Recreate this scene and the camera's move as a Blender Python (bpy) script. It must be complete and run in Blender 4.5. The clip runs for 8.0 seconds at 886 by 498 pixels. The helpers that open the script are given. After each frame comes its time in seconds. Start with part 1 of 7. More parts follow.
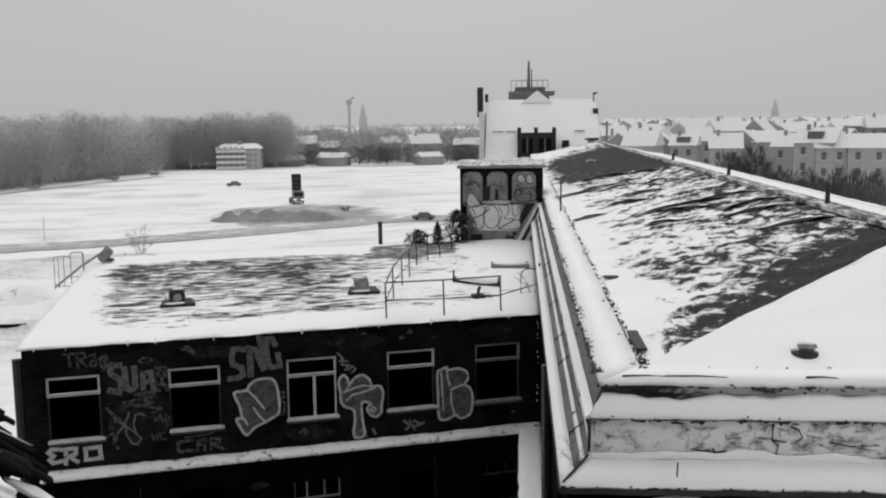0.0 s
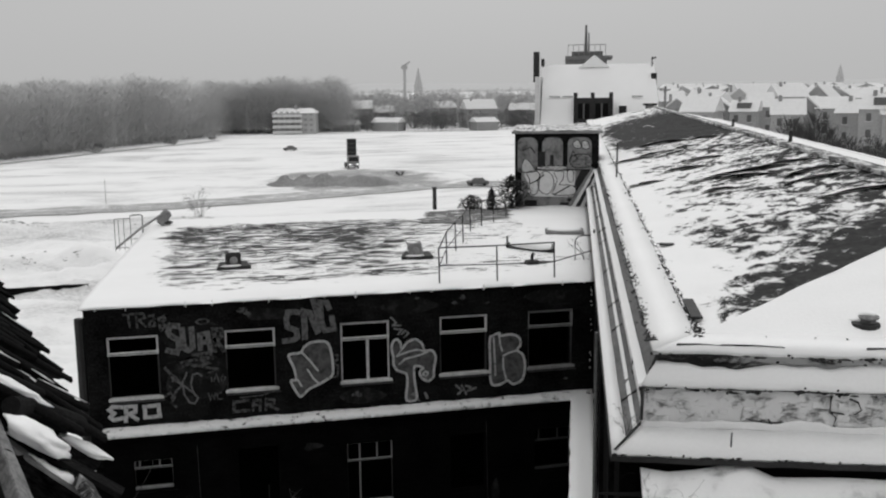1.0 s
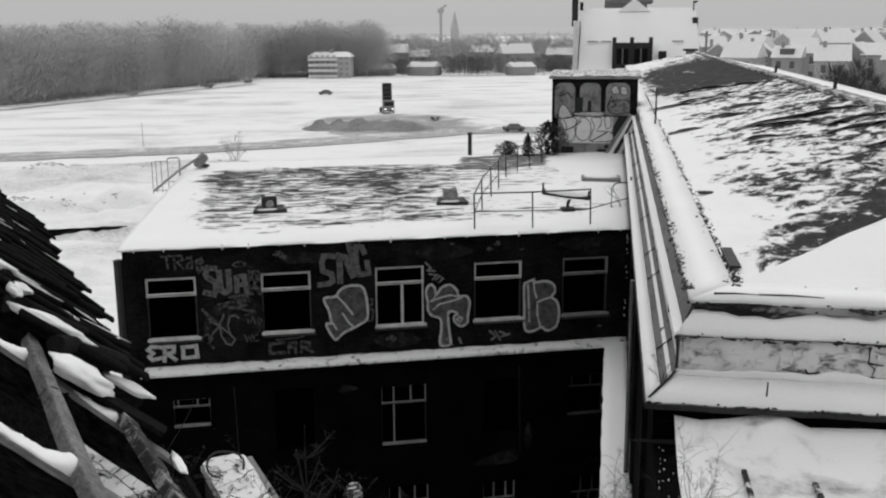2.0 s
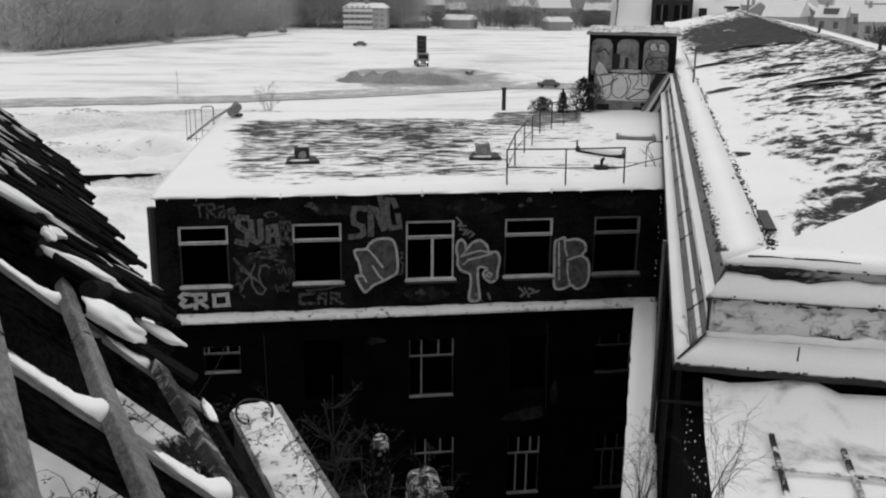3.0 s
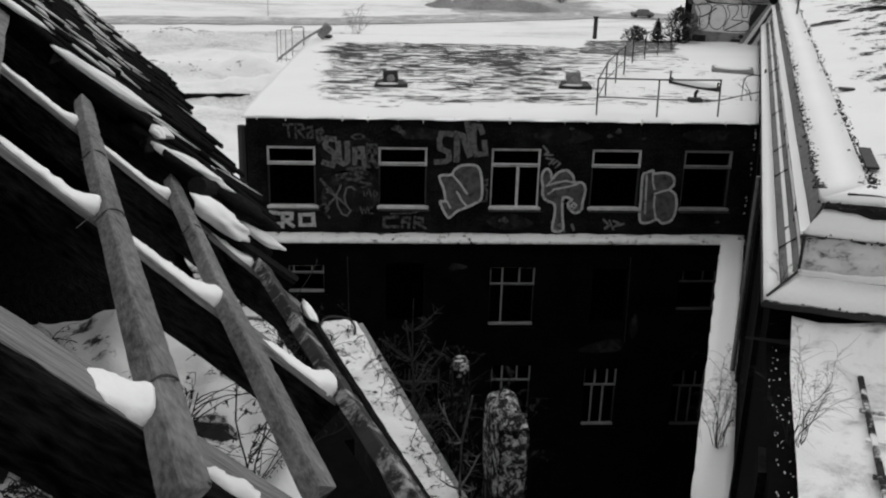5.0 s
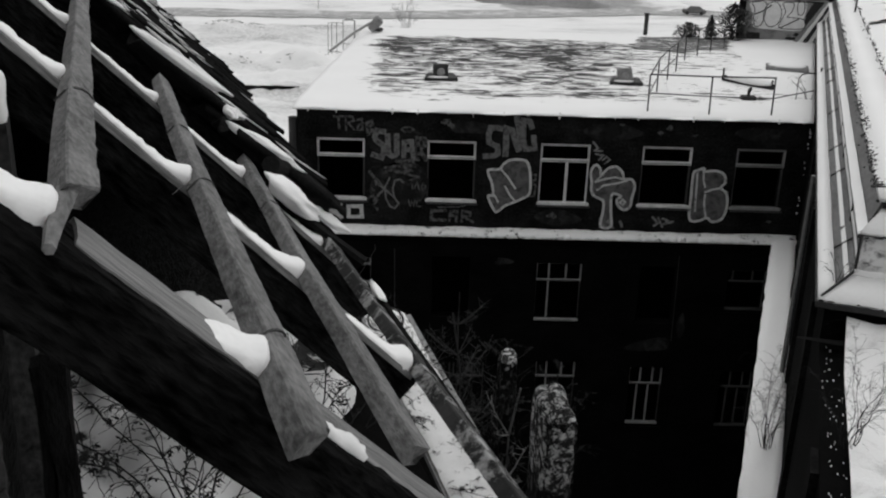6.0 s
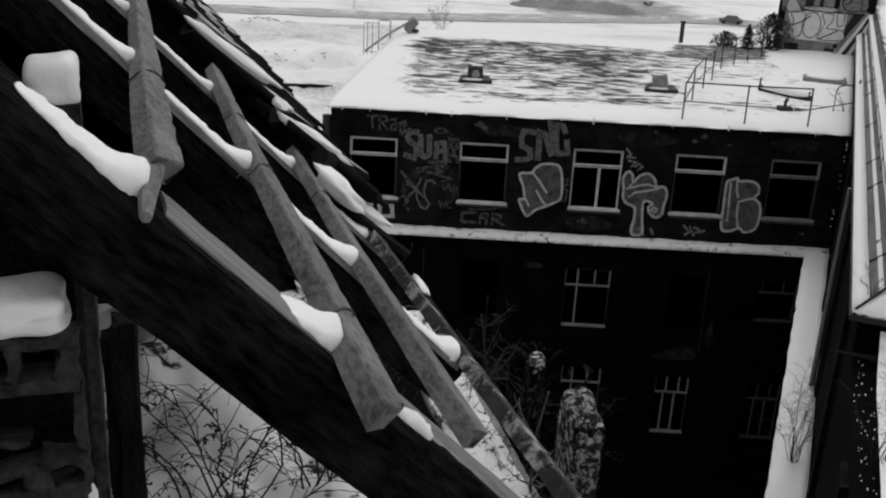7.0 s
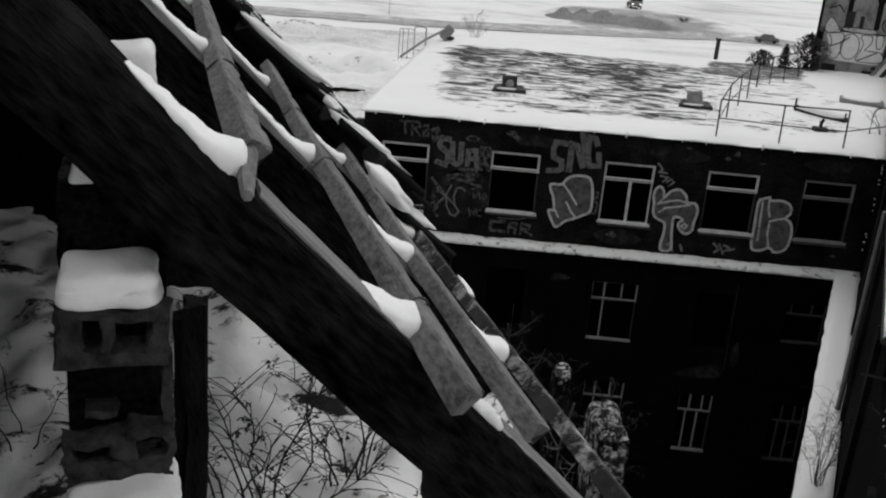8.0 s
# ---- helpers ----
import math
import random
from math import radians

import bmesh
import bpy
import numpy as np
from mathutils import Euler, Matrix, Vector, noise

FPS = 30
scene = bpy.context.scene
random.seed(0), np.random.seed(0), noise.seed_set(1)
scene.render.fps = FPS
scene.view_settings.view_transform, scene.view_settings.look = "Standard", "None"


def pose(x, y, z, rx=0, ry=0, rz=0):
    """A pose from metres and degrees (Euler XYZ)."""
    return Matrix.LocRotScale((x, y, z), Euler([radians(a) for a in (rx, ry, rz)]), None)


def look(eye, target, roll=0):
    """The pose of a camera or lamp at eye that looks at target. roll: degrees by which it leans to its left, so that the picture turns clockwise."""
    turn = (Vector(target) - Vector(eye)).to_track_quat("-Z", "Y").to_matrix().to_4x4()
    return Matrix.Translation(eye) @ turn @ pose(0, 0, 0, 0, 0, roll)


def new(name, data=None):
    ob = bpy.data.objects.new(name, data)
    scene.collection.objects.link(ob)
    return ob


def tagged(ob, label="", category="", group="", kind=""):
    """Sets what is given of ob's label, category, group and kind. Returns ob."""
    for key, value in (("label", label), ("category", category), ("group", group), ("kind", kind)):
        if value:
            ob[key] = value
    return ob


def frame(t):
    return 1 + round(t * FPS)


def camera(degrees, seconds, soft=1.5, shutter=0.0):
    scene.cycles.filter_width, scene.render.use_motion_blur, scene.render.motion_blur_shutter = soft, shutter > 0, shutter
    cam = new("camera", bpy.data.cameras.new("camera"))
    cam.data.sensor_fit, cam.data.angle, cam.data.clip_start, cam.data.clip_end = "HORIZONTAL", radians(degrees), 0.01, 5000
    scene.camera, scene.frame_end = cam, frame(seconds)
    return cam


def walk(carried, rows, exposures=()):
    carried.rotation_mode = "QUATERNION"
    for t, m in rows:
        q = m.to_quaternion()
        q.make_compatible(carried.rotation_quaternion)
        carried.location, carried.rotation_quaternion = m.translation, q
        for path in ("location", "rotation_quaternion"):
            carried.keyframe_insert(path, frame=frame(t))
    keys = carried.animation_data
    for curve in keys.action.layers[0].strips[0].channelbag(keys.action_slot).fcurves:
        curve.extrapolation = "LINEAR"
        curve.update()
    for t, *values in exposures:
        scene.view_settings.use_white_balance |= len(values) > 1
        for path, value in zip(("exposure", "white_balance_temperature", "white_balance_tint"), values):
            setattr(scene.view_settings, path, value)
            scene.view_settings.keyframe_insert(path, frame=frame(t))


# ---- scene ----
cam = camera(48.7, 8.0, soft=2.1)
PATH = [
    (0, (0.203, -2.723, 17.729), (0.749, -0.817, 17.468), -0.7),
    (0.5, (0.226, -2.68, 17.722), (0.712, -0.763, 17.427), -0.6),
    (1, (0.228, -2.675, 17.712), (0.664, -0.751, 17.383), -0.6),
    (1.5, (0.215, -2.665, 17.706), (0.61, -0.742, 17.322), -0.3),
    (2.8, (0.206, -2.592, 17.69), (0.518, -0.683, 17.181), 0.2),
    (3, (0.203, -2.59, 17.688), (0.501, -0.684, 17.162), 0.7),
    (3.5, (0.191, -2.584, 17.675), (0.452, -0.682, 17.113), 0.7),
    (4, (0.183, -2.576, 17.657), (0.418, -0.679, 17.07), 0.8),
    (4.5, (0.168, -2.575, 17.637), (0.354, -0.685, 17.01), 1.0),
    (5, (0.135, -2.579, 17.615), (0.267, -0.699, 16.949), 1.6),
    (5.2, (0.112, -2.591, 17.604), (0.211, -0.714, 16.922), 1.6),
    (6.5, (0.027, -2.617, 17.569), (0.05, -0.735, 16.894), 2.3),
    (7, (-0.005, -2.64, 17.56), (-0.018, -0.758, 16.885), 3.1),
    (7.5, (-0.041, -2.656, 17.551), (-0.087, -0.77, 16.886), 4.0),
    (8, (-0.074, -2.669, 17.542), (-0.139, -0.784, 16.879), 4.9),
]
walk(cam, [(t, look(eye, target, roll)) for t, eye, target, roll in PATH],
     exposures=[(0, 0.0), (1.5, 0.0), (3.5, -0.05), (5, -0.1), (8, -0.12)])

# ---- world and light ----
world = bpy.data.worlds.new("overcast_sky")
scene.world = world
world.use_nodes = True
wt = world.node_tree
for n_ in list(wt.nodes):
    wt.nodes.remove(n_)
w_out = wt.nodes.new("ShaderNodeOutputWorld")
w_bg = wt.nodes.new("ShaderNodeBackground")
w_sky = wt.nodes.new("ShaderNodeTexSky")
w_sky.sky_type = "NISHITA"
w_sky.sun_disc = False
w_sky.sun_elevation, w_sky.sun_rotation = radians(38), radians(15)
w_sky.air_density, w_sky.dust_density, w_sky.ozone_density = 1.0, 6.0, 1.0
w_bw = wt.nodes.new("ShaderNodeRGBToBW")
w_tc = wt.nodes.new("ShaderNodeTexCoord")
w_sep = wt.nodes.new("ShaderNodeSeparateXYZ")
w_ramp = wt.nodes.new("ShaderNodeValToRGB")
w_ramp.color_ramp.interpolation = "EASE"
w_ramp.color_ramp.elements[0].position, w_ramp.color_ramp.elements[0].color = 0.0, (5.1, 5.1, 5.1, 1)
w_ramp.color_ramp.elements[1].position, w_ramp.color_ramp.elements[1].color = 0.85, (9.5, 9.5, 9.5, 1)
mid_ = w_ramp.color_ramp.elements.new(0.16)
mid_.color = (4.85, 4.85, 4.85, 1)
w_mix = wt.nodes.new("ShaderNodeMix")
w_mix.data_type = "RGBA"
w_mix.inputs[0].default_value = 0.93
wt.links.new(w_tc.outputs["Generated"], w_sep.inputs[0])
wt.links.new(w_sep.outputs["Z"], w_ramp.inputs[0])
wt.links.new(w_sky.outputs[0], w_bw.inputs[0])
wt.links.new(w_bw.outputs[0], w_mix.inputs[6])
wt.links.new(w_ramp.outputs[0], w_mix.inputs[7])
wt.links.new(w_mix.outputs[2], w_bg.inputs[0])
wt.links.new(w_bg.outputs[0], w_out.inputs[0])
w_bg.inputs[1].default_value = 0.1

sun = new("sun", bpy.data.lights.new("sun", "SUN"))
sun.data.energy, sun.data.angle, sun.data.color = 0.55, radians(40), (1, 1, 1)
sun.matrix_world = look((60, 140, 130), (0, 0, 0))


# ---- materials ----
def mat(name, grey, rough=0.85, vary=0.25, scale=3.0, bump=0.15, fine=40.0, metal=0.0, spec=0.3, stretch=(1, 1, 1), island=0.0):
    """A weathered grey surface: two scales of noise in the colour, fine relief."""
    m = bpy.data.materials.new(name)
    m.use_nodes = True
    nt = m.node_tree
    b = nt.nodes["Principled BSDF"]
    b.inputs["Roughness"].default_value, b.inputs["Metallic"].default_value = rough, metal
    b.inputs["Specular IOR Level"].default_value = spec
    tc = nt.nodes.new("ShaderNodeTexCoord")
    mp = nt.nodes.new("ShaderNodeMapping")
    mp.inputs["Scale"].default_value = stretch
    nt.links.new(tc.outputs["Object"], mp.inputs[0])
    n1, n2 = nt.nodes.new("ShaderNodeTexNoise"), nt.nodes.new("ShaderNodeTexNoise")
    n1.inputs["Scale"].default_value, n1.inputs["Detail"].default_value = scale, 6
    n2.inputs["Scale"].default_value, n2.inputs["Detail"].default_value = fine, 3
    nt.links.new(mp.outputs[0], n1.inputs["Vector"])
    nt.links.new(mp.outputs[0], n2.inputs["Vector"])
    add = nt.nodes.new("ShaderNodeMath")
    add.operation = "ADD"
    nt.links.new(n1.outputs["Fac"], add.inputs[0])
    nt.links.new(n2.outputs["Fac"], add.inputs[1])
    last = add.outputs[0]
    if island:
        info = nt.nodes.new("ShaderNodeObjectInfo")
        ma = nt.nodes.new("ShaderNodeMath")
        ma.operation = "MULTIPLY_ADD"
        ma.inputs[1].default_value = island
        nt.links.new(info.outputs["Random"], ma.inputs[0])
        nt.links.new(last, ma.inputs[2])
        last = ma.outputs[0]
    mr = nt.nodes.new("ShaderNodeMapRange")
    mr.inputs["From Min"].default_value, mr.inputs["From Max"].default_value = 0.6, 1.4 + island
    mr.inputs["To Min"].default_value, mr.inputs["To Max"].default_value = grey * (1 - vary), grey * (1 + vary)
    nt.links.new(last, mr.inputs["Value"])
    nt.links.new(mr.outputs[0], b.inputs["Base Color"])
    if bump:
        bp = nt.nodes.new("ShaderNodeBump")
        bp.inputs["Strength"].default_value, bp.inputs["Distance"].default_value = bump, 0.02
        nt.links.new(add.outputs[0], bp.inputs["Height"])
        nt.links.new(bp.outputs[0], b.inputs["Normal"])
    return m


def patchy(name, under, stretch, scale, lo, hi, shift=(), snow=0.86, fine=1.0, broad=0.0):
    """Snow lying in patches over a dark covering. shift: (axis, from, to, amount at from, amount at to) moves the share of snow along an axis."""
    m = mat(name, snow, 0.9, 0.03, 0.7, 0.25, 25.0, spec=0.15)
    nt = m.node_tree
    b = nt.nodes["Principled BSDF"]
    snow_link = b.inputs["Base Color"].links[0].from_socket
    tc = nt.nodes.new("ShaderNodeTexCoord")
    mp = nt.nodes.new("ShaderNodeMapping")
    mp.inputs["Scale"].default_value = stretch
    nt.links.new(tc.outputs["Object"], mp.inputs[0])
    no = nt.nodes.new("ShaderNodeTexNoise")
    no.inputs["Scale"].default_value, no.inputs["Detail"].default_value, no.inputs["Roughness"].default_value = scale, 12, 0.7
    no.inputs["Distortion"].default_value = 0.4 * fine
    nt.links.new(mp.outputs[0], no.inputs["Vector"])
    last = no.outputs["Fac"]
    if broad:
        big = nt.nodes.new("ShaderNodeTexNoise")
        big.inputs["Scale"].default_value, big.inputs["Detail"].default_value = 0.33, 4
        nt.links.new(tc.outputs["Object"], big.inputs["Vector"])
        bl = nt.nodes.new("ShaderNodeMapRange")
        bl.inputs["From Min"].default_value, bl.inputs["From Max"].default_value = 0.3, 0.7
        bl.inputs["To Min"].default_value, bl.inputs["To Max"].default_value = -broad, broad
        nt.links.new(big.outputs["Fac"], bl.inputs["Value"])
        bs = nt.nodes.new("ShaderNodeMath")
        bs.operation = "ADD"
        nt.links.new(last, bs.inputs[0])
        nt.links.new(bl.outputs[0], bs.inputs[1])
        last = bs.outputs[0]
    sep = nt.nodes.new("ShaderNodeSeparateXYZ")
    nt.links.new(tc.outputs["Object"], sep.inputs[0])
    for axis, a0, a1, v0, v1 in shift:
        mr = nt.nodes.new("ShaderNodeMapRange")
        mr.interpolation_type = "SMOOTHSTEP"
        for key, val in (("From Min", a0), ("From Max", a1), ("To Min", v0), ("To Max", v1)):
            mr.inputs[key].default_value = val
        if axis == "Y-X":
            df = nt.nodes.new("ShaderNodeMath")
            df.operation = "SUBTRACT"
            nt.links.new(sep.outputs["Y"], df.inputs[0])
            nt.links.new(sep.outputs["X"], df.inputs[1])
            nt.links.new(df.outputs[0], mr.inputs["Value"])
        else:
            nt.links.new(sep.outputs[axis], mr.inputs["Value"])
        ad = nt.nodes.new("ShaderNodeMath")
        ad.operation = "ADD"
        nt.links.new(last, ad.inputs[0])
        nt.links.new(mr.outputs[0], ad.inputs[1])
        last = ad.outputs[0]
    ra = nt.nodes.new("ShaderNodeMapRange")
    ra.interpolation_type = "SMOOTHSTEP"
    ra.inputs["From Min"].default_value, ra.inputs["From Max"].default_value = lo, hi
    nt.links.new(last, ra.inputs["Value"])
    dk = nt.nodes.new("ShaderNodeTexNoise")
    dk.inputs["Scale"].default_value, dk.inputs["Detail"].default_value = 5.0, 6
    nt.links.new(mp.outputs[0], dk.inputs["Vector"])
    dr = nt.nodes.new("ShaderNodeMapRange")
    dr.inputs["From Min"].default_value, dr.inputs["From Max"].default_value = 0.3, 0.7
    dr.inputs["To Min"].default_value, dr.inputs["To Max"].default_value = under * 0.55, under * 1.6
    nt.links.new(dk.outputs["Fac"], dr.inputs["Value"])
    mx = nt.nodes.new("ShaderNodeMix")
    mx.data_type = "RGBA"
    nt.links.new(ra.outputs[0], mx.inputs[0])
    nt.links.new(dr.outputs[0], mx.inputs[6])
    nt.links.new(snow_link, mx.inputs[7])
    nt.links.new(mx.outputs[2], b.inputs["Base Color"])
    bp = nt.nodes.new("ShaderNodeBump")
    bp.inputs["Strength"].default_value, bp.inputs["Distance"].default_value = 0.6, 0.05
    nt.links.new(ra.outputs[0], bp.inputs["Height"])
    nt.links.new(b.inputs["Normal"].links[0].from_socket, bp.inputs["Normal"])
    nt.links.new(bp.outputs[0], b.inputs["Normal"])
    return m


def brickwork(name, grey, joint, vary=0.35, metal_scale=1.0):
    """Brick in courses of 75 mm, laid over walls that stand along x or y; sooty and uneven."""
    m = mat(name, grey, 0.95, vary, 1.2, 0.2, 18.0, spec=0.04)
    nt = m.node_tree
    b = nt.nodes["Principled BSDF"]
    base = b.inputs["Base Color"].links[0].from_socket
    tc = nt.nodes.new("ShaderNodeTexCoord")
    sep, com, ad = nt.nodes.new("ShaderNodeSeparateXYZ"), nt.nodes.new("ShaderNodeCombineXYZ"), nt.nodes.new("ShaderNodeMath")
    nt.links.new(tc.outputs["Object"], sep.inputs[0])
    nt.links.new(sep.outputs["X"], ad.inputs[0])
    nt.links.new(sep.outputs["Y"], ad.inputs[1])
    nt.links.new(ad.outputs[0], com.inputs["X"])
    nt.links.new(sep.outputs["Z"], com.inputs["Y"])
    br = nt.nodes.new("ShaderNodeTexBrick")
    br.inputs["Scale"].default_value = 1.0
    br.inputs["Brick Width"].default_value, br.inputs["Row Height"].default_value = 0.25, 0.077
    br.inputs["Mortar Size"].default_value = 0.007
    br.inputs["Color1"].default_value, br.inputs["Color2"].default_value = (0.75, 0.75, 0.75, 1), (1.3, 1.3, 1.3, 1)
    br.inputs["Mortar"].default_value = (joint, joint, joint, 1)
    nt.links.new(com.outputs[0], br.inputs["Vector"])
    mx = nt.nodes.new("ShaderNodeMix")
    mx.data_type, mx.blend_type = "RGBA", "MULTIPLY"
    mx.inputs[0].default_value = 1.0
    nt.links.new(base, mx.inputs[6])
    nt.links.new(br.outputs["Color"], mx.inputs[7])
    nt.links.new(mx.outputs[2], b.inputs["Base Color"])
    bp = nt.nodes.new("ShaderNodeBump")
    bp.invert = True
    bp.inputs["Strength"].default_value, bp.inputs["Distance"].default_value = 0.6, 0.012
    nt.links.new(br.outputs["Fac"], bp.inputs["Height"])
    nt.links.new(bp.outputs[0], b.inputs["Normal"])
    return m


SNOW = mat("snow", 0.86, 0.9, 0.03, 0.6, 0.3, 22.0, spec=0.15)
SNOW_OLD = mat("old_snow", 0.74, 0.9, 0.08, 1.5, 0.3, 22.0, spec=0.15)
FIELD = patchy("field_snow", 0.5, (0.5, 1.1, 1), 0.06, 0.3, 0.56)
DIRTY_SNOW = patchy("dirty_snow", 0.3, (1, 1, 1), 0.14, 0.48, 0.84, (("X", 5, 16, 0.34, 0.0), ("X", 34, 47, 0.0, 0.34), ("Y", 158, 172, 0.3, 0.0), ("Y", 196, 212, 0.0, 0.3)), 0.84)
WORN_SNOW = patchy("worn_snow", 0.45, (1, 1, 1), 1.2, 0.28, 0.5)
# Emits grey so that the far backdrop fades like horizon haze
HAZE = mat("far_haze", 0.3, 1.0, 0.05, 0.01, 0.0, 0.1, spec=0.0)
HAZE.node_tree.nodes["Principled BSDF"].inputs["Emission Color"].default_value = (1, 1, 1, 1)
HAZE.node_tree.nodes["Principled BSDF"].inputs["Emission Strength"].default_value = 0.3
WING_ROOF = patchy("wing_roof_cover", 0.045, (0.9, 3.0, 1), 1.5, 0.468, 0.51,
                   (("Y", 23.2, 25.4, 0.2, 0.0), ("Y", 28, 34, 0.0, -0.06), ("Y", 36.2, 38.2, 0.0, 0.3), ("X", -3.0, -1.0, 0.28, 0.0), ("X", 4.5, 9.0, 0.0, 0.09), ("X", 11.4, 13.0, 0.0, 0.3)), broad=0.055)
BARE_FELT = patchy("bare_felt", 0.12, (0.9, 3.0, 1), 1.5, 0.53, 0.6)
LEDGE_SNOW = patchy("littered_ledge_snow", 0.03, (1, 1, 1), 3.2, 0.36, 0.44, (), 0.84)
SIDE_ROOF = patchy("side_roof_cover", 0.026, (1.75, 1.15, 1), 1.35, 0.44, 0.53,
                   (("X", 0.9, 2.4, 0.2, 0.0), ("X", 2.6, 6.4, 0.02, -0.05), ("Y-X", -15.8, -12.6, -0.13, 0.0), ("Y-X", -11, -4, 0.0, 0.02), ("Y", 16, 24, 0.0, -0.2), ("Y", 42, 58, 0.0, 0.25)), broad=0.07)
RIDGE = patchy("streaked_ridge", 0.1, (1.5, 0.5, 1), 2.2, 0.42, 0.62, (), 0.78)
FRIEZE = patchy("crumbling_frieze", 0.26, (1, 1, 1.8), 5.0, 0.32, 0.5, (), 0.72, broad=0.05)
FASCIA_PATCH = patchy("stained_flashing", 0.03, (0.8, 1, 2.0), 2.4, 0.44, 0.56, (("X", 1.0, 1.7, -0.16, 0.1),), 0.42)
HUT_PANEL = patchy("sprayed_panel", 0.11, (1, 1, 1), 1.8, 0.36, 0.56, (), 0.25)
VILLAGE_SCRUB = mat("dark_village_twigs", 0.15, 1.0, 0.3, 0.05, 0.0, 0.6, spec=0.0)
# Village trees: paler than bark, with the haze put into the colour
VILLAGE_TREES = mat("hazed_village_twigs", 0.36, 1.0, 0.25, 0.05, 0.0, 0.6, spec=0.0)
STAIN = patchy("faded_limewash", 0.008, (1, 1, 1), 2.6, 0.46, 0.66, (), 0.032)
TRODDEN = patchy("trodden_snow", 0.32, (1, 1, 1), 0.3, 0.4, 0.7, (), 0.74)
RUSTY_BURIED = patchy("rust_under_snow", 0.03, (1, 1, 1), 2.6, 0.46, 0.56, (), 0.8)
TWIGGY = patchy("snow_through_twigs", 0.02, (1, 1, 1), 11.0, 0.46, 0.6, (), 0.6)
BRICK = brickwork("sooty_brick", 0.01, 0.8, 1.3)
# Darker copy of the brick, courtyard and attic shade put into its colour
BRICK_SHADED = brickwork("shaded_brick", 0.0025, 0.8, 1.2)
PLASTER = mat("stained_plaster", 0.42, 0.9, 0.45, 1.3, 0.3, 14.0)
CONCRETE = mat("weathered_concrete", 0.22, 0.9, 0.5, 2.0, 0.35, 20.0)
ZINC = mat("dull_zinc", 0.125, 0.55, 0.5, 1.2, 0.1, 14.0, metal=0.3, stretch=(1, 0.3, 1))
DARK_METAL = mat("rusty_dark_metal", 0.035, 0.7, 0.4, 4.0, 0.2, 30.0, metal=0.3)
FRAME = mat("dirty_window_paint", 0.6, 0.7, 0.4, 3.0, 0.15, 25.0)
FRAME_DARK = mat("grey_window_paint", 0.24, 0.7, 0.4, 3.0, 0.15, 25.0)
# Near black: the rooms' lack of light sits in the base colour
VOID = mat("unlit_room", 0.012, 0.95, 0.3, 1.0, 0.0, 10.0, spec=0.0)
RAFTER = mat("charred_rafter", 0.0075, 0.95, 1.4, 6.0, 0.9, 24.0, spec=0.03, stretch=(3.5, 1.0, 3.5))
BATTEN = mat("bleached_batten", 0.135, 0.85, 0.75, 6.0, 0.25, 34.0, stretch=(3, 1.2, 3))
# Rafter tops: weathered wood, with light from above added to the colour
LATH = mat("pale_lath", 0.16, 0.85, 0.75, 5.0, 0.15, 30.0, stretch=(7, 0.5, 7))
MOULDY = patchy("lichened_batten", 0.035, (1, 1, 1), 12.0, 0.5, 0.62, (), 0.4)
DRIFT = patchy("drifted_snow", 0.02, (1, 1, 1), 1.6, 0.385, 0.44, (), 0.72)
LITTER = patchy("littered_snow", 0.02, (1, 1, 1), 5.0, 0.37, 0.52, (), 0.74)
CLAY_DARK = mat("sooty_split_timber", 0.011, 0.95, 0.7, 14.0, 0.5, 60.0, spec=0.05, stretch=(3, 3, 1))
TILE = mat("mossy_roof_tile", 0.008, 0.95, 0.9, 9.0, 0.5, 60.0, spec=0.05, island=0.5)
CLAY = mat("broken_hollow_brick", 0.024, 0.95, 1.0, 22.0, 0.5, 60.0)
FROSTED = mat("frosted_dark_twig", 0.028, 0.9, 0.6, 8.0, 0.0, 40.0)
TWIG = mat("bare_twig", 0.014, 0.9, 0.3, 8.0, 0.0, 40.0)
# Far woods: base colour raised to stand for the haze before them
WOODS = mat("hazed_bare_twigs", 0.5, 1.0, 0.2, 0.05, 0.0, 0.6, spec=0.0)
BANK_SHADE = mat("bank_shade_grey", 0.5, 0.95, 0.35, 1.2, 0.0, 8.0, spec=0.1)
SOIL = mat("dug_soil", 0.22, 0.95, 0.45, 0.15, 0.4, 2.5)
BUBBLE = patchy("mottled_grey_paint", 0.06, (1, 1, 1), 4.0, 0.36, 0.62, (), 0.14)
PAINT_MID = patchy("grey_spray_paint", 0.06, (1, 1, 1), 8.0, 0.36, 0.56, (), 0.24)
PAINT_SOFT = patchy("worn_spray_paint", 0.06, (1, 1, 1), 8.0, 0.36, 0.56, (), 0.17)
PAINT_PALE = patchy("pale_spray_paint", 0.2, (1, 1, 1), 9.0, 0.34, 0.52, (), 0.56)
PAINT_DIM = patchy("faded_spray_paint", 0.02, (1, 1, 1), 10.0, 0.4, 0.58, (), 0.12)
IVY_COLUMN = patchy("column_with_dead_ivy", 0.004, (1, 1, 0.7), 12.0, 0.5, 0.66, (), 0.14)
TWIG_SNOW = patchy("twig_strewn_snow", 0.02, (1, 1, 1), 7.0, 0.35, 0.43, (), 0.8)
PAINT_BLACK = mat("black_spray_paint", 0.02, 0.8, 0.3, 3.0, 0.05, 25.0)
GLASS = mat("dark_window_glass", 0.012, 0.15, 0.3, 2.0, 0.02, 10.0, spec=0.5)
# Town render with the haze of distance mixed into its base colour
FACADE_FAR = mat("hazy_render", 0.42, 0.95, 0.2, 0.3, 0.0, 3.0)
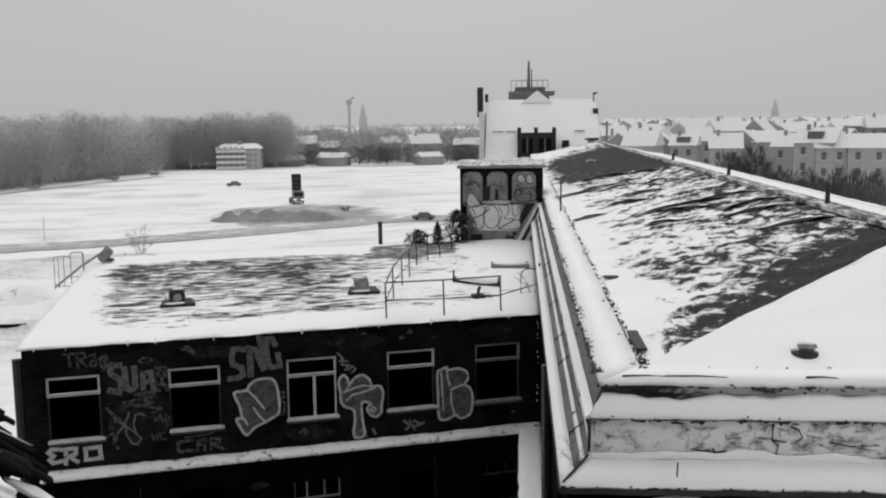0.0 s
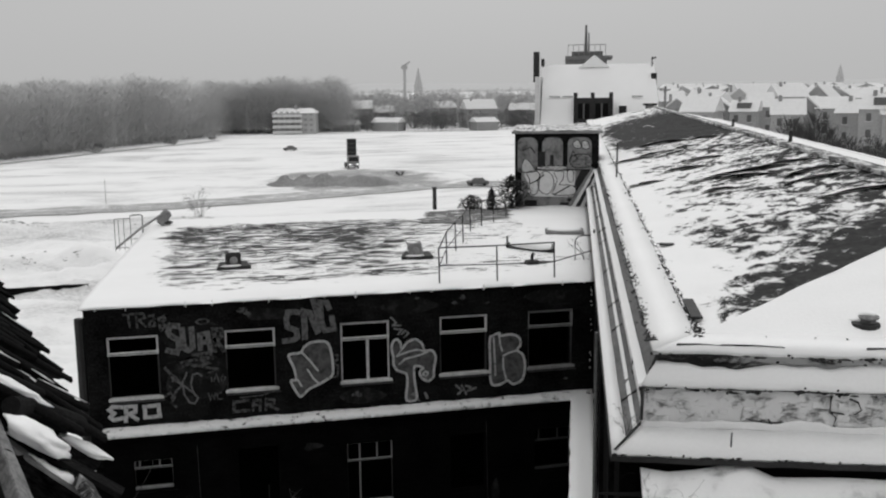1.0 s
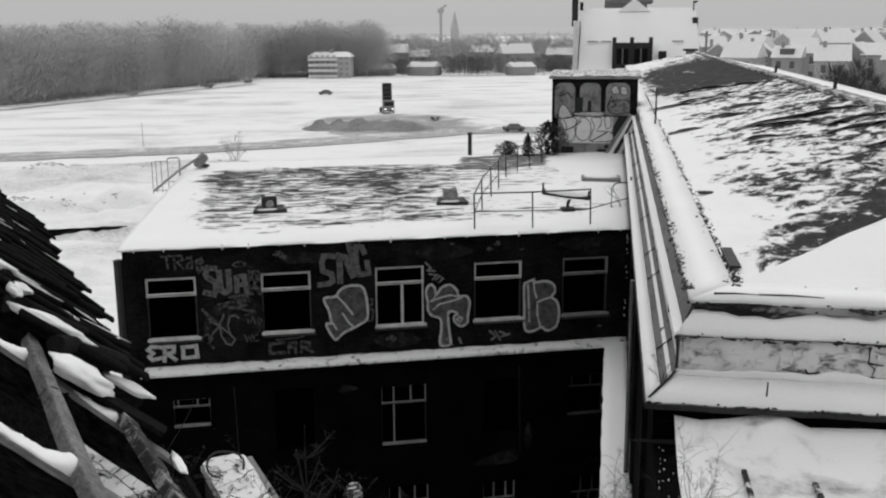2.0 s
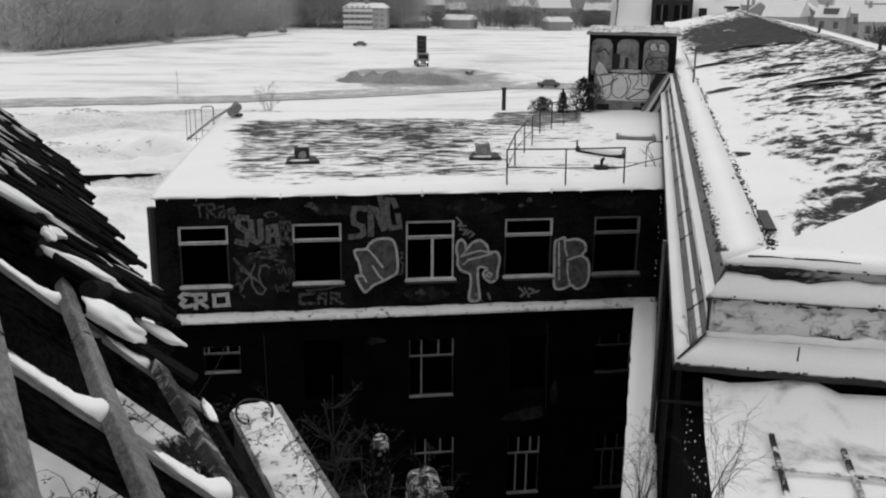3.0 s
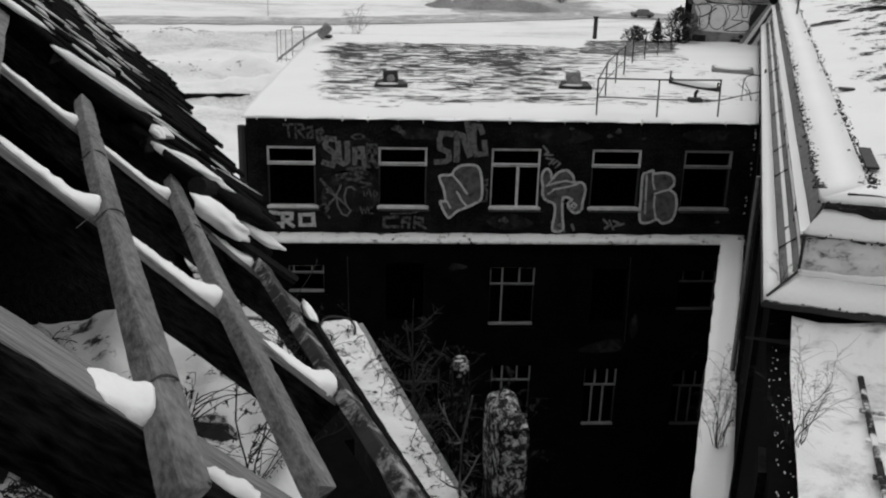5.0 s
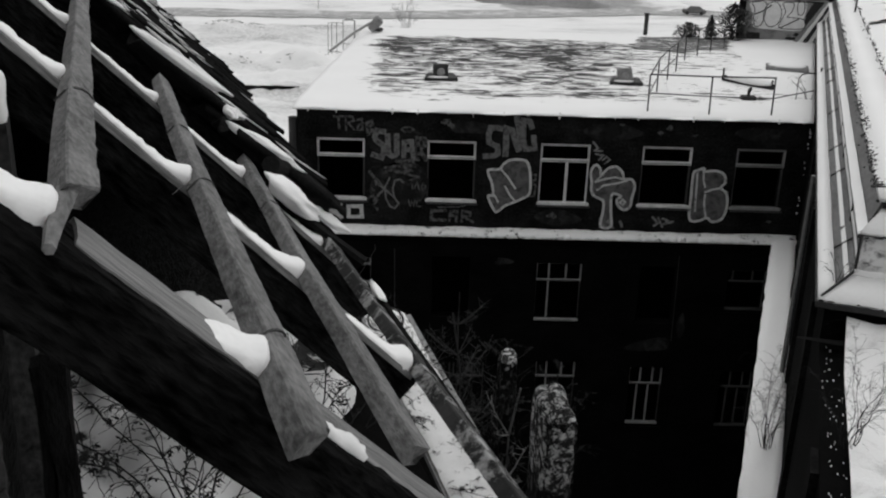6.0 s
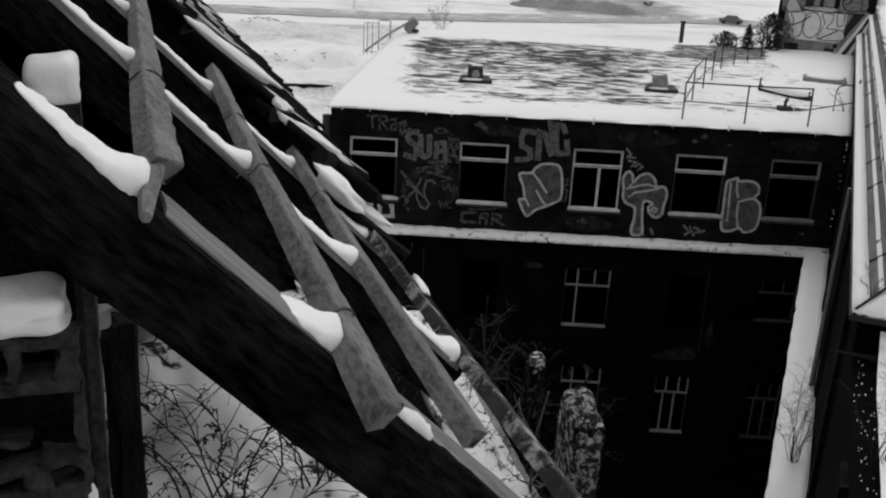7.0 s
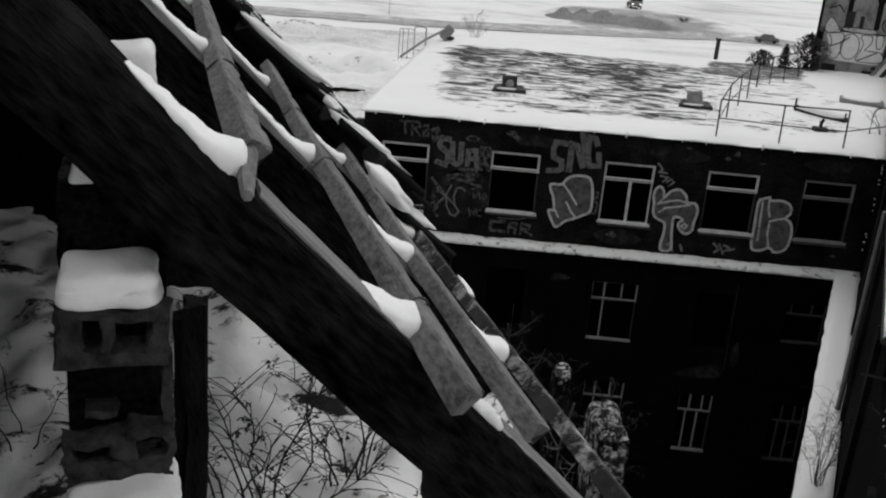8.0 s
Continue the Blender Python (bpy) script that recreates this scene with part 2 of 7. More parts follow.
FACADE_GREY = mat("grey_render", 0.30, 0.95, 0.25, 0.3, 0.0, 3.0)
FRAME_DIM = mat("near_black_window_paint", 0.05, 0.7, 0.5, 3.0, 0.15, 25.0)
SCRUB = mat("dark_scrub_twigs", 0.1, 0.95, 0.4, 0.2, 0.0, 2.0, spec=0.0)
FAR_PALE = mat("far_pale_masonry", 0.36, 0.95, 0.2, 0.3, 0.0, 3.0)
# Spires: base colour lightened to carry the haze
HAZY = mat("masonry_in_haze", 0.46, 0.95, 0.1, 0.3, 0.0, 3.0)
PALE_RENDER = mat("whitewashed_render", 0.66, 0.9, 0.15, 0.8, 0.1, 6.0)
# Dark far surfaces, kept grey because haze is put into the colour
FAR_DARK = mat("far_dark_surface", 0.15, 0.95, 0.3, 0.3, 0.0, 3.0)


# ---- mesh helpers ----
def mesh_of(bm, name, material, smooth=False):
    me = bpy.data.meshes.new(name)
    bmesh.ops.recalc_face_normals(bm, faces=bm.faces)
    bm.to_mesh(me)
    bm.free()
    me.materials.append(material)
    if smooth:
        me.polygons.foreach_set("use_smooth", [True] * len(me.polygons))
    return me


def part(name, bm, material, parent=None, label="", smooth=False):
    ob = new(name, mesh_of(bm, name, material, smooth))
    ob.parent = parent
    if label:
        ob["label"] = label
    return ob


def thing(name, label, category, at=None, group="", kind=""):
    ob = new(name)
    ob.empty_display_size = 0.2
    if at is not None:
        ob.matrix_world = at
    return tagged(ob, label, category, group, kind)


def box(x0, x1, y0, y1, z0, z1, bm=None, bevel=0.0):
    bm = bm or bmesh.new()
    vs = [bm.verts.new((x, y, z)) for z in (z0, z1) for y in (y0, y1) for x in (x0, x1)]
    fs = [bm.faces.new([vs[i] for i in f]) for f in ((0, 2, 3, 1), (4, 5, 7, 6), (0, 1, 5, 4), (2, 6, 7, 3), (0, 4, 6, 2), (1, 3, 7, 5))]
    if bevel:
        es = {e for f in fs for e in f.edges}
        bmesh.ops.bevel(bm, geom=list(es), offset=bevel, segments=1, affect="EDGES")
    return bm


def prism(poly, z0, z1, bm=None):
    """An upright prism over a plan polygon."""
    bm = bm or bmesh.new()
    lo = [bm.verts.new((x, y, z0)) for x, y in poly]
    hi = [bm.verts.new((x, y, z1)) for x, y in poly]
    bm.faces.new(lo[::-1])
    bm.faces.new(hi)
    for i in range(len(poly)):
        j = (i + 1) % len(poly)
        bm.faces.new((lo[i], lo[j], hi[j], hi[i]))
    return bm


def tube(points, r0, r1=None, sides=6, bm=None):
    """A round bar along points, tapering from r0 to r1."""
    bm = bm or bmesh.new()
    r1 = r0 if r1 is None else r1
    pts = [Vector(p) for p in points]
    rings = []
    for i, p in enumerate(pts):
        way = (pts[min(i + 1, len(pts) - 1)] - pts[max(i - 1, 0)]).normalized()
        q = way.to_track_quat("Z", "Y")
        r = r0 + (r1 - r0) * i / max(1, len(pts) - 1)
        rings.append([bm.verts.new(p + q @ Vector((r * math.cos(a), r * math.sin(a), 0))) for a in (2 * math.pi * k / sides for k in range(sides))])
    for a, b in zip(rings, rings[1:]):
        for k in range(sides):
            bm.faces.new((a[k], a[(k + 1) % sides], b[(k + 1) % sides], b[k]))
    bm.faces.new(rings[0][::-1])
    bm.faces.new(rings[-1])
    return bm


def bar(p, q, w, t, up=(0, 0, 1), bm=None):
    """A rectangular bar from p to q, w wide and t thick along up."""
    bm = bm or bmesh.new()
    p, q, up = Vector(p), Vector(q), Vector(up)
    way = (q - p).normalized()
    side = way.cross(up).normalized() * (w / 2)
    up = side.cross(way).normalized() * (t / 2)
    vs = [bm.verts.new(c + a * side + b * up) for c in (p, q) for a in (-1, 1) for b in (-1, 1)]
    for f in ((0, 1, 3, 2), (4, 6, 7, 5), (0, 4, 5, 1), (2, 3, 7, 6), (0, 2, 6, 4), (1, 5, 7, 3)):
        bm.faces.new([vs[i] for i in f])
    return bm


def sheet(x0, x1, y0, y1, nx, ny, height, bm=None):
    """A grid over a rectangle with a height for every point."""
    bm = bm or bmesh.new()
    vs = [[bm.verts.new((x0 + (x1 - x0) * i / nx, y0 + (y1 - y0) * j / ny, height(x0 + (x1 - x0) * i / nx, y0 + (y1 - y0) * j / ny))) for i in range(nx + 1)] for j in range(ny + 1)]
    for j in range(ny):
        for i in range(nx):
            bm.faces.new((vs[j][i], vs[j][i + 1], vs[j + 1][i + 1], vs[j + 1][i]))
    return bm


def blob(rx, ry, rz, seed, rough=0.25, at=(0, 0, 0), sub=2, bm=None, flat=None):
    """An uneven lump."""
    bm = bm or bmesh.new()
    made = bmesh.ops.create_icosphere(bm, subdivisions=sub, radius=1.0)["verts"]
    for v in made:
        k = 1 + rough * noise.noise(v.co * 1.7 + Vector((seed * 3.1, seed * 1.7, seed)))
        v.co = Vector((v.co.x * rx * k, v.co.y * ry * k, v.co.z * rz * k))
        if flat is not None and v.co.z < flat:
            v.co.z = flat
        v.co += Vector(at)
    return bm


def rough_noise(x, y, s, seed=0.0):
    return noise.noise(Vector((x * s, y * s, seed)))

# ---- ground ----
def ground_height(x, y):
    drift = max(0.0, min(1.0, (8 - x) / 14)) * max(0.0, min(1.0, (138 - y) / 6)) * max(0.0, min(1.0, (y - 46) / 10))
    ridge = (1 - abs(rough_noise(x * 0.35, y, 0.16, 9.0)) * 2.2) * 0.6 + 0.45 * rough_noise(x * 0.6, y, 0.24, 2.0)
    bank = math.exp(-((y - 126 - 3 * rough_noise(x, 0.0, 0.09, 1.0)) / 2.6) ** 2) + 1.2 * math.exp(-((y - 101 - 4 * rough_noise(x, 0.0, 0.07, 6.0)) / 2.8) ** 2)
    clod = 0.5 * max(0.0, rough_noise(x * 0.7, y, 0.55, 3.0)) + 0.25 * rough_noise(x, y, 1.1, 8.0)
    return 0.25 * rough_noise(x, y, 0.02) + 0.13 * rough_noise(x, y, 0.13, 4.0) + drift * (1.2 * ridge + 1.1 * bank * (0.6 + rough_noise(x, y, 0.2, 7.0)) + clod)


def ground_mesh():
    bm = bmesh.new()
    xs = [-4000, -1500, -600, -300] + [-200 + 5 * i for i in range(30)] + [-50 + 0.6 * i for i in range(100)] + [10 + 5 * i for i in range(39)] + [300, 600, 1500, 4000]
    ys = [-3000, -800, -200, -60] + [-30 + 5 * i for i in range(15)] + [45 + 0.6 * i for i in range(160)] + [141 + 5 * i for i in range(61)] + [600, 1000, 2000, 4800]
    vs = [[bm.verts.new((x, y, ground_height(x, y) if -200 <= x <= 200 and 45 <= y <= 440 else 0.0)) for x in xs] for y in ys]
    for j in range(len(ys) - 1):
        for i in range(len(xs) - 1):
            bm.faces.new((vs[j][i], vs[j][i + 1], vs[j + 1][i + 1], vs[j + 1][i]))
    return bm


tagged(part("ground", ground_mesh(), FIELD, smooth=True), "wide snow-covered field reaching the horizon", "ground", kind="structure")

# ---- the wing across the courtyard ----
WX0, WX1, WY, ZR, ZL = -3.35, 10.45, 23.0, 12.2, 8.9
W_TOP = [(-2.83, 1.28), (0.13, 1.31), (3.18, 1.34), (5.93, 1.36), (8.48, 1.34)]
Z_SILL, Z_HEAD = 9.75, 11.43


def wall_with_holes(x0, x1, y0, y1, z0, z1, holes):
    """A wall along x with openings (x0, x1, z0, z1) cut right through, built of blocks round them."""
    bm = bmesh.new()
    xs = sorted({x0, x1, *(h[0] for h in holes), *(h[1] for h in holes)})
    for a, b in zip(xs, xs[1:]):
        cuts = sorted((h[2], h[3]) for h in holes if h[0] <= a + 1e-6 and h[1] >= b - 1e-6)
        low = z0
        for c0, c1 in cuts:
            if c0 > low + 1e-6:
                box(a, b, y0, y1, low, c0, bm)
            low = c1
        if z1 > low + 1e-6:
            box(a, b, y0, y1, low, z1, bm)
    bmesh.ops.remove_doubles(bm, verts=bm.verts, dist=1e-5)
    return bm


wing = thing("wing_building", "dark sooty brick wing with snowy flat roof and sprayed walls", "building", pose(0, 0, 0))
top_holes = [(x, x + w, Z_SILL, Z_HEAD) for x, w in W_TOP]
part("upper_wall", wall_with_holes(WX0, WX1, WY, WY + 0.38, ZL - 0.3, ZR, top_holes), BRICK, wing)
LOW = [(-2.3, 0.96, 7.43, 8.22, 2), (0.35, 1.05, 6.5, 8.3, 3), (3.23, 1.25, 6.44, 8.17, 4), (6.1, 1.05, 6.45, 8.15, 3), (8.55, 1.08, 6.9, 8.1, 2),
       (0.9, 1.0, 3.5, 5.1, 2), (3.39, 1.13, 3.5, 5.18, 4), (6.1, 0.95, 3.22, 5.06, 5), (8.72, 0.95, 3.2, 5.0, 5)]
part("lower_wall", wall_with_holes(WX0 + 0.3, 10.2, WY - 0.45, WY - 0.07, -0.5, ZL - 0.12, [(x, x + w, a, b) for x, w, a, b, _ in LOW]), BRICK_SHADED, wing)
part("side_wall", prism([(WX0, WY + 0.38), (WX0 + 0.38, WY + 0.38), (WX0 + 1.26, 39.2), (WX0 + 0.88, 39.2)], -0.5, ZR), BRICK, wing)
part("back_wall", box(WX0 + 1.2, 16.2, 38.9, 39.25, -0.5, ZR), BRICK, wing)
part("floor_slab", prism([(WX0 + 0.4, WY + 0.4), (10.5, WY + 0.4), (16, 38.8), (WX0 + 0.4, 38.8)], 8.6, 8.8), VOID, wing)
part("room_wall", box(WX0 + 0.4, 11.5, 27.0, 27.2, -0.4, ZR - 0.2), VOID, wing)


def wing_roof_height(x, y):
    edge = min(1.0, (y - WY) / 0.5) if y < WY + 0.5 else 1.0
    return ZR + 0.05 + 0.07 * edge + 0.03 * rough_noise(x, y, 0.7) + 0.012 * rough_noise(x, y, 3.0, 7.0)


def wing_roof():
    """Snowy covering over the slab, its far side running along the neighbouring building."""
    bm = bmesh.new()
    nx, ny = 110, 120
    rows = []
    for j in range(ny + 1):
        y = WY - 0.1 + (39.35 - WY) * j / ny
        right = 10.42 + (y - 23.0) * math.tan(radians(20.5))
        left = WX0 - 0.1 + (y - 23) * 0.055
        rows.append([bm.verts.new((left + (right - left) * i / nx, y, 0)) for i in range(nx + 1)])
    for r in rows:
        for v in r:
            v.co.z = wing_roof_height(v.co.x, v.co.y)
            if r is rows[0]:
                v.co.z -= 0.02 - 0.05 * rough_noise(v.co.x, 3.0, 1.5)
                v.co.y += 0.05 * rough_noise(v.co.x, 9.0, 2.0)
    for a, b in zip(rows, rows[1:]):
        for i in range(nx):
            bm.faces.new((a[i], a[i + 1], b[i + 1], b[i]))
    ex = bmesh.ops.extrude_face_region(bm, geom=list(bm.faces))
    for v in ex["geom"]:
        if isinstance(v, bmesh.types.BMVert):
            v.co.z = ZR
    return bm


part("roof", wing_roof(), WING_ROOF, wing, "flat roof with drifted snow over dark roofing felt", smooth=True)


def ledge_snow(x0, x1, y0, y1, z, seed, n=60, lift=0.12):
    def hgt(x, y):
        return z + lift + 0.04 * rough_noise(x, y, 1.4, seed) + 0.02 * rough_noise(x, y, 6.0, seed)
    bm = sheet(x0, x1, y0, y1, n, 4, hgt)
    for v in bm.verts:
        if abs(v.co.y - y0) < 1e-6:
            v.co.y -= 0.04 + 0.03 * rough_noise(v.co.x, 1.0, 6.0, seed) + 0.03 * rough_noise(v.co.x, 2.0, 15.0, seed)
            v.co.z -= 0.05 + 0.07 * max(0.0, rough_noise(v.co.x, 4.0, 3.5, seed)) + 0.13 * rough_noise(v.co.x, 7.0, 9.0, seed)
    ex = bmesh.ops.extrude_face_region(bm, geom=list(bm.faces))
    for v in ex["geom"]:
        if isinstance(v, bmesh.types.BMVert):
            v.co.z = z
    return bm


part("ledge", box(WX0 + 0.3, 10.25, WY - 0.52, WY - 0.003, ZL - 0.12, ZL), BRICK_SHADED, wing)
part("ledge_snow", ledge_snow(WX0 + 0.3, 10.3, WY - 0.5, WY - 0.005, ZL, 3.0, 260), LEDGE_SNOW, wing, "strip of snow on the ledge", smooth=True)


def window(name, parent, x0, x1, z0, z1, y, kind, material, low):
    """A wooden frame with a transom; its lower jambs take a darker colour. kind 0: one empty lower light, 1: a mullion
    below; 2 to 5: the narrower frames of the lower floors.
    """
    t = 0.07 if kind < 2 else 0.04
    fr = part(name, box(x0, x1, y, y + 0.07, z1 - t, z1, None, 0.006), material, parent)
    zt = z1 - (z1 - z0) * (0.28 if kind < 2 else 0.3)
    part("sill", box(x0 - 0.03, x1 + 0.06, y - 0.06, y + 0.07, z0 - 0.04, z0 + 0.05, None, 0.01), material, fr)
    part("sill_board", box(x0 - 0.01, x1 + 0.1, y - 0.09, y - 0.06, z0 - 0.09, z0 - 0.055, None, 0.008), low, fr)
    for a, b in ((x0, x0 + t * 0.8), (x1 - t * 0.8, x1)):
        part("jamb", box(a, b, y, y + 0.07, zt + t * 0.6, z1 - t), material, fr)
        part("lower_jamb", box(a + 0.01, b - 0.01, y + 0.01, y + 0.07, z0 + 0.05, zt - t * 0.6), material if kind == 1 else low, fr)
    part("transom", box(x0 + 0.003, x1 - 0.003, y - 0.012, y + 0.07, zt - t * 0.6, zt + t * 0.6, None, 0.006), material, fr)
    part("glazing_bar", box(x0 + t * 0.8, x1 - t * 0.8, y - 0.018, y + 0.02, zt - 0.008, zt + 0.006), low, fr)
    for k in {1: (0.55,), 4: (0.28,), 5: (0.28, 0.62)}.get(kind, ()):
        xm = x0 + (x1 - x0) * k
        part("mullion", box(xm - t / 2, xm + t / 2, y, y + 0.06, z0 + 0.05, zt - t * 0.6), material, fr)
    for k in {2: (0.14, 0.66), 4: (0.28, 0.66), 5: (0.35, 0.72)}.get(kind, ()):
        xm = x0 + (x1 - x0) * k
        part("mullion", box(xm - t / 2, xm + t / 2, y, y + 0.06, zt + t * 0.6, z1 + 0.02), material, fr)
    return fr


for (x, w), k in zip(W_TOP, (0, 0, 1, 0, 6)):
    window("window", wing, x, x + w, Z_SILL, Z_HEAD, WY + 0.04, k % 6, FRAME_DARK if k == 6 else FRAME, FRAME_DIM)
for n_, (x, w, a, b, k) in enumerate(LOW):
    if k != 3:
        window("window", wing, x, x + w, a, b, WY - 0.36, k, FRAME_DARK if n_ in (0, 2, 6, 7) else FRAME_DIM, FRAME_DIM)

# ---- the long building beside it; local x runs across it, local y along it ----
SIDE = pose(10.6, 23.4, 0, 0, 0, -20.5)
S0, SW, S1 = -16.05, 13.4, 67.0
side = thing("long_building", "long brick building with snowy hipped roof and stepped eaves", "building", SIDE)


def ring(d, z):
    """The outline in plan, drawn in by d, at height z: far left, near left, near right, far right."""
    return [(d, S1, z), (d, S0 + d, z), (SW - d, S0 + d, z), (SW - d, S1, z)]


def band(d0, z0, d1, z1, wobble=0.0, seg=60, sides=(0, 1, 2)):
    bm = bmesh.new()
    a, b = ring(d0, z0), ring(d1, z1)
    for i in sides:
        lo, hi = [], []
        for k in range(seg + 1):
            f = k / seg
            p, q = Vector(a[i]).lerp(Vector(a[i + 1]), f), Vector(b[i]).lerp(Vector(b[i + 1]), f)
            wv = wobble * (noise.noise(Vector((p.x * 1.3, p.y * 1.3, z0))) + 0.7 * noise.noise(Vector((p.x * 5.1, p.y * 5.1, z0 + 3))))
            lo.append(bm.verts.new(p + Vector((0, 0, wv))))
            hi.append(bm.verts.new(q + Vector((0, 0, wv))))
        for k in range(seg):
            bm.faces.new((lo[k], lo[k + 1], hi[k + 1], hi[k]))
    return bm


def slab_band(d0, z0, d1, z1, t, wobble=0.0, seg=150, sides=(0, 1, 2)):
    bm = band(d0, z0, d1, z1, wobble, seg, sides)
    ex = bmesh.ops.extrude_face_region(bm, geom=list(bm.faces))
    for v in ex["geom"]:
        if isinstance(v, bmesh.types.BMVert):
            v.co.z -= t
    return bm


def ragged_band(d0, z0, d1, z1, t, low, seed, lo_x=0.0, hi_x=None, seg=150):
    """Snow lying on the near slope, with an uneven upper edge."""
    bm = bmesh.new()
    x0, x1 = lo_x + d0, (hi_x or SW - d0)
    rows = []
    for k in range(seg + 1):
        x = x0 + (x1 - x0) * k / seg
        top = min(1.0, max(0.12, low + (1 - low) * (0.5 + 0.9 * noise.noise(Vector((x * 1.1, seed, 0))) + 0.3 * noise.noise(Vector((x * 4.3, seed, 1))))))
        row = []
        for j in range(5):
            f = top * j / 4
            y, z = S0 + d0 + (d1 - d0) * f, z0 + (z1 - z0) * f
            row.append(bm.verts.new((max(x, d0 + (d1 - d0) * f), y - (0.012 if 0 < j < 4 else 0), z + (0.012 if 0 < j < 4 else -0.01 * (j == 4)) + 0.012 * noise.noise(Vector((x * 1.6, seed, 2))))))
        rows.append(row)
    for k in range(seg):
        for j in range(4):
            bm.faces.new((rows[k][j], rows[k + 1][j], rows[k + 1][j + 1], rows[k][j + 1]))
    ex = bmesh.ops.extrude_face_region(bm, geom=list(bm.faces))
    for v in ex["geom"]:
        if isinstance(v, bmesh.types.BMVert):
            v.co.z -= t
    return bm


part("main_wall", prism([(0.02, -34), (SW, -34), (SW, S1), (0.02, S1)], -0.5, 12.55), BRICK_SHADED, side)
part("upper_block", prism([(0.02, S0 + 0.02), (SW - 0.02, S0 + 0.02), (SW - 0.02, S1), (0.02, S1)], 12.56, 13.05), BRICK_SHADED, side)
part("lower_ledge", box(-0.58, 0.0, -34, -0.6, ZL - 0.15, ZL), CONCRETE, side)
part("lower_wall", box(-0.5, 0.0, -34, -0.6, -0.5, ZL - 0.15), BRICK_SHADED, side)
lsn = ledge_snow(-34, -0.4, 0.0, 0.57, ZL, 8.0, 120)
bmesh.ops.transform(lsn, matrix=Matrix(((0, 1, 0, -0.585), (1, 0, 0, 0), (0, 0, 1, 0), (0, 0, 0, 1))), verts=lsn.verts)
part("lower_ledge_snow", lsn, SNOW, side, smooth=True)
part("gutter", slab_band(-0.1, 13.09, 0.06, 13.1, 0.06, 0.012, sides=(0, 2)), DARK_METAL, side)
part("gutter", slab_band(-0.1, 13.09, 0.06, 13.1, 0.07, 0.02, sides=(1,)), DARK_METAL, side, "dark sagging gutter board")
part("lower_slope_snow", slab_band(-0.08, 13.13, 0.34, 13.4, 0.05, 0.03, sides=(1, 2)), SNOW, side, smooth=True)
part("lower_slope_snow", slab_band(-0.08, 13.13, 0.10, 13.25, 0.05, 0.03, sides=(0,)), SNOW, side, smooth=True)
part("lower_slope", slab_band(0.07, 13.2, 0.33, 13.39, 0.03, 0.0, sides=(0,)), ZINC, side)
part("slope_snow_line", slab_band(0.2, 13.32, 0.25, 13.36, 0.03, 0.03, sides=(0,)), SNOW, side)
for k in range(14):
    y_ = S0 + 1.6 + 3.3 * k + 0.8 * math.sin(k * 2.0)
    part("seam", bar((0.1, y_, 13.25), (0.34, y_ + 0.06, 13.425), 0.02, 0.02), DARK_METAL, side)
    part("seam", box(0.3, 0.325, y_ + 0.9, y_ + 0.93, 13.4, 13.84), DARK_METAL, side)
part("slope_snow_line", slab_band(0.305, 13.56, 0.318, 13.6, 0.03, 0.04, sides=(0,)), SNOW_OLD, side)
rst = random.Random(8)
for k in range(90):
    x_, z_ = 0.5 + 5.5 * rst.random(), 13.42 + 0.3 * rst.random()
    w_, h_ = 0.03 + 0.09 * rst.random() ** 2, 0.02 + 0.035 * rst.random()
    part("stone", box(x_ - w_, x_ + w_, S0 + 0.308 - 0.008 * rst.random(), S0 + 0.33, z_ - h_, z_ + h_, None, 0.01), FRIEZE, side)
for k in range(3):
    x_ = 1.6 + 1.75 * k
    part("crack", tube([(x_, S0 + 0.31, 13.5 + 0.1 * (k % 3)), (x_ + 0.25, S0 + 0.305, 13.45 + 0.1 * (k % 3)), (x_ + 0.6, S0 + 0.31, 13.47 + 0.1 * (k % 3))], 0.012, 0.008, 5), DARK_METAL, side)
for pts in ([(1.88, 13.5), (1.93, 13.42), (2.05, 13.39), (2.4, 13.4), (2.7, 13.44)], [(2.63, 13.83), (2.62, 13.62), (2.7, 13.55), (2.66, 13.4)], [(2.63, 13.62), (2.8, 13.6)], [(2.85, 13.8), (2.95, 13.76), (3.0, 13.66), (2.92, 13.6)]):
    part("crack", tube([(x, S0 + 0.305, z_) for x, z_ in pts], 0.014, 0.008, 5), DARK_METAL, side, "thin dark root across the crumbling wall")
rfr = random.Random(19)
for k in range(14):
    x_, z_ = 0.5 + 4.5 * rfr.random(), 13.84 + 0.02 * rfr.random()
    part("stain", blob(0.03 + 0.06 * rfr.random(), 0.012, 0.008 + 0.012 * rfr.random(), k, 0.5, (x_, S0 + 0.315, z_), 1), DARK_METAL, side)
part("frieze_wall", slab_band(0.32, 13.36, 0.34, 13.87, 0.02, sides=(1, 2)), FRIEZE, side)
part("frieze_wall", slab_band(0.32, 13.36, 0.34, 13.84, 0.02, sides=(0,)), ZINC, side)
part("lip_snow", slab_band(0.25, 13.93, 0.37, 13.97, 0.04, 0.02, sides=(0,)), SNOW, side)
part("frieze_lip", slab_band(0.27, 13.88, 0.42, 13.92, 0.035, 0.012, sides=(0, 2)), DARK_METAL, side)
part("frieze_lip", slab_band(0.29, 13.885, 0.42, 13.915, 0.014, 0.014, sides=(1,)), DARK_METAL, side)
part("upper_slope", slab_band(0.36, 13.92, 0.54, 14.2, 0.04, 0.0, sides=(0, 2)), ZINC, side)
part("upper_slope", slab_band(0.36, 13.92, 0.54, 14.2, 0.04, 0.0, sides=(1,)), FASCIA_PATCH, side, "dark stained flashing")
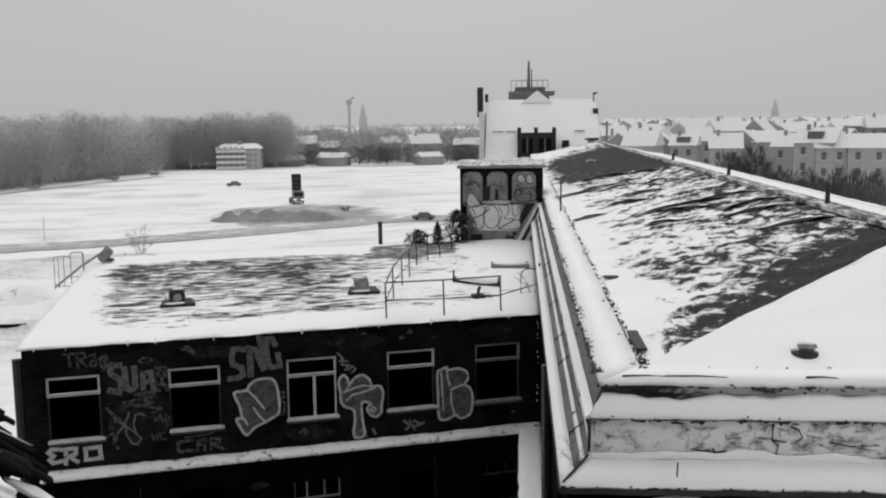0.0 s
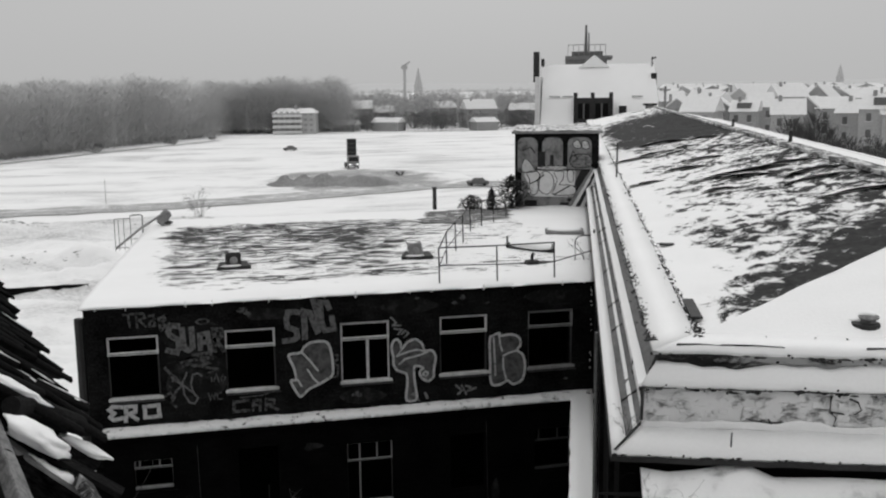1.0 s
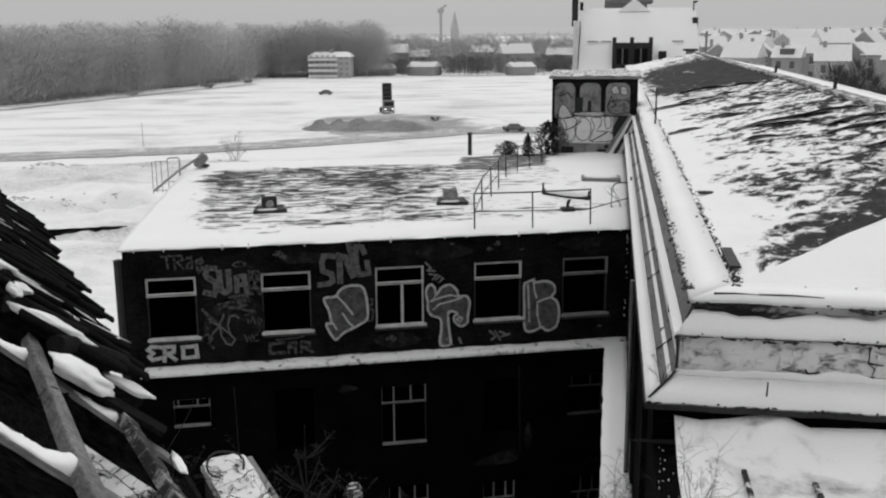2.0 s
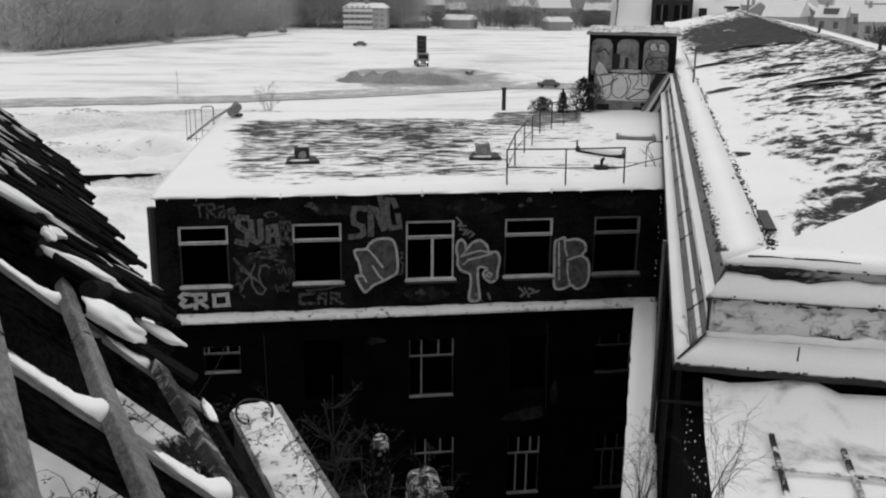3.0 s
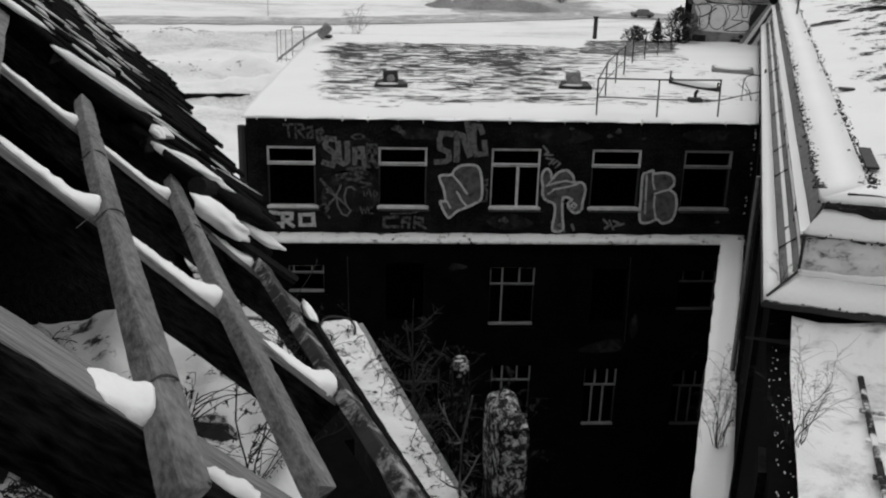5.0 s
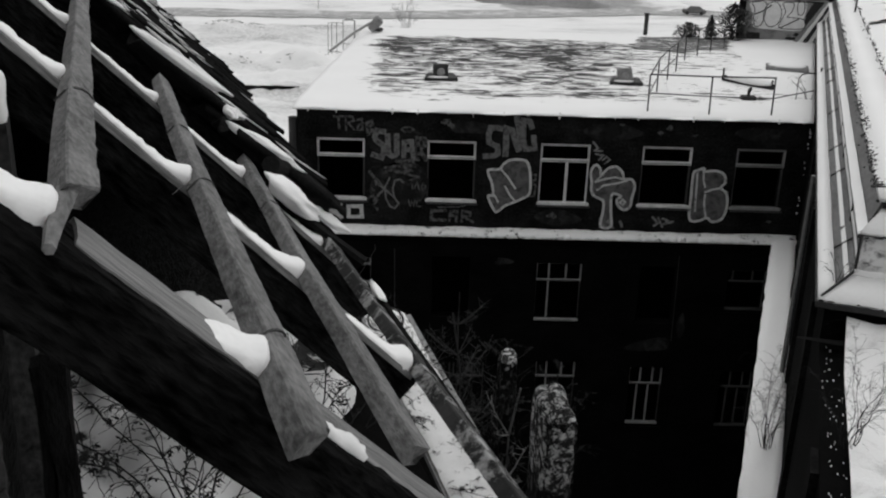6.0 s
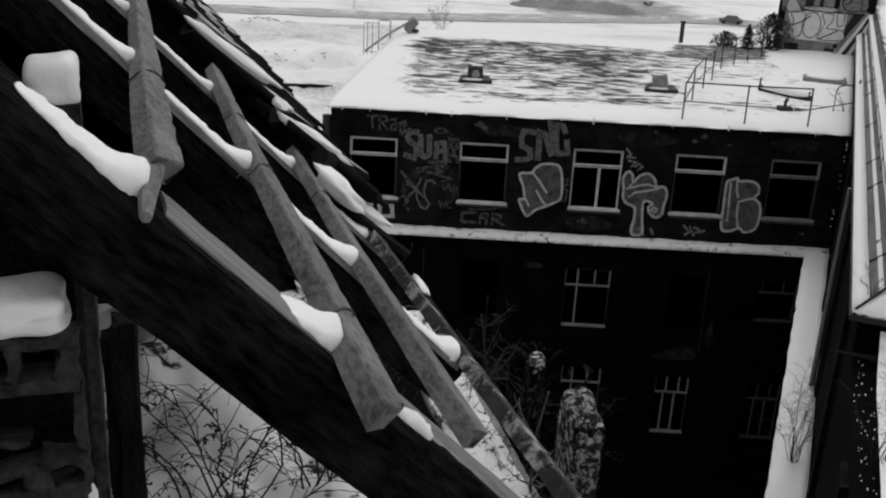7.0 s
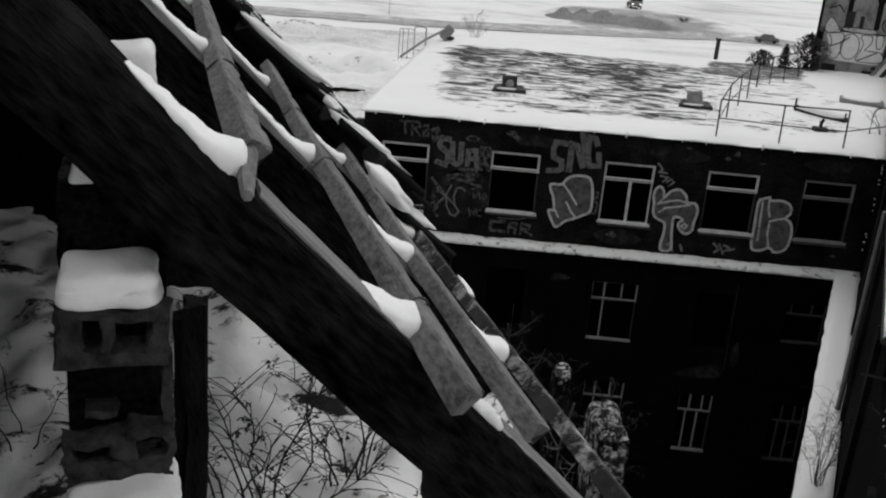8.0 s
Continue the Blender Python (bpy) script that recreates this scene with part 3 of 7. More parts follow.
part("upper_slope_snow", ragged_band(0.285, 13.915, 0.52, 14.235, 0.03, 0.58, 3.0), SNOW, side, smooth=True)
part("frieze_foot_snow", ragged_band(0.285, 13.37, 0.312, 13.53, 0.03, 0.1, 6.0), SNOW, side, smooth=True)
for xa, xb in ((0.75, 1.35), (1.3, 2.1), (3.1, 3.5), (4.6, 5.6)):
    part("lifted_edge", tube([(xa, S0 + 0.585, 14.375), ((xa + xb) / 2, S0 + 0.6, 14.382), (xb, S0 + 0.575, 14.372)], 0.016, 0.006, 5), DARK_METAL, side)
part("fascia", slab_band(0.50, 14.2, 0.51, 14.3, 0.03, sides=(0, 2)), DARK_METAL, side)
part("fascia", slab_band(0.50, 14.2, 0.51, 14.3, 0.03, sides=(1,)), FASCIA_PATCH, side)
part("roof_rim_snow", slab_band(0.44, 14.34, 1.02, 14.42, 0.06, 0.02), SNOW, side, smooth=True)
RN, RZ = SW / 2, 15.52


def side_roof_face():
    bm = bmesh.new()
    nu, nv = 220, 60
    rows = []
    for j in range(nv + 1):
        f = j / nv
        d = 0.95 + (RN - 0.95) * f
        z = 14.36 + (RZ - 14.36) * f
        rows.append([bm.verts.new((d, S0 + d + (S1 - S0 - d) * (i / nu) ** 1.6, 0)) for i in range(nu + 1)])
        for v in rows[-1]:
            v.co.z = z + 0.035 * noise.noise(Vector((v.co.x * 1.6, v.co.y * 0.8, 2.0))) + 0.02 * noise.noise(Vector((v.co.x * 5, v.co.y * 2, 5.0))) + 0.1 * max(0.0, noise.noise(Vector((v.co.x * 1.1, v.co.y * 1.3, 8.0)))) * max(0.0, min(1.0, v.co.x - 3.0))
    for a, b in zip(rows, rows[1:]):
        for i in range(nu):
            bm.faces.new((a[i], a[i + 1], b[i + 1], b[i]))
    return bm


part("roof_slope", side_roof_face(), SIDE_ROOF, side, "low slope of dark roofing felt with melting snow", smooth=True)


def hip_face():
    bm = bmesh.new()
    n = 40
    rows = []
    for j in range(n + 1):
        f = j / n
        d = 0.95 + (RN - 0.95) * f
        z = 14.37 + (RZ - 14.36) * f
        rows.append([bm.verts.new((d + (SW - 2 * d) * i / n, S0 + d, z + 0.03 * noise.noise(Vector((i * 0.2, j * 0.2, 1.0))))) for i in range(n + 1)])
    for a, b in zip(rows, rows[1:]):
        for i in range(n):
            bm.faces.new((a[i], a[i + 1], b[i + 1], b[i]))
    bmesh.ops.remove_doubles(bm, verts=bm.verts, dist=1e-4)
    return bm


part("hip_slope", hip_face(), SNOW, side, "hip end under unbroken snow", smooth=True)
far_face = bmesh.new()
far_face.faces.new([far_face.verts.new(p) for p in ((RN, S0 + RN, RZ), (RN, S1, RZ), (SW - 0.9, S1, 14.36), (SW - 0.9, S0 + 0.9, 14.36))])
part("back_slope", far_face, SNOW, side)
part("ridge_board", bar((RN + 0.1, S0 + RN - 0.3, RZ + 0.06), (RN + 0.1, S1, RZ + 0.05), 0.5, 0.1), RIDGE, side)
part("lower_roof", sheet(0.28, SW, -34, S0 - 0.02, 40, 60, lambda x, y: 12.6 + (0.32 + 0.12 * rough_noise(x, 0.0, 1.1, 4.0) + 0.08 * rough_noise(x, 0.0, 4.0, 4.0)) * max(0.0, 1 - (S0 - y) / 1.3) ** 2 + 0.04 * rough_noise(x, y, 0.8)), WORN_SNOW, side, "lower flat roof under snow", smooth=True)

# ---- near building under the camera: attic, walls ----

for q in (1, -1):
    x0_ = 0 if q == 1 else SW
    part("corner_seam", tube([(x0_ - 0.05 * q, S0 - 0.05, 13.15), (x0_ + 0.3 * q, S0 + 0.3, 13.41), (x0_ + 0.3 * q, S0 + 0.3, 13.87), (x0_ + 0.5 * q, S0 + 0.5, 14.27)], 0.018, 0.018, 5), DARK_METAL, side)
# local x runs down the slope in plan, local y along the eaves
NEAR = pose(0, 0, 0, 0, 0, 20)
SLOPE = math.atan(1.009)
CS, SN = math.cos(SLOPE), math.sin(SLOPE)


def on_roof(h, d, off=0.0):
    """A point of the near roof: h along the eaves, d down the slope, off above it; local to NEAR."""
    return Vector((-0.635 + d * CS + off * SN, h, 17.0 - d * SN + off * CS))


UP = Vector((SN, 0, CS))
near = thing("near_building", "ruined brick building with a half-stripped tiled roof", "building", NEAR)
EAVE_G, EAVE_Z, VERGE = 1.1, 14.25, 10.5
part("eaves_wall", box(EAVE_G - 0.5, EAVE_G - 0.06, -7, VERGE - 0.1, -0.5, EAVE_Z - 0.1), BRICK_SHADED, near)
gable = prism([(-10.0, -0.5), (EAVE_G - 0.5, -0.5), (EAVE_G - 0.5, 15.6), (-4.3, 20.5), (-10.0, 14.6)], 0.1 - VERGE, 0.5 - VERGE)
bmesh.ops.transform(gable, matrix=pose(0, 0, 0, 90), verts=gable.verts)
part("gable_wall", gable, BRICK_SHADED, near)
part("back_wall", box(-10.4, -10.0, -7, VERGE - 0.1, -0.5, 14.3), BRICK_SHADED, near)
# Floor in rafter black, the darkness under the tiles put into its colour
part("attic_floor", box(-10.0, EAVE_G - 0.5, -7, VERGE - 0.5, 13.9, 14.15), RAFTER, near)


def drift_height(x, y):
    fall = max(0.0, min(1.0, (5.9 + 2.4 * max(0.0, min(1.0, -1.1 - x)) - y + 0.5 * rough_noise(x, y, 0.8, 3.0)) / 0.8))
    clod = max(0.0, rough_noise(x, y, 1.3, 6.0)) ** 0.7
    sink = 2.0 * max(0.0, x - 0.6 - 0.38 * max(0.0, min(1.0, y - 3.2)) + 0.14 * rough_noise(x, y, 2.5, 8.0))
    return 14.12 - sink + fall * (0.12 + 0.34 * clod + 0.1 * rough_noise(x, y, 3.1, 2.0) + 0.04 * rough_noise(x, y, 8.0, 5.0))


part("cornice", box(EAVE_G - 0.06, EAVE_G + 0.04, 3.2, VERGE - 0.1, 13.9, 14.1), BRICK_SHADED, near)
part("cornice_snow", sheet(EAVE_G - 0.5, EAVE_G, 4.9, VERGE - 0.15, 10, 60, lambda x, y: 14.24 + 0.09 * rough_noise(x, y, 2.2, 3.0) - 0.25 * max(0.0, 5.6 - y)), LITTER, near, smooth=True)
part("drifted_snow", sheet(-5.5, EAVE_G + 0.06, -6.8, 9.6, 110, 230, drift_height), DRIFT, near, "snow blown in over the attic floor", smooth=True)


def pantile(w=0.29, l=0.42, t=0.016, seg=8):
    """One pantile: an S-shaped shell, local x along the eaves, y down the slope, z off the roof."""
    bm = bmesh.new()
    top, low = [], []
    for j in (0, 1):
        for lst, off in ((top, 0.0), (low, -t)):
            row = []
            for i in range(seg + 1):
                f = i / seg
                z = 0.028 * math.sin(2 * math.pi * (f * 0.95 + 0.1)) + 0.03 * j + off
                row.append(bm.verts.new(((f - 0.5) * w, (j - 0.5) * l, z)))
            lst.append(row)
    for i in range(seg):
        bm.faces.new((top[0][i], top[0][i + 1], top[1][i + 1], top[1][i]))
        bm.faces.new((low[0][i], low[1][i], low[1][i + 1], low[0][i + 1]))
        bm.faces.new((top[1][i], top[1][i + 1], low[1][i + 1], low[1][i]))
        bm.faces.new((top[0][i], low[0][i], low[0][i + 1], top[0][i + 1]))
    for i in (0, seg):
        bm.faces.new((top[0][i], top[1][i], low[1][i], low[0][i]))
    return bm


def tile_pose(h, d, off, yaw=0.0, tip=0.0):
    """Local pose of a tile: x along the eaves, y down the slope, z off the roof."""
    p = on_roof(h, d, off)
    m = Matrix(((0, CS, SN, p.x), (1, 0, 0, p.y), (0, -SN, CS, p.z), (0, 0, 0, 1)))
    return m @ pose(0, 0, 0, tip, 0, yaw)


EDGE = [(0.7, 0.93), (1.4, 1.05), (2.1, 1.2), (2.7, 1.28), (3.5, 1.44), (5.0, 1.53), (6.0, 1.68), (9.0, 2.2), (10.5, 2.5)]


def lower_edge(h):
    """How far down the slope the covering still reaches."""
    if h < 0.7:
        return 0.74 + 0.2 * h + 0.05 * math.sin(h * 2.3)
    for (h0, d0), (h1, d1) in zip(EDGE, EDGE[1:]):
        if h < h1:
            return d0 + (d1 - d0) * (h - h0) / (h1 - h0)
    return EDGE[-1][1]


def tiled(h, d):
    """Whether tiles still lie there."""
    start = 1.6 if d < 0.2 else 1.4 if d < 0.5 else 0.9 if d < 0.8 else 1.15
    return h > start and d < lower_edge(h)


roof_near = thing("tiled_roof", "old mossy pantiled roof, broken off and dusted with snow", "roof", NEAR)
far_tiles = []

# slabs added to darken the attic: upper slope, and unseen rear and far slopes
part("upper_slope", bar(on_roof(-1.2, -3.4, -0.02), on_roof(VERGE, -3.4, -0.02), 4.4, 0.05, UP), TILE, roof_near)
part("rear_slope", bar(on_roof(-9.5, -1.4, -0.03), on_roof(-2.42, -1.4, -0.03), 6.4, 0.05, UP), TILE, roof_near)
part("back_slope", bar((-7.0, -7, 17.3), (-7.0, VERGE, 17.3), 8.6, 0.06, Vector((-SN, 0, CS))), TILE, roof_near)

frame_roof = thing("roof_frame", "charred rafters under pale battens with snow on them", "roof frame", NEAR)
# middle line d = d0 + k * h, and the stretch of h that is left
BATTENS = [(-1.04, 0.02, -1.5, 3.3), (-0.66, 0.025, -1.45, 3.3), (-0.272, 0.031, -1.27, 2.6), (0.06, 0.043, -1.55, 1.1), (0.405, 0.065, -1.25, 0.9), (0.782, 0.055, -1.55, 0.74)]
B_TOP, B_FOOT = 0.027, -0.009
RAFTERS = [-1.36, -0.365, 0.68] + [1.7 + 1.0 * k for k in range(9)]


def rafter(h, d1, seed, top=-0.01):
    """A hewn rafter with worn arrises that wavers along its length."""
    bm = bmesh.new()
    n, rings = 90, []
    for i in range(n + 1):
        d = -4.6 + (d1 + 4.6) * i / n
        ring = []
        for a, b in ((-0.058, RAFTER_FOOT), (-0.06, 0.5 * (top + RAFTER_FOOT)), (-0.06, top - 0.014), (-0.05, top - 0.001), (0.0, top), (0.05, top - 0.001), (0.06, top - 0.014), (0.058, RAFTER_FOOT)):
            ring.append(bm.verts.new(on_roof(h + a + 0.007 * noise.noise(Vector((d * 5, seed, a * 30))) + 0.003 * noise.noise(Vector((d * 21, seed, b * 60))), d, b + 0.006 * noise.noise(Vector((d * 6, seed + 9, a * 30 + b * 40))))))
        rings.append(ring)
    for a, b in zip(rings, rings[1:]):
        for q in range(8):
            bm.faces.new((a[q], a[(q + 1) % 8], b[(q + 1) % 8], b[q]))
    bm.faces.new(rings[0])
    bm.faces.new(rings[-1][::-1])
    return bm


def pale_top(h, d0, d1, seed, lo=-0.064, hi=0.055):
    """The weathered upper face of a rafter: a thin shell, coloured paler for the sky light on it, split and flaked
    along its near edge.
    """
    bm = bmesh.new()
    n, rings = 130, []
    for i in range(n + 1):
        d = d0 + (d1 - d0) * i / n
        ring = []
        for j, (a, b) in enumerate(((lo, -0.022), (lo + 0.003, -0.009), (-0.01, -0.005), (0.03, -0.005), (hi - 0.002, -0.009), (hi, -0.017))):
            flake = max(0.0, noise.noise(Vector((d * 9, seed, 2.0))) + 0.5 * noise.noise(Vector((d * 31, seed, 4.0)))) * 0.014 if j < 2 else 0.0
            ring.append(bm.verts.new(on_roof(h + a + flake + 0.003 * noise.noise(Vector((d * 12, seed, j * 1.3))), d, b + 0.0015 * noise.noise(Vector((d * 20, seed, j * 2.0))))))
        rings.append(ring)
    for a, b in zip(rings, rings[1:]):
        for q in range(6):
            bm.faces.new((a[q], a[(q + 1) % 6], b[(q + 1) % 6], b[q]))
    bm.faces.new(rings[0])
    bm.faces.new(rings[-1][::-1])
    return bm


RAFTER_FOOT = -0.12
for k, h in enumerate(RAFTERS):
    end = min(3.9, lower_edge(h) + 0.14)
    seat = tile_pose(h, 0, 0)
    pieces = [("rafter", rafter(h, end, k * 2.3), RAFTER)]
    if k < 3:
        pieces.append(("pale_face", pale_top(h, -0.3, end - 0.02, 0.0, -0.03, 0.078) if k == 0 else pale_top(h, -2.6, end - 0.02, k * 5.1), LATH))
    for name, bm, material in pieces:
        bmesh.ops.transform(bm, matrix=seat.inverted(), verts=bm.verts)
        part(name, bm, material, frame_roof).matrix_basis = seat


def batten(h0, h1, d0, k, seed, w=0.027, top=0.027, foot=-0.009, slant=0.0):
    """A sawn lath in wavering lengths, chipped along its edges, with broken ends; slant shears its near end."""
    bm = bmesh.new()
    n, rings = 90, []
    for i in range(n + 1):
        h = h0 + (h1 - h0) * i / n
        d = d0 + k * h + 0.006 * noise.noise(Vector((h * 2.0, seed, 0)))
        lift = 0.012 * max(0.0, h) + 0.003 * noise.noise(Vector((h * 1.5, seed, 9)))
        ring = []
        for j, (a, b) in enumerate(((-1.0, foot), (-1.0, top - 0.004), (-0.92, top), (0.9, top), (1.0, top - 0.005), (1.0, foot))):
            chip = min(0.0, noise.noise(Vector((h * 11, seed, j * 3.0))) + 0.38) * 0.022 if 0 < j < 5 else 0.0
            hh = h + (slant * a + 0.02 * noise.noise(Vector((seed * 3, j * 2.1, 7.0))) if i == 0 else 0.05 * noise.noise(Vector((seed, j * 2.1, 3.0))) - 0.03 * (a > 0) if i == n else 0.0)
            ww = w * (1 + 0.05 * noise.noise(Vector((h * 3.0, seed, 3.0)))) * (1 - 0.35 * max(0.0, (i - n + 5) / 5))
            ring.append(bm.verts.new(on_roof(hh, d + a * ww * (1 + 6 * chip), b + lift + chip + 0.0012 * noise.noise(Vector((h * 14, seed, j * 2.0))))))
        rings.append(ring)
    for a, b in zip(rings, rings[1:]):
        for q in range(6):
            bm.faces.new((a[q], a[(q + 1) % 6], b[(q + 1) % 6], b[q]))
    bm.faces.new(rings[0])
    bm.faces.new(rings[-1][::-1])
    return bm


for n_, (d0, k, h0, h1) in enumerate(BATTENS):
    part("batten", batten(h0, h1, d0, k, n_ * 3.7, slant=0.05 if n_ == 2 else 0.03), MOULDY if n_ == 5 else BATTEN, frame_roof, "batten mottled with lichen" if n_ == 5 else "")
# a dark lath under the eaves, and the splintered tail of a snapped batten
part("batten", batten(-1.6, 0.62, 0.95, 0.13, 31.0, 0.02, 0.008, -0.012), RAFTER, frame_roof, "thin dark lath along the eaves")
part("splinter", tube([on_roof(-1.2, -0.318, 0.008), on_roof(-1.33, -0.33, 0.006), on_roof(-1.42, -0.337, 0.0), on_roof(-1.48, -0.338, -0.006)], 0.017, 0.007, 6), BATTEN, frame_roof)


def snow_lump(h, d, length, width, high, seed, thin=0.005, base=0.0, sag=0.0, lap=0.022):
    """Snow lying along a rafter, its top levelling out against the batten below it; sag hangs over the near side."""
    bm = bmesh.new()
    n, rings = 60, []
    for i in range(n + 1):
        u = (length + lap) * i / n - lap
        heap = high - 0.62 * max(0.0, u)
        z = 0.5 * (thin + heap + math.sqrt((heap - thin) ** 2 + 0.00012))
        nose = math.sqrt(max(0.0, 1 - (u / lap) ** 2)) if u < 0 else 1.0
        tail = max(0.0, min(1.0, (length - u) / (0.35 * length)))
        swell = max(0.0, 1 - max(0.0, u) / 0.11) ** 1.5
        z *= (0.35 + 0.65 * nose) * tail ** 0.7 * (1 + 0.25 * noise.noise(Vector((u * 28, seed, 7))))
        w = 0.5 * width * (0.75 + 0.25 * nose) * (0.35 + 0.65 * math.sqrt(tail))
        w *= 0.62 + 0.38 * max(0.0, min(1.0, 1.2 - max(0.0, u - 0.05) / 0.16)) + 0.12 * noise.noise(Vector((u * 13, seed, 21)))
        mid = h + 0.004 * noise.noise(Vector((u * 9, seed, 11)))
        drop = (0.004 + 0.6 * sag) * tail + (0.004 + sag) * swell * nose
        ring = []
        for q, (a, b) in enumerate(((-0.98, -drop), (-1.1 - 4 * sag * swell, -0.45 * drop), (-1.04 - 3 * sag * swell, 0.45 * z), (-0.78, 0.82 * z), (-0.3, z), (0.3, z), (0.75, 0.86 * z), (1.0, 0.4 * z), (1.02, -0.004))):
            r = 0.0035 * noise.noise(Vector((u * 40, q * 0.9, seed + 3))) + 0.0018 * noise.noise(Vector((u * 110, q * 2.0, seed + 5)))
            ring.append(bm.verts.new(on_roof(mid + w * a + r, d - u + 0.5 * r, base + b + (r if b > 0 else 0))))
        rings.append(ring)
    for a, b in zip(rings, rings[1:]):
        for q in range(9):
            bm.faces.new((a[q], a[(q + 1) % 9], b[(q + 1) % 9], b[q]))
    bm.faces.new(rings[0])
    bm.faces.new(rings[-1][::-1])
    return bm


# snow banked against the battens on each rafter: length, height, width, overhang
rs = random.Random(11)
LUMPS = {(0, 1): (0.2, 0.03, 0.06, 0.003), (0, 2): (0.15, 0.024, 0.07, 0.003), (0, 3): (0.075, 0.03, 0.085, 0.004), (1, 2): (0.3, 0.022, 0.06, 0.002), (1, 3): (0.28, 0.026, 0.07, 0.003), (1, 4): (0.3, 0.034, 0.075, 0.004),
         (1, 5): (0.22, 0.034, 0.085, 0.004), (2, 2): (0.3, 0.022, 0.06, 0.002), (2, 3): (0.3, 0.022, 0.06, 0.003), (2, 4): (0.3, 0.028, 0.07, 0.003), (2, 5): (0.16, 0.026, 0.07, 0.003)}
for ri, h in enumerate(RAFTERS[:4]):
    for bi, (d0, k, h0, h1) in enumerate(BATTENS):
        if h < h0 - 0.12 or h > h1 + 0.1 or (ri == 0 and bi > 3):
            continue
        length, high, wide, sag = LUMPS.get((ri, bi), (0.2 + 0.1 * rs.random(), 0.026, 0.07, 0.003))
        part("snow", snow_lump(h + (0.026 if (ri, bi) == (0, 3) else -0.012), d0 + k * h - (0.032 if (ri, bi) == (0, 3) else 0.043), length, wide, high, ri * 7.3 + bi * 1.7, 0.007, -0.008, sag, 0.018), SNOW, frame_roof, smooth=True)
# a torn scrap of snow below the broken end of the third batten
part("snow", snow_lump(-1.385, 0.13, 0.06, 0.035, 0.008, 4.4, 0.005, -0.008, 0.0, 0.035), SNOW_OLD, frame_roof, smooth=True)
# snow behind the slipped ridge tile, on the near edges of the first tile rows, and small crumbs: place, turn, tip, half sizes
for h, d, off, yaw, tip, rx, ry, rz in ((0.7, 0.62, 0.05, 40, 4, 0.2, 0.095, 0.034), (0.5, 1.0, 0.012, 8, 0, 0.12, 0.02, 0.014), (1.33, 0.17, 0.112, -2, 7, 0.028, 0.22, 0.02), (0.88, 0.48, 0.106, -2, 9, 0.03, 0.15, 0.022),
                                       (1.16, 0.385, 0.1, 70, 0, 0.02, 0.05, 0.018), (1.4, 0.46, 0.1, 10, 8, 0.035, 0.045, 0.018), (1.75, 0.77, 0.09, 20, 8, 0.018, 0.05, 0.012), (1.36, 1.04, 0.035, 12, 8, 0.035, 0.11, 0.02), (1.55, -0.2, 0.09, 0, 8, 0.022, 0.12, 0.013)):
    part("snow", blob(rx, ry, rz, h * 3, 0.45, (0, 0, 0), 3), SNOW, frame_roof, smooth=True).matrix_basis = tile_pose(h, d, off, yaw, tip)
# wire ties round the battens
for bi, h in ((2, -0.62), (3, -1.27), (3, -0.42), (3, 0.18), (4, 0.25)):
    d0, k = BATTENS[bi][:2]
    d = d0 + k * h
    part("wire_tie", tube([on_roof(h - 0.05 + 0.1 * q / 9, d - 0.034 * math.cos(math.pi * q / 9), B_FOOT + 0.042 * math.sin(math.pi * q / 9) ** 0.5) for q in range(10)], 0.0022, sides=4), DARK_METAL, frame_roof)
part("wire_tie", tube([on_roof(-0.47, 0.01, 0.012), on_roof(-0.52, -0.02, 0.0), on_roof(-0.6, -0.045, -0.015)], 0.0016, 0.001, sides=4), DARK_METAL, frame_roof)
# a slipped ridge tile with snow behind it, and the tile that it rests on
part("loose_tile", tube([on_roof(0.66, 0.47, 0.085), on_roof(0.9, 0.6, 0.09), on_roof(1.2, 0.8, 0.085), on_roof(1.55, 1.02, 0.07)], 0.03, 0.042, 12), TILE, frame_roof)
lt = part("loose_tile", pantile(0.3, 0.42), TILE, frame_roof)
lt.matrix_basis = tile_pose(0.8, 0.8, 0.0, 24, 3)

# broken hollow-brick pier and post under the first rafter
pier = thing("brick_pier", "crumbling hollow-brick pier capped with snow", "masonry pier", NEAR @ pose(-1.018, -1.372, 4.315) @ Matrix.Scale(0.754, 4))


def crumble(bm, seed, much=0.012, cuts=4):
    """Roughens a block: cuts it finer and wears its edges away."""
    bmesh.ops.subdivide_edges(bm, edges=bm.edges[:], cuts=cuts, use_grid_fill=True)
    for v in bm.verts:
        p = v.co
        v.co = p + 0.45 * much * Vector((noise.noise(p * 13 + Vector((seed, 0, 0))), noise.noise(p * 13 + Vector((0, seed, 0))), noise.noise(p * 13 + Vector((0, 0, seed))))) + 0.55 * much * Vector((noise.noise(p * 40 + Vector((seed, 3, 0))), noise.noise(p * 40 + Vector((5, seed, 0))), noise.noise(p * 40 + Vector((0, 7, seed)))))
    return bm


def hollow_brick(webs, dep, seed):
    """A broken hollow brick seen end on: thick worn webs (x0, x1, z0, z1) round deep openings."""
    bm = bmesh.new()
    for x0, x1, z0, z1 in webs:
        box(x0, x1, -dep, 0, z0, z1, bm)
    return crumble(bm, seed, 0.02, 5)


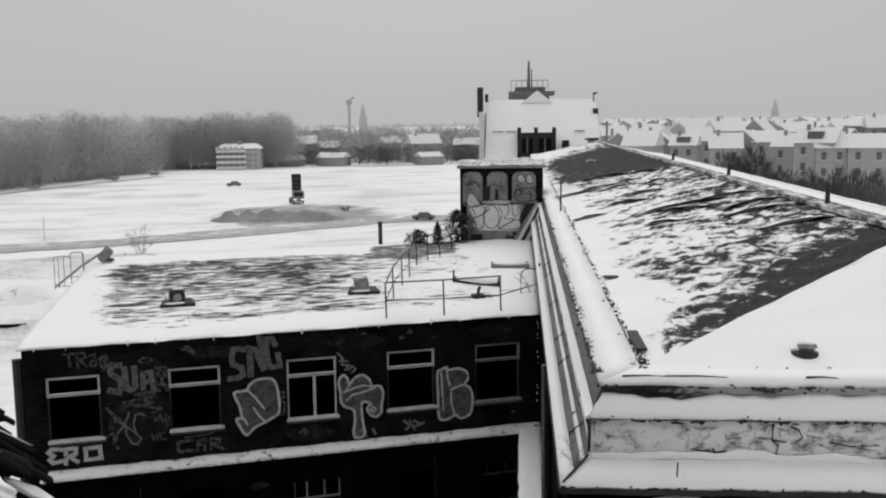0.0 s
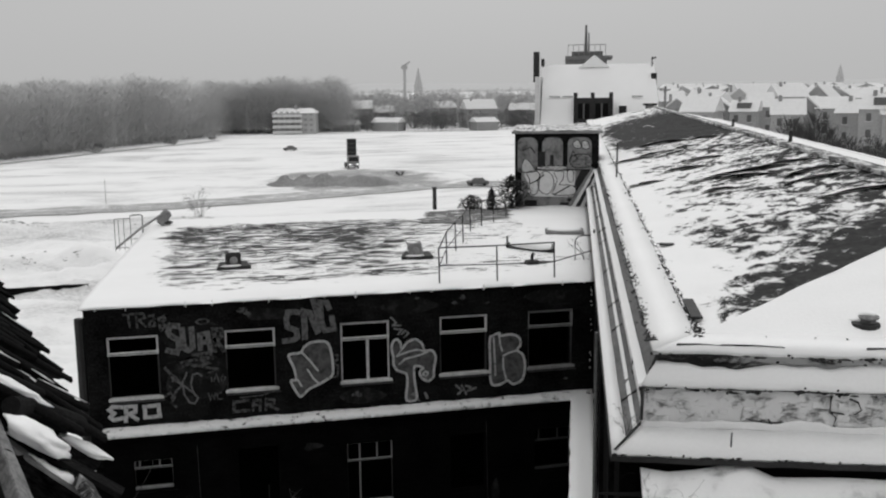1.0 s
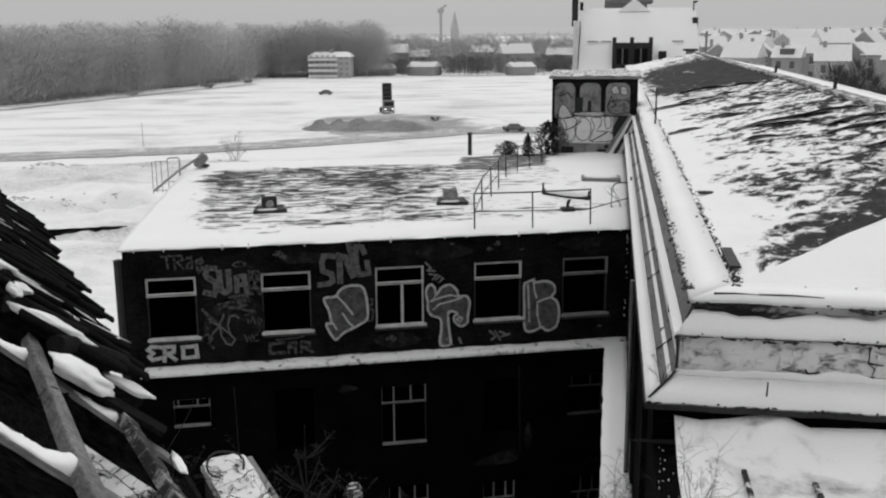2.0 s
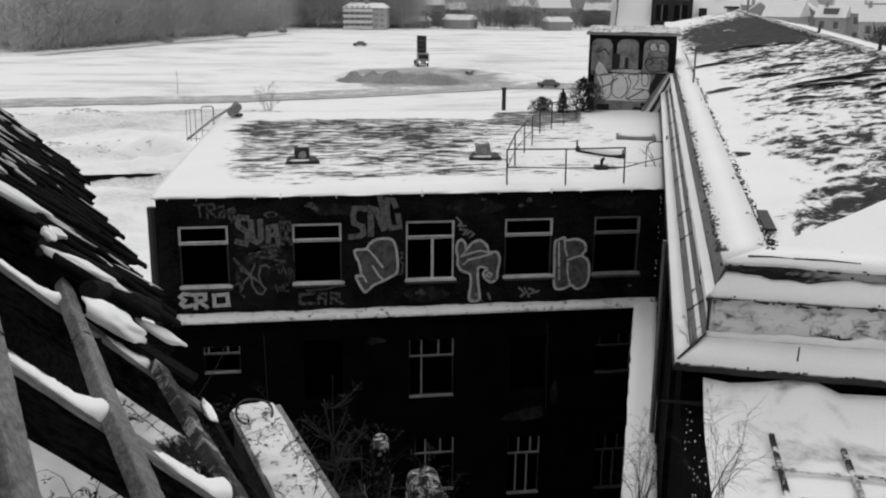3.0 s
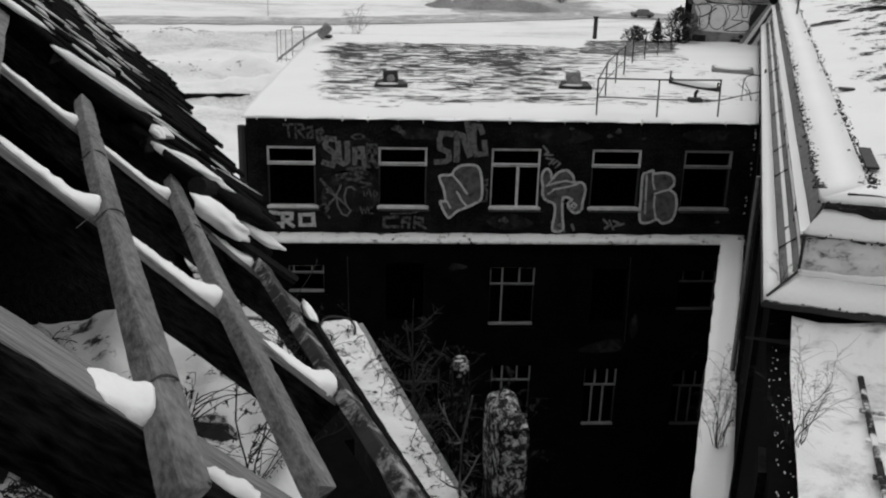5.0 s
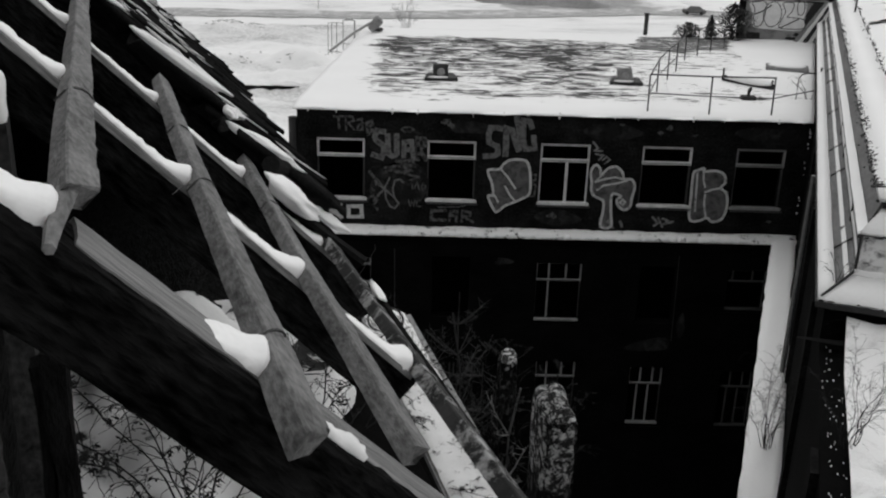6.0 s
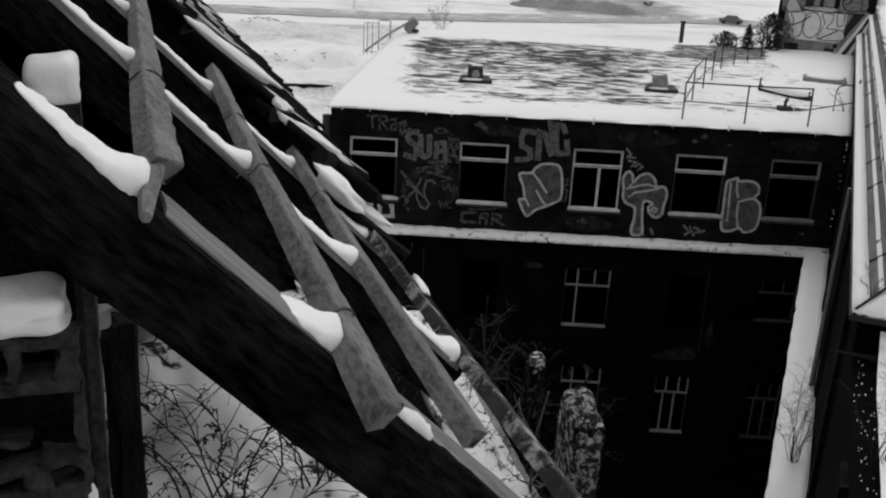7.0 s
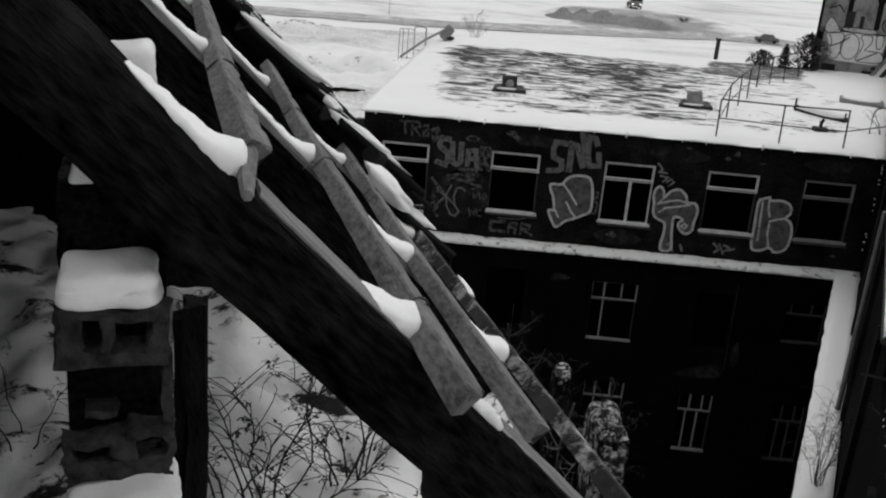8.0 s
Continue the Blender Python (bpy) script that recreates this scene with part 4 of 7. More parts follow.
def snow_block(x0, x1, y0, y1, z0, z1, seed, slope=0.0, taper=0.0):
    """A block of settled snow with soft edges, its top falling towards the front."""
    bm = box(x0, x1, y0, y1, z0, z1)
    bmesh.ops.subdivide_edges(bm, edges=bm.edges[:], cuts=9, use_grid_fill=True)
    c = Vector(((x0 + x1) / 2, (y0 + y1) / 2, (z0 + z1) / 2))
    half = Vector(((x1 - x0) / 2, (y1 - y0) / 2, (z1 - z0) / 2))
    for v in bm.verts:
        q = Vector(((v.co.x - c.x) / half.x, (v.co.y - c.y) / half.y, (v.co.z - c.z) / half.z))
        r = (abs(q.x) ** 5 + abs(q.y) ** 5 + abs(q.z) ** 5) ** 0.2
        q = q / max(r, 1e-6) * max(abs(q.x), abs(q.y), abs(q.z))
        k = 1 + 0.1 * noise.noise(q * 1.6 + Vector((seed, 0, seed)))
        v.co = c + Vector((q.x * half.x * k * (1 - taper * max(0.0, 0.5 + 0.5 * q.z)), q.y * half.y * k, q.z * half.z * k))
        if q.z > 0:
            v.co.z += slope * q.y * q.z * half.z + 0.012 * noise.noise(v.co * 14 + Vector((0, seed, 0)))
    return bm


z = 16.93
WIDE = [(-0.084, 0.084, 0.0, 0.026), (-0.084, 0.084, 0.074, 0.09), (-0.084, -0.048, 0.018, 0.08), (-0.012, 0.003, 0.018, 0.08), (0.056, 0.084, 0.018, 0.08)]
BROKEN = [(-0.08, 0.086, 0.0, 0.034), (-0.08, 0.03, 0.062, 0.076), (0.02, 0.088, 0.07, 0.084), (-0.08, -0.062, 0.02, 0.07), (0.0, 0.03, 0.02, 0.07), (0.074, 0.088, 0.02, 0.08)]
COURSES = [(0.092, WIDE), (0.115, None), (0.088, BROKEN), (0.1, None), (0.092, WIDE), (0.092, BROKEN), (0.1, None), (0.092, WIDE), (0.092, WIDE)]
for k, (hh, webs) in enumerate(COURSES):
    z -= hh
    if webs:
        b_ = part("brick", hollow_brick(webs, 0.05, k * 1.7), CLAY, pier)
        b_.matrix_basis = pose(0.004 * math.sin(k * 2.1), 0.0, z, 0, 0, 2.0 * math.sin(k))
    else:
        b_ = part("brick", crumble(box(0.072, 0.086, -0.045, 0, 0, hh), k * 2.9, 0.014), CLAY, pier)
        b_.matrix_basis = pose(0, 0, z)
        b_ = part("brick", crumble(box(-0.045, 0.0, -0.03, 0.02, 0.012, 0.024), k * 2.2, 0.01), CLAY, pier)
        b_.matrix_basis = pose(0, 0, z)
# Black backing close behind the bricks stands in for their unlit depth
part("core", crumble(box(-0.08, 0.08, 0.05, 0.3, 13.00, 16.97), 5.5, 0.01, 5), RAFTER, pier)
part("upper_block", crumble(box(-0.08, 0.075, 0.065, 0.25, 16.9, 17.095), 8.1, 0.012, 4), RAFTER, pier)
part("snow_cap", snow_block(-0.086, 0.076, -0.052, 0.06, 16.925, 16.99, 4, 0.3, 0.16), SNOW, pier, smooth=True)
part("snow_crumb", snow_block(-0.066, -0.02, 0.06, 0.1, 17.09, 17.135, 9, 0.0, 0.8), SNOW_OLD, pier, smooth=True)
part("snow_shelf", snow_block(-0.075, 0.095, -0.12, 0.02, 16.57, 16.64, 6, 0.4), SNOW_OLD, pier, smooth=True)
post = thing("roof_post", "split dark timber post beside the brick pier", "post", NEAR @ pose(-0.905, -0.97, 14.1))
part("shaft", crumble(box(-0.018, 0.018, -0.03, 0.03, 0, 2.8), 2.2, 0.016, 24), CLAY_DARK, post)
part("splinter", crumble(box(-0.034, -0.019, -0.02, 0.02, 1.2, 2.78), 6.6, 0.012, 20), CLAY_DARK, post)
stub = thing("chimney_stub", "short masonry stub under a block of snow", "masonry stub", NEAR @ pose(-1.0, -0.52, 14.1))
part("shaft", crumble(box(-0.05, 0.045, -0.07, 0.07, 0, 3.07), 3.1, 0.008, 6), CLAY, stub)
part("snow_cap", snow_block(-0.05, 0.046, -0.07, 0.07, 3.05, 3.15, 9, 0.1), SNOW, stub, smooth=True)


def stem(rnd, seed, height, spread, twigs, r, spray, buds=True):
    """One bowed stem with arching side twigs that carry withered leaf clusters."""
    bm = bmesh.new()
    a = rnd.random() * 6.28
    p = Vector((0.12 * spread * math.cos(a), 0.12 * spread * math.sin(a), 0))
    out = spread * (0.2 + 1.0 * rnd.random())
    top = height * (0.5 + 0.55 * rnd.random())
    droop = 0.35 * rnd.random() * top

    def at(f):
        return p + Vector((out * f ** 1.5 * math.cos(a + 0.8 * f) + 0.12 * spread * noise.noise(Vector((f * 3, seed, 1))), out * f ** 1.5 * math.sin(a + 0.8 * f) + 0.12 * spread * noise.noise(Vector((seed, f * 3, 2))), top * f - droop * f * f))

    def leaf(c, size):
        u = Vector((rnd.uniform(-1, 1), rnd.uniform(-1, 1), rnd.uniform(-1, 0.4))).normalized()
        v = u.cross(Vector((rnd.uniform(-1, 1), rnd.uniform(-1, 1), 1))).normalized()
        w = u.cross(v)
        q = [spray.verts.new(c + size * (k1 * u + k2 * v + k3 * w)) for k1, k2, k3 in ((0, 0, 0), (0.8, 0.42, 0.2), (1.9, 0, -0.1), (0.8, -0.42, 0.3))]
        spray.faces.new((q[0], q[1], q[2]))
        spray.faces.new((q[0], q[2], q[3]))

    tube([at(k / 10) for k in range(11)], r, r * 0.3, 4, bm)
    for t in range(twigs):
        f0 = 0.15 + 0.85 * math.sqrt(rnd.random())
        q = at(f0)
        b = a + rnd.gauss(0, 1.1)
        ln = height * (0.06 + 0.26 * rnd.random() ** 2)
        up = rnd.uniform(0.0, 0.9)
        pts = [q + Vector((ln * f * math.cos(b + 0.9 * f), ln * f * math.sin(b + 0.9 * f), ln * (up * f + 0.5 * f * (1 - f) - 0.35 * f ** 3))) for f in (0, 0.2, 0.45, 0.7, 1)]
        tube(pts, r * 0.42, r * 0.18, 3, spray)
        if not buds:
            continue
        for u in range(rnd.choice((0, 0, 0, 1, 2, 4))):
            g = pts[2].lerp(pts[4], rnd.random())
            for _ in range(rnd.randrange(2, 6)):
                leaf(g + Vector((rnd.gauss(0, 1), rnd.gauss(0, 1), rnd.gauss(0, 1))) * r * 1.2, r * (1.0 + 1.4 * rnd.random()))
    return bm


def plant(name, label, m, seed, height, spread, stems, twigs, r=0.006, buds=True, material=None):
    ob = thing(name, label, "shrub", m, "bare shrubs")
    rnd = random.Random(seed)
    spray = bmesh.new()
    for k in range(stems):
        part("stem", stem(rnd, seed + k * 1.37, height, spread, twigs, r, spray, buds), material or TWIG, ob)
    tagged(part("twig_spray", spray, material or TWIG, ob), kind="stuff")
    return ob


plant("bare_shrub", "leafless black shrub growing up through the snowy attic", NEAR @ pose(-0.45, 1.9, 14.15), 3, 1.6, 0.75, 10, 16, r=0.009)
plant("bare_shrub", "leafless black shrub growing up through the snowy attic", NEAR @ pose(0.15, 2.4, 14.15), 8, 1.4, 0.6, 7, 14, r=0.008)
plant("bare_shrub", "thin leafless shrub in drifted snow", NEAR @ pose(0.75, 3.7, 14.15), 13, 1.0, 0.5, 6, 12, r=0.007)
plant("bare_shrub", "thin leafless shrub in drifted snow", NEAR @ pose(-0.35, 4.9, 14.15), 21, 0.7, 0.6, 5, 14, r=0.007)
plant("bare_shrub", "small dry shrub in drifted snow", NEAR @ pose(-1.75, 3.2, 14.15), 27, 0.8, 0.5, 3, 10, r=0.006)

# ---- spray paint on the wing's upper storey ----
def stroke(bm, pts, w, y, t=0.004):
    """A flat line of paint along points (x, z) on a wall that faces -y, mitred at its bends."""
    pts = [p for i, p in enumerate(pts) if i == 0 or math.dist(p, pts[i - 1]) > 1e-4]
    closed = len(pts) > 3 and math.dist(pts[0], pts[-1]) < 1e-3
    if closed:
        pts = pts[:-1]
    n = len(pts)
    rows = []
    for i, (x, z) in enumerate(pts):
        a = pts[(i - 1) % n] if closed or i else pts[0]
        b = pts[(i + 1) % n] if closed or i < n - 1 else pts[-1]
        d0, d1 = Vector((x - a[0], z - a[1])), Vector((b[0] - x, b[1] - z))
        d0, d1 = (d0.normalized() if d0.length > 1e-6 else d1.normalized()), (d1.normalized() if d1.length > 1e-6 else d0.normalized())
        m = d0 + d1
        m = m.normalized() if m.length > 0.2 else Vector((-d0.y, d0.x))
        k = w / 2 / max(0.6, abs(m.dot(d0)))
        e = 0.0 if closed or 0 < i < n - 1 else w / 2 * (-1 if i == 0 else 1)
        c = Vector((x, z)) + d0 * e
        s = Vector((-m.y, m.x)) * k
        rows.append([bm.verts.new((c.x + f * s.x, yy, c.y + f * s.y)) for f, yy in ((1, y), (-1, y), (-1, y + t), (1, y + t))])
    pairs = list(zip(rows, rows[1:])) + ([(rows[-1], rows[0])] if closed else [])
    for p, q in pairs:
        for k in range(4):
            bm.faces.new((p[k], p[(k + 1) % 4], q[(k + 1) % 4], q[k]))
    if not closed:
        bm.faces.new(rows[0])
        bm.faces.new(rows[-1][::-1])
    return bm


def fill(bm, pts, y, t=0.004):
    a = [bm.verts.new((x, y, z)) for x, z in pts]
    b = [bm.verts.new((x, y + t, z)) for x, z in pts]
    bm.faces.new(a)
    bm.faces.new(b[::-1])
    for i in range(len(pts)):
        j = (i + 1) % len(pts)
        bm.faces.new((a[i], b[i], b[j], a[j]))
    return bm


def smooth_loop(pts, n=4):
    """Rounds a closed outline."""
    out = []
    k = len(pts)
    for i in range(k):
        p0, p1, p2, p3 = (pts[(i + q) % k] for q in (-1, 0, 1, 2))
        for s in range(n):
            t = s / n
            out.append(tuple(0.5 * (2 * p1[a] + (p2[a] - p0[a]) * t + (2 * p0[a] - 5 * p1[a] + 4 * p2[a] - p3[a]) * t * t + (3 * p1[a] - p0[a] - 3 * p2[a] + p3[a]) * t ** 3) for a in (0, 1)))
    return out


def spray(name, label, material, w, *lines):
    """Strokes of paint that belong together, laid one over the other, with an uneven edge."""
    bm = bmesh.new()
    for n, line in enumerate(lines):
        pts = []
        for (x0, z0), (x1, z1) in zip(line, line[1:]):
            pts += [(x0 + (x1 - x0) * f / 3, z0 + (z1 - z0) * f / 3) for f in range(3)]
        pts.append(line[-1])
        pts = [(x + 0.012 * noise.noise(Vector((x * 6, z * 6, n))), z + 0.012 * noise.noise(Vector((z * 6, x * 6, n + 5)))) for x, z in pts]
        if math.dist(line[0], line[-1]) < 1e-3:
            pts[-1] = pts[0]
        stroke(bm, pts, w, YP - 0.002 * n - 0.0004 * len(wing.children) % 0.004)
    part(name, bm, material, wing, label)


def bubble(outer, inner):
    """A fat letter: grey filling, pale outline and inner lines."""
    loop = smooth_loop(outer)
    part("graffiti", fill(bmesh.new(), loop, YP), BUBBLE, wing, "large sprayed bubble letter with a pale outline")
    part("outline", stroke(bmesh.new(), loop + loop[:1], 0.07, YP - 0.006), PAINT_PALE, wing)
    for q, line in enumerate(inner):
        part("outline", stroke(bmesh.new(), line, 0.055, YP - 0.011 - 0.002 * q), PAINT_PALE, wing)


YP = WY - 0.006
spray("letter", "faded thin sprayed letter", PAINT_DIM, 0.059, [(-2.37, 12.01), (-2.12, 12.02)], [(-2.25, 12.01), (-2.23, 11.69)])
spray("letter", "faded thin sprayed letter", PAINT_DIM, 0.059, [(-2.05, 11.66), (-2.05, 12.02), (-1.88, 12.01), (-1.84, 11.9), (-2.01, 11.84), (-1.83, 11.67)])
spray("letter", "faded thin sprayed letter", PAINT_DIM, 0.059, [(-1.75, 11.94), (-1.63, 11.96), (-1.6, 11.67), (-1.74, 11.67), (-1.74, 11.79), (-1.6, 11.84)])
spray("letter", "faded thin sprayed letter", PAINT_DIM, 0.074, [(-1.47, 11.56), (-1.5, 11.86), (-1.38, 11.91), (-1.34, 11.82), (-1.48, 11.74), (-1.33, 11.66), (-1.46, 11.54)])
spray("letter", "grey sprayed letter", PAINT_SOFT, 0.148, [(-1.05, 11.63), (-1.23, 11.65), (-1.29, 11.49), (-1.25, 11.39), (-1.05, 11.26), (-1.03, 11.06), (-1.09, 10.92), (-1.31, 10.99)])
spray("letter", "grey sprayed letter", PAINT_SOFT, 0.148, [(-0.94, 11.52), (-0.91, 11.03), (-0.81, 10.96), (-0.69, 11.04), (-0.7, 11.52)])
spray("letter", "grey sprayed letter", PAINT_SOFT, 0.133, [(-0.5, 10.99), (-0.5, 11.36), (-0.3, 11.39), (-0.24, 10.92)], [(-0.48, 11.16), (-0.28, 11.15)])
spray("letter", "grey sprayed letter worn to streaks", PAINT_DIM, 0.118, [(-0.14, 10.9), (-0.14, 11.48), (0.05, 11.46), (0.08, 11.3), (-0.1, 11.2), (0.09, 10.9)])
spray("graffiti", "small sprayed oval", PAINT_DIM, 0.044, [(-0.58, 11.71), (-0.5, 11.77), (-0.33, 11.77), (-0.25, 11.71), (-0.33, 11.65), (-0.51, 11.65), (-0.58, 11.71)])
spray("scrawl", "faint tangle of sprayed lines", PAINT_DIM, 0.089, [(-0.69, 10.82), (-0.26, 10.86), (-0.22, 10.71), (-0.53, 10.74)])
spray("scrawl", "faint tangle of sprayed lines", PAINT_DIM, 0.074, [(-1, 10.64), (-0.59, 10.71), (-0.27, 10.57), (-0.69, 10.52)], [(-1.05, 10.51), (-0.81, 10.59), (-0.39, 10.48), (-0.09, 10.4)])
spray("scrawl", "faint tangle of sprayed lines", PAINT_DIM, 0.074, [(-1.41, 10.52), (-1.26, 10.31), (-1.05, 10.12), (-1.24, 10.17)], [(-1.31, 10.38), (-1.12, 10.21)])
spray("scrawl", "faint tangle of sprayed lines", PAINT_DIM, 0.059, [(-1.47, 9.76), (-1.31, 9.85), (-1.2, 9.72), (-1.32, 9.58), (-1.19, 9.45)], [(-1.35, 10.03), (-1.16, 9.87), (-1.29, 9.71)])
spray("scrawl", "faint tangle of sprayed lines", PAINT_SOFT, 0.050, [(-0.5, 10.25), (-0.6, 10.33), (-0.73, 10.29), (-0.79, 10.06), (-0.74, 9.81)], [(-1.25, 10.26), (-1.02, 10.05), (-0.73, 9.81)])
spray("scrawl", "faint tangle of sprayed lines", PAINT_SOFT, 0.050, [(-0.87, 10.37), (-1, 10.1), (-0.97, 9.77), (-0.85, 9.55), (-0.71, 9.5), (-0.62, 9.66), (-0.77, 9.84)], [(-1, 10.05), (-1.19, 9.87)])
spray("scrawl", "faint tangle of sprayed lines", PAINT_DIM, 0.038, [(-0.35, 10.31), (-0.15, 10.37)], [(-0.26, 10.32), (-0.25, 10.07)], [(-0.2, 10.07), (-0.12, 10.29), (-0.07, 10.06)], [(-0.01, 10.13), (0.04, 10.24), (0.1, 10.14), (0.04, 10.03), (-0.01, 10.13)])
spray("scrawl", "faint tangle of sprayed lines", PAINT_DIM, 0.038, [(-0.35, 9.75), (-0.31, 9.57), (-0.26, 9.73), (-0.2, 9.57), (-0.18, 9.75)], [(-0.02, 9.74), (-0.12, 9.73), (-0.13, 9.57), (0.01, 9.58)])
spray("letter", "pale sprayed letter", PAINT_PALE, 0.104, [(-2.57, 9.56), (-2.79, 9.59), (-2.87, 9.51), (-2.75, 9.41), (-2.85, 9.32), (-2.78, 9.23), (-2.57, 9.26)])
spray("letter", "pale sprayed letter", PAINT_PALE, 0.104, [(-2.47, 9.19), (-2.45, 9.56), (-2.21, 9.56), (-2.22, 9.41), (-2.4, 9.37), (-2.2, 9.2)])
spray("letter", "pale sprayed letter", PAINT_PALE, 0.104, [(-1.99, 9.52), (-1.64, 9.54), (-1.62, 9.24), (-1.98, 9.23), (-1.99, 9.52)])
spray("letter", "faded sprayed letter", PAINT_DIM, 0.089, [(0.65, 9.48), (0.3, 9.46), (0.28, 9.2), (0.66, 9.19)])
spray("letter", "faded sprayed letter", PAINT_DIM, 0.074, [(0.77, 9.19), (0.81, 9.46), (0.99, 9.46), (0.97, 9.18)], [(0.8, 9.34), (0.97, 9.33)])
spray("letter", "faded sprayed letter", PAINT_DIM, 0.074, [(1.12, 9.18), (1.14, 9.47), (1.34, 9.44), (1.34, 9.34), (1.17, 9.31), (1.42, 9.16)])
spray("scrawl", "faint tangle of sprayed lines", PAINT_DIM, 0.036, [(0.47, 9.57), (1.05, 9.59), (1.35, 9.69)])
spray("letter", "broad grey sprayed letter", PAINT_SOFT, 0.148, [(2.06, 11.81), (1.8, 11.82), (1.76, 11.66), (1.77, 11.42), (2, 11.32), (2.03, 11.12), (1.92, 11.05), (1.69, 11.04)])
spray("letter", "broad grey sprayed letter", PAINT_SOFT, 0.163, [(2.23, 11.11), (2.23, 11.81), (2.38, 11.76), (2.56, 11.26)], [(2.48, 12.13), (2.58, 11.71), (2.59, 11.28)])
spray("letter", "broad grey sprayed letter", PAINT_SOFT, 0.148, [(2.89, 11.88), (2.83, 12.02), (2.67, 12.04), (2.68, 11.53), (2.76, 11.26), (3.01, 11.29), (2.96, 11.59)])
bubble([(1.8, 10.66), (2.09, 10.69), (2.2, 10.84), (2.38, 10.95), (2.72, 10.96), (2.87, 10.83), (2.94, 10.48), (2.94, 10.03), (2.74, 9.87), (2.57, 9.78), (2.29, 9.66), (2.09, 9.48), (2, 9.53), (1.84, 9.83), (1.83, 9.94), (1.95, 9.96), (1.9, 10.31), (1.81, 10.5)],
       [[(2.13, 10.69), (2.32, 10.48), (2.54, 10.17)], [(2.27, 10.21), (2.41, 9.96), (2.58, 9.78)], [(1.86, 9.93), (2, 9.94), (2.09, 9.77)]])
bubble([(4.62, 10.38), (4.57, 10.61), (4.61, 10.8), (4.72, 10.88), (4.82, 10.76), (4.86, 10.6), (5.02, 10.78), (5.24, 10.84), (5.42, 10.7), (5.5, 10.51), (5.71, 10.49), (5.8, 10.29), (5.75, 9.97), (5.73, 9.74), (5.57, 9.63), (5.39, 9.75), (5.35, 9.91), (5.44, 10.02), (5.2, 10.06), (5.21, 9.55), (5.25, 9.14), (4.96, 9.13), (5, 9.62), (4.96, 9.89), (4.73, 9.99), (4.62, 10.17)],
       [[(4.72, 10.41), (5, 10.5), (5.25, 10.55), (5.51, 10.49)], [(4.79, 10.18), (4.94, 10.31), (5.26, 10.37), (5.57, 10.46)], [(4.86, 10.6), (4.75, 10.43)], [(5.43, 9.84), (5.5, 9.92), (5.58, 9.86), (5.52, 9.76), (5.43, 9.84)]])
bubble([(7.36, 10.7), (7.47, 10.8), (7.63, 10.86), (7.68, 10.78), (7.98, 10.8), (8.2, 10.7), (8.26, 10.49), (8.16, 10.33), (8.34, 10.16), (8.39, 9.78), (8.3, 9.45), (8.04, 9.35), (7.88, 9.46), (7.64, 9.36), (7.4, 9.43), (7.37, 10.08)],
       [[(7.63, 10.81), (7.66, 10.52), (7.72, 10.35)], [(8.16, 10.33), (7.92, 10.27), (7.75, 10.2)], [(7.75, 10.12), (7.75, 9.86), (7.84, 9.49)], [(7.47, 10.73), (7.52, 9.66)]])
spray("scrawl", "pale scribble of spray paint", PAINT_MID, 0.052, [(4.58, 11.5), (4.71, 11.34), (4.6, 11.28), (4.82, 11.26)], [(4.67, 11.18), (4.88, 11.14), (4.76, 11.02)], [(4.86, 11.02), (4.95, 11.11), (5.05, 11.03), (4.92, 10.92)])
spray("scrawl", "pale scribble of spray paint", PAINT_MID, 0.059, [(6.38, 9.44), (6.55, 9.27), (6.44, 9.18)], [(6.54, 9.42), (6.67, 9.17)], [(6.67, 9.4), (6.81, 9.35), (6.71, 9.25), (6.95, 9.33)])
spray("scrawl", "pale scribble of spray paint", PAINT_DIM, 0.059, [(2.98, 10.57), (3.08, 10.56), (3.08, 10.41), (2.98, 10.38), (3.1, 10.24), (3.07, 9.96), (2.97, 9.95)])
spray("scrawl", "pale scribble of spray paint", PAINT_MID, 0.074, [(4.94, 9.35), (5.04, 9.13), (5.17, 9.29), (5.3, 9.1)], [(5.49, 9.28), (5.56, 9.15)])
rg = random.Random(4)
for cx, cz, r in ((0.75, 11.85, 0.08), (6.35, 11.8, 0.06), (0.6, 11.95, 0.1), (5.3, 12.0, 0.05), (6.6, 11.95, 0.07), (7.3, 11.75, 0.05), (3.6, 9.4, 0.1), (9.6, 9.4, 0.05)):
    loop = smooth_loop([(cx + r * (0.6 + 0.7 * rg.random()) * 1.3 * math.cos(a), cz + r * (0.4 + 0.8 * rg.random()) * math.sin(a)) for a in (2 * math.pi * k / 9 for k in range(9))], 3)
    part("paint_blot", fill(bmesh.new(), loop, YP + 0.001), PAINT_DIM, wing)
for k in range(19):
    x = WX0 + 0.3 + k * 0.735 + 0.06 * math.sin(k * 3.0)
    if x < WX1 - 0.2:
        part("snow_tuft", blob(0.03 + 0.012 * math.sin(k * 5), 0.03, 0.07 + 0.03 * math.sin(k * 2.3), k, 0.4, (x, WY - 0.03, ZR + 0.0), 1), SNOW, wing)
part("downpipe", tube([(WX0 - 0.12, WY + 0.1, 8.0), (WX0 - 0.12, WY + 0.1, 11.95)], 0.12, 0.12, 8), DARK_METAL, wing)
part("pale_stain", fill(bmesh.new(), smooth_loop([(5.85, 5.64), (6.2, 5.86), (7.0, 6.02), (7.08, 5.66), (6.4, 5.58)]), WY - 0.457), STAIN, wing)
